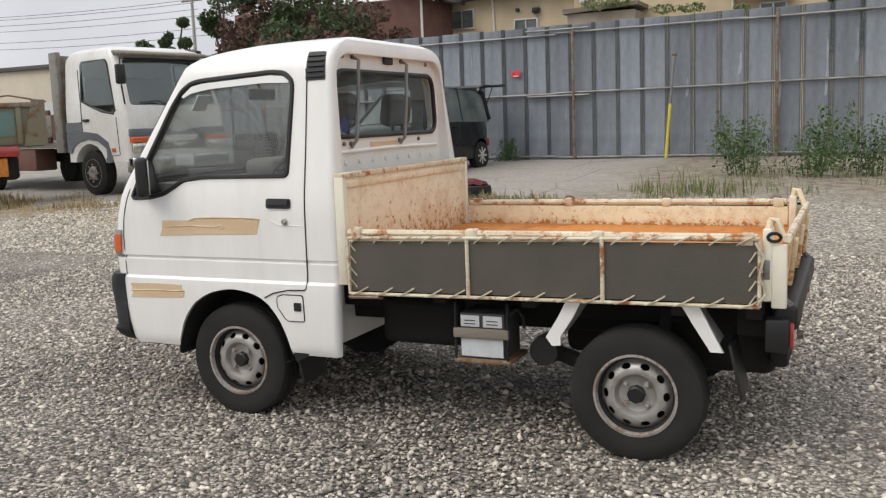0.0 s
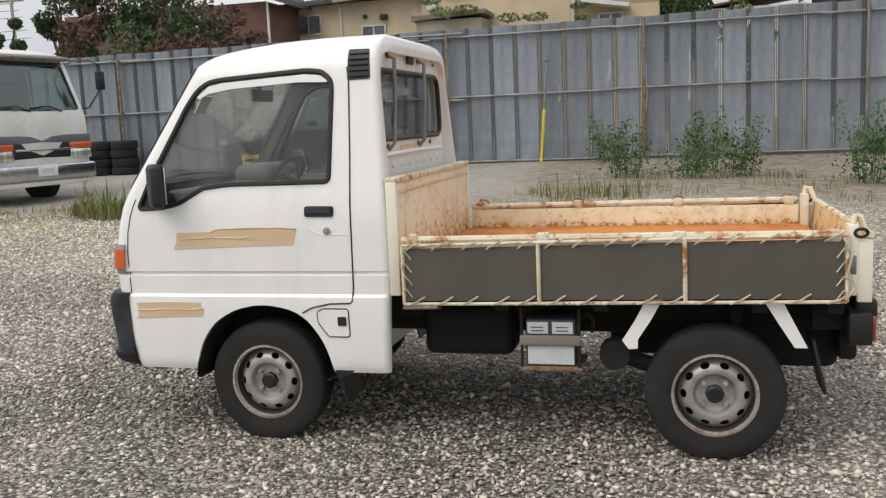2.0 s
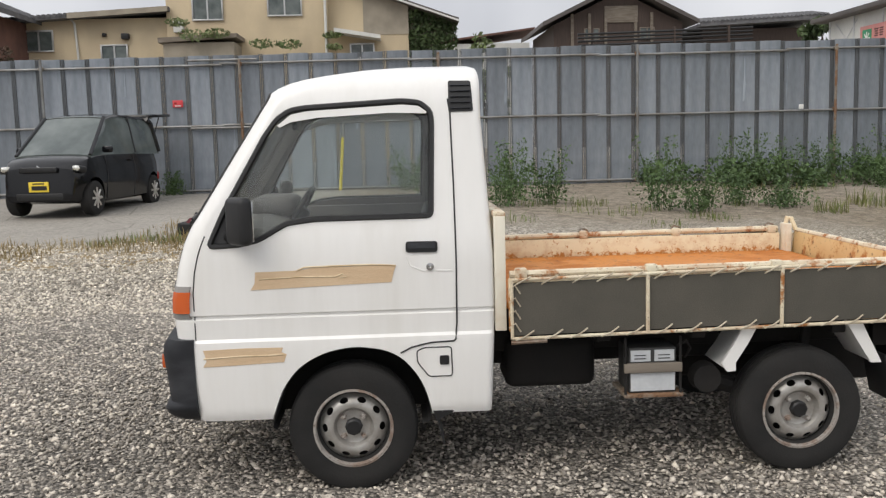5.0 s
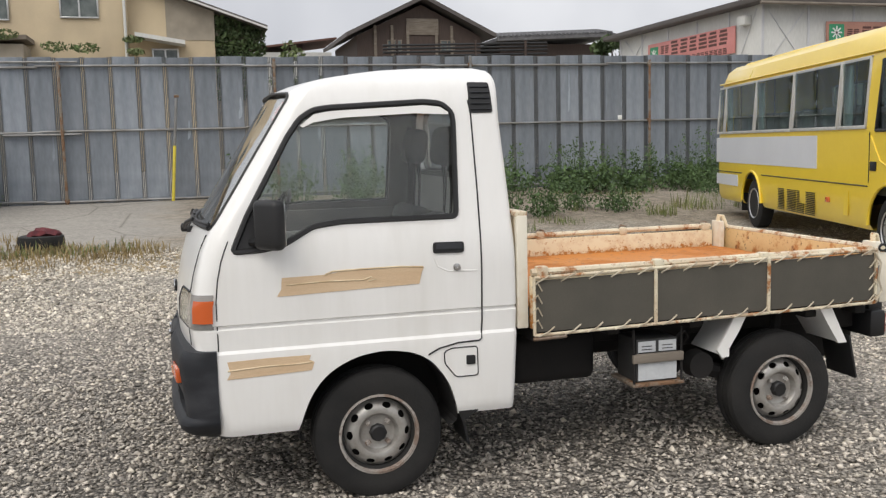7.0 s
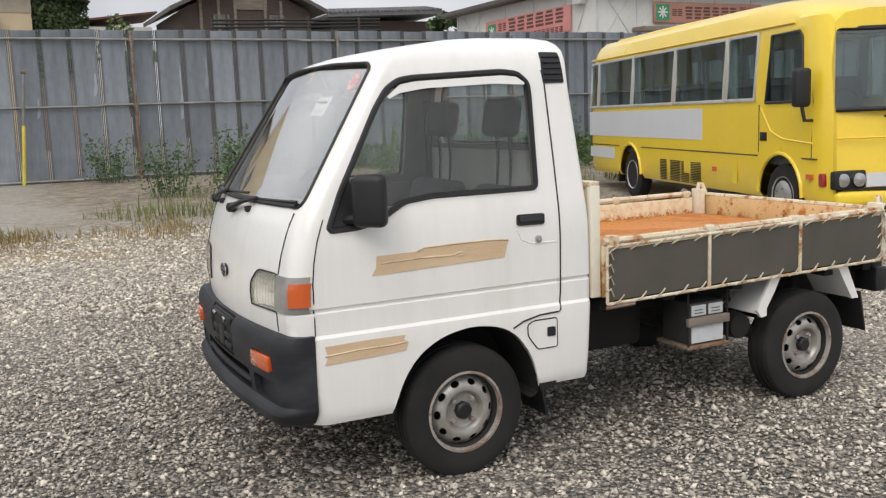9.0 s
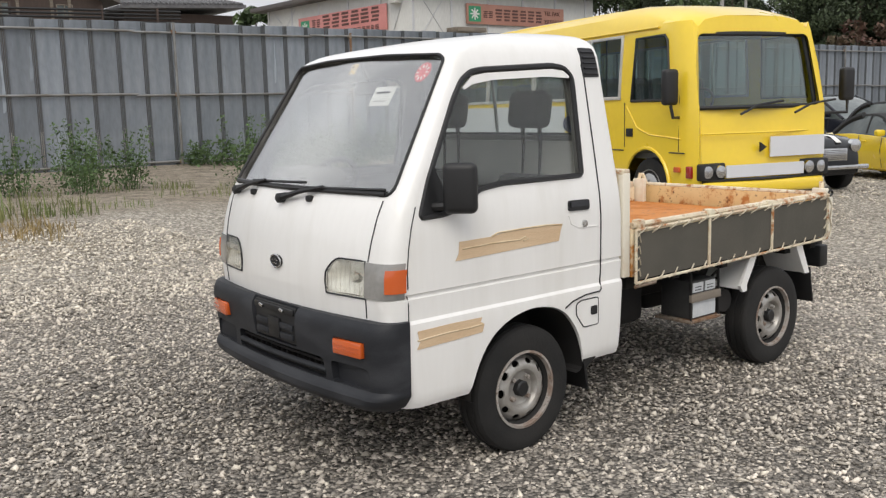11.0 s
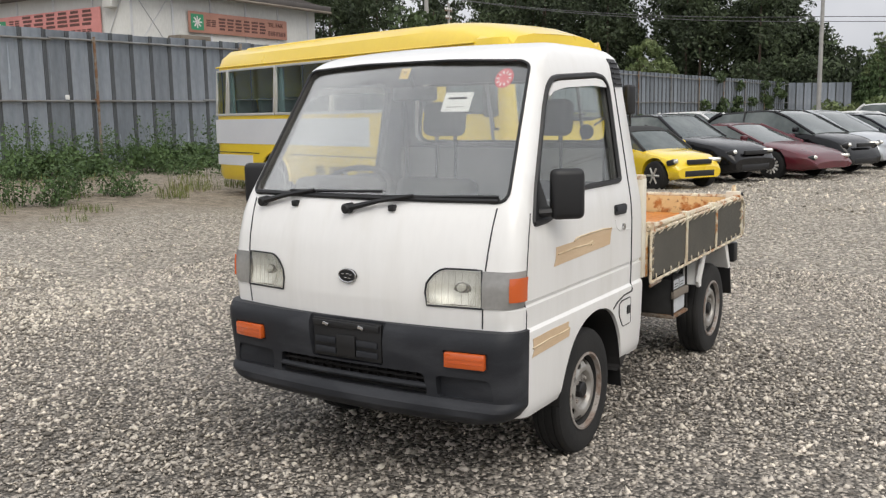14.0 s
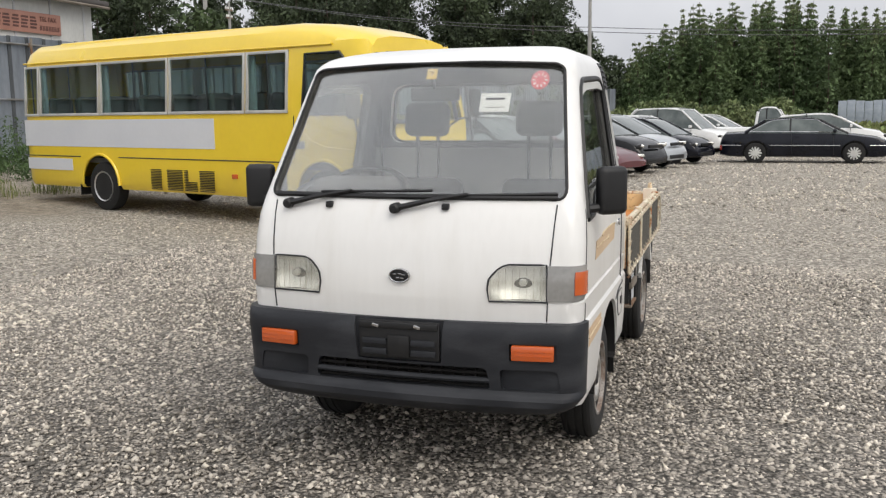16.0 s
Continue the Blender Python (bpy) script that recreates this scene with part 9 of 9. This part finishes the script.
def build_bamboo():
    """Feathery bamboo: leaning culms with drooping plumes."""
    rng = np.random.default_rng(43)
    pts, tips, bm = [], [], bmesh.new()
    for k in range(270):
        y = rng.uniform(-19, 7.4)
        x = rng.uniform(68, 76)
        h = (lerp(y, [-42, -9, -4, 3.0, 5.8, 7.4], [7.9, 7.9, 8.8, 8.7, 7.0, 5.1]) + (x - 68) * 0.10) * rng.uniform(0.72, 1.08)
        lx, ly = rng.normal(0, 0.35), rng.normal(0, 0.35)
        tube([(x, y, 0), (x + 0.3 * lx, y + 0.3 * ly, h * 0.6), (x + lx, y + ly, h)], [0.05, 0.04, 0.010], 4, bm)
        z = 0.12 * h + rng.uniform(0, 0.3)
        while z < h:
            f = z / h
            reach = (0.10 + 2.0 * (1 - f) ** 0.85) * min(1.0, 0.45 + 1.4 * f) * rng.uniform(0.7, 1.25)
            for a in rng.uniform(0, 6.28, 7):
                m = int(8 + 12 * reach)
                q = rng.uniform(0.12, 1, m)
                r = reach * rng.uniform(0.7, 1.15)
                px = x + lx * f + r * q * math.cos(a) + rng.normal(0, 0.05, m)
                py = y + ly * f + r * q * math.sin(a) + rng.normal(0, 0.05, m)
                pz = z + 0.34 * r * q - 0.62 * r * q ** 2.4 + rng.normal(0, 0.045, m)
                (tips if f > 0.88 else pts).append(np.stack([px, py, pz], 1))
            z += rng.uniform(0.32, 0.50)
    tagged(new("bamboo_culms", mesh_of(bm, "bamboo_culms", BARK)), "slender bamboo culms at the yard's end", "bamboo", kind="stuff")
    tagged(new("bamboo_leaves", leaf_mesh("bamboo_leaves", np.concatenate(pts), 0.125, LEAF_BAMBOO, rng, 0.6, 0.30)), "tall feathery green bamboo grove", "bamboo", kind="stuff")
    tagged(new("bamboo_tips", leaf_mesh("bamboo_tips", np.concatenate(tips), 0.095, LEAF_PALE, rng, 0.4, 0.28)), "pale green feathery bamboo tips", "bamboo", kind="stuff")
    pts = clumps(rng, [(rng.uniform(60, 66), y, rng.uniform(0.6, 1.7)) for y in np.linspace(-4.5, 9.0, 34)], [0.9] * 34, 9000)
    tagged(new("yard_end_bushes", leaf_mesh("yard_end_bushes", pts, 0.13, LEAF_PALE, rng)), "olive green bushes below the bamboo", "bush", kind="stuff")
    lawn = np.stack([rng.uniform(48, 66, 7000), rng.uniform(-26, -5.5, 7000), rng.uniform(0.05, 0.45, 7000)], 1)
    tagged(new("lawn_strip", leaf_mesh("lawn_strip", lawn, 0.28, GRASS, rng, -1.0)), "strip of bright green grass at the yard's end", "grass", kind="stuff")


build_wood()
build_bamboo()
far_fence = thing("far_fence", pose(64, -7.4, 0, 0, 0, -88), "pale weathered panel fence before the bamboo", "fence", kind="structure")
for k in range(36):
    p = part("panel", box((0.55 * k, 0, 0.45), (0.55 * k + 0.52, 0.03, 2.05 + 0.04 * math.sin(k * 1.7)), 0.005), FENCE_PALE, far_fence)
part("rail", tube([(0, 0.06, 1.9), (19.8, 0.06, 1.9)], 0.04, 6), PIPE, far_fence)
vine_rng = np.random.default_rng(51)
vc = [(x, fence_y(x) - 0.12, z) for x, z in zip(vine_rng.uniform(47, 64, 26), vine_rng.uniform(0.4, 3.3, 26))]
tagged(new("fence_vines", leaf_mesh("fence_vines", clumps(vine_rng, vc, [0.42] * 26, 4200), 0.11, LEAF, vine_rng)), "green vines hanging over the far fence", "vine", kind="stuff")
vc = [(x, fence_y(x) - 0.6, 0.4 + z) for x, z in zip(vine_rng.uniform(20, 64, 130), vine_rng.uniform(0.0, 0.45, 130))]
tagged(new("fence_foot_weeds", leaf_mesh("fence_foot_weeds", clumps(vine_rng, vc, [0.55] * 130, 12000), 0.10, WEED, vine_rng)), "green weeds along the foot of the far fence", "weeds", kind="stuff")


near_rng = np.random.default_rng(57)
vc = [(x, fence_y(x) - d, 0.36 + z) for x, d, z in zip(near_rng.uniform(5.6, 14.0, 60), near_rng.uniform(0.5, 1.7, 60), near_rng.uniform(0.0, 0.35, 60))]
tagged(new("low_weeds", leaf_mesh("low_weeds", clumps(near_rng, vc, [0.36] * 60, 11000, 0.7), 0.040, WEED, near_rng)), "dense dark green weeds at the foot of the fence", "weeds", kind="stuff")


def build_weed(x, y, h, spread, seed, label):
    """A leafy weed: many thin stems with small leaves."""
    rng = np.random.default_rng(seed)
    w = thing("weed_clump", pose(x, y, gz(x, y)), label, "weed", "weeds along the fence")
    bm, pts = bmesh.new(), []
    for k in range(int(9 + 12 * spread)):
        a, q = rng.uniform(0, 6.28), spread * rng.uniform(0, 1) ** 0.6
        hh = h * rng.uniform(0.45, 1.0)
        bx, by = 0.5 * q * math.cos(a), 0.5 * q * math.sin(a)
        tx, ty = bx + 0.45 * q * math.cos(a) + rng.normal(0, 0.06), by + 0.45 * q * math.sin(a) + rng.normal(0, 0.06)
        tube([(bx, by, -0.02), (0.6 * bx + 0.4 * tx, 0.6 * by + 0.4 * ty, 0.55 * hh), (tx, ty, hh)], [0.006, 0.005, 0.002], 4, bm)
        m = int(60 * hh / max(h, 0.3)) + 18
        f = rng.uniform(0.08, 1.0, m)
        r = 0.15 * (1.2 - f)
        pts.append(np.stack([bx + (tx - bx) * f + rng.normal(0, 1, m) * r, by + (ty - by) * f + rng.normal(0, 1, m) * r, hh * f + rng.normal(0, 0.04, m)], 1))
    tagged(part("stem", bm, WEED, w), kind="stuff")
    part("leaves", leaf_mesh("leaves", np.concatenate(pts), 0.027, WEED, rng), None, w)


for k, (x, y, h, s) in enumerate(((0.5, 14.6, 0.95, 0.5), (1.0, 11.2, 0.95, 0.55), (1.9, 11.0, 0.9, 0.6), (2.8, 11.3, 1.0, 0.5), (2.3, 12.2, 1.15, 0.45), (4.5, 10.4, 1.25, 0.45), (5.0, 10.2, 0.7, 0.5), (6.0, 11.0, 0.75, 0.45), (6.6, 10.6, 0.5, 0.5), (7.3, 14.0, 1.15, 0.6), (8.0, 14.1, 1.0, 0.6), (8.8, 14.0, 1.05, 0.6), (9.5, 13.8, 0.9, 0.6), (10.4, 13.9, 1.3, 0.5), (11.4, 13.2, 1.2, 0.6), (12.3, 13.0, 1.3, 0.6), (13.4, 12.8, 1.0, 0.6), (9.8, 12.6, 0.6, 0.7), (10.6, 11.9, 0.45, 0.6), (-4.6, 15.2, 0.5, 0.3), (5.6, 14.7, 0.5, 0.35), (14.6, 12.4, 1.2, 0.7))):
    build_weed(x, y, h, s, 100 + k, "green leafy weed clump growing near the fence")


def grass(name, label, spots, material, seed, blade=0.22, count=120):
    """Tufts of upright blades, each a thin bent strip."""
    rng = np.random.default_rng(seed)
    vs, fs = [], []
    for x, y, r, k in spots:
        for _ in range(int(count * k)):
            a, q = rng.uniform(0, 6.28), r * rng.uniform(0, 1) ** 0.6
            px, py = x + q * math.cos(a), y + q * math.sin(a)
            z = gz(px, py) - 0.01
            h, t, d = blade * rng.lognormal(0, 0.35), rng.uniform(0, 6.28), rng.uniform(0.1, 0.7)
            w = 0.0045 + 0.012 * h
            ux, uy = w * math.cos(t + 1.57), w * math.sin(t + 1.57)
            dx, dy = h * d * math.cos(t), h * d * math.sin(t)
            i = len(vs)
            vs += [(px - ux, py - uy, z), (px + ux, py + uy, z), (px + 0.35 * dx + 0.8 * ux, py + 0.35 * dy + 0.8 * uy, z + 0.62 * h), (px + 0.35 * dx - 0.8 * ux, py + 0.35 * dy - 0.8 * uy, z + 0.62 * h), (px + dx, py + dy, z + h)]
            fs += [(i, i + 1, i + 2, i + 3), (i + 3, i + 2, i + 4)]
    tagged(new(name, mesh_data(name, vs, fs, material)), label, "grass", kind="stuff")


rg = np.random.default_rng(77)
spots = [(rg.uniform(-14, 0.5), 7.6 + rg.normal(0, 0.45), 0.35, 0.9) for _ in range(90)]
grass("dry_grass", "dry straw-coloured grass along the edge of the concrete", spots, DRY, 61, 0.085, 65)
spots = [(rg.uniform(-0.5, 5.5), rg.uniform(8.2, 11.8), 0.40, 0.4) for _ in range(15)] + [(-3.6 + 0.25 * k, 7.6 + 0.1 * (k % 3), 0.25, 0.4) for k in range(9)] + [(rg.uniform(6, 12), rg.uniform(10.0, 13.5), 0.40, 0.35) for _ in range(15)]
grass("green_grass", "patches of yellowish green grass on the bare earth", spots, GRASS, 62, 0.10, 110)
spots = [(0.3, 8.7, 0.5, 1.0), (1.0, 8.6, 0.4, 0.7), (7.1, 9.9, 0.3, 0.8), (8.2, 10.6, 0.5, 1.0), (9.2, 10.3, 0.4, 1.0)]
grass("short_grass", "short yellowish grass tufts on the bare earth", spots, GRASS, 64, 0.17, 120)
spots = [(-6.35, 7.5, 0.42, 2.6), (-6.0, 7.3, 0.35, 2.0), (-6.7, 7.6, 0.3, 1.2)]
grass("tall_grass", "tall green grass tufts beside the concrete", spots, GRASS, 63, 0.23, 150)
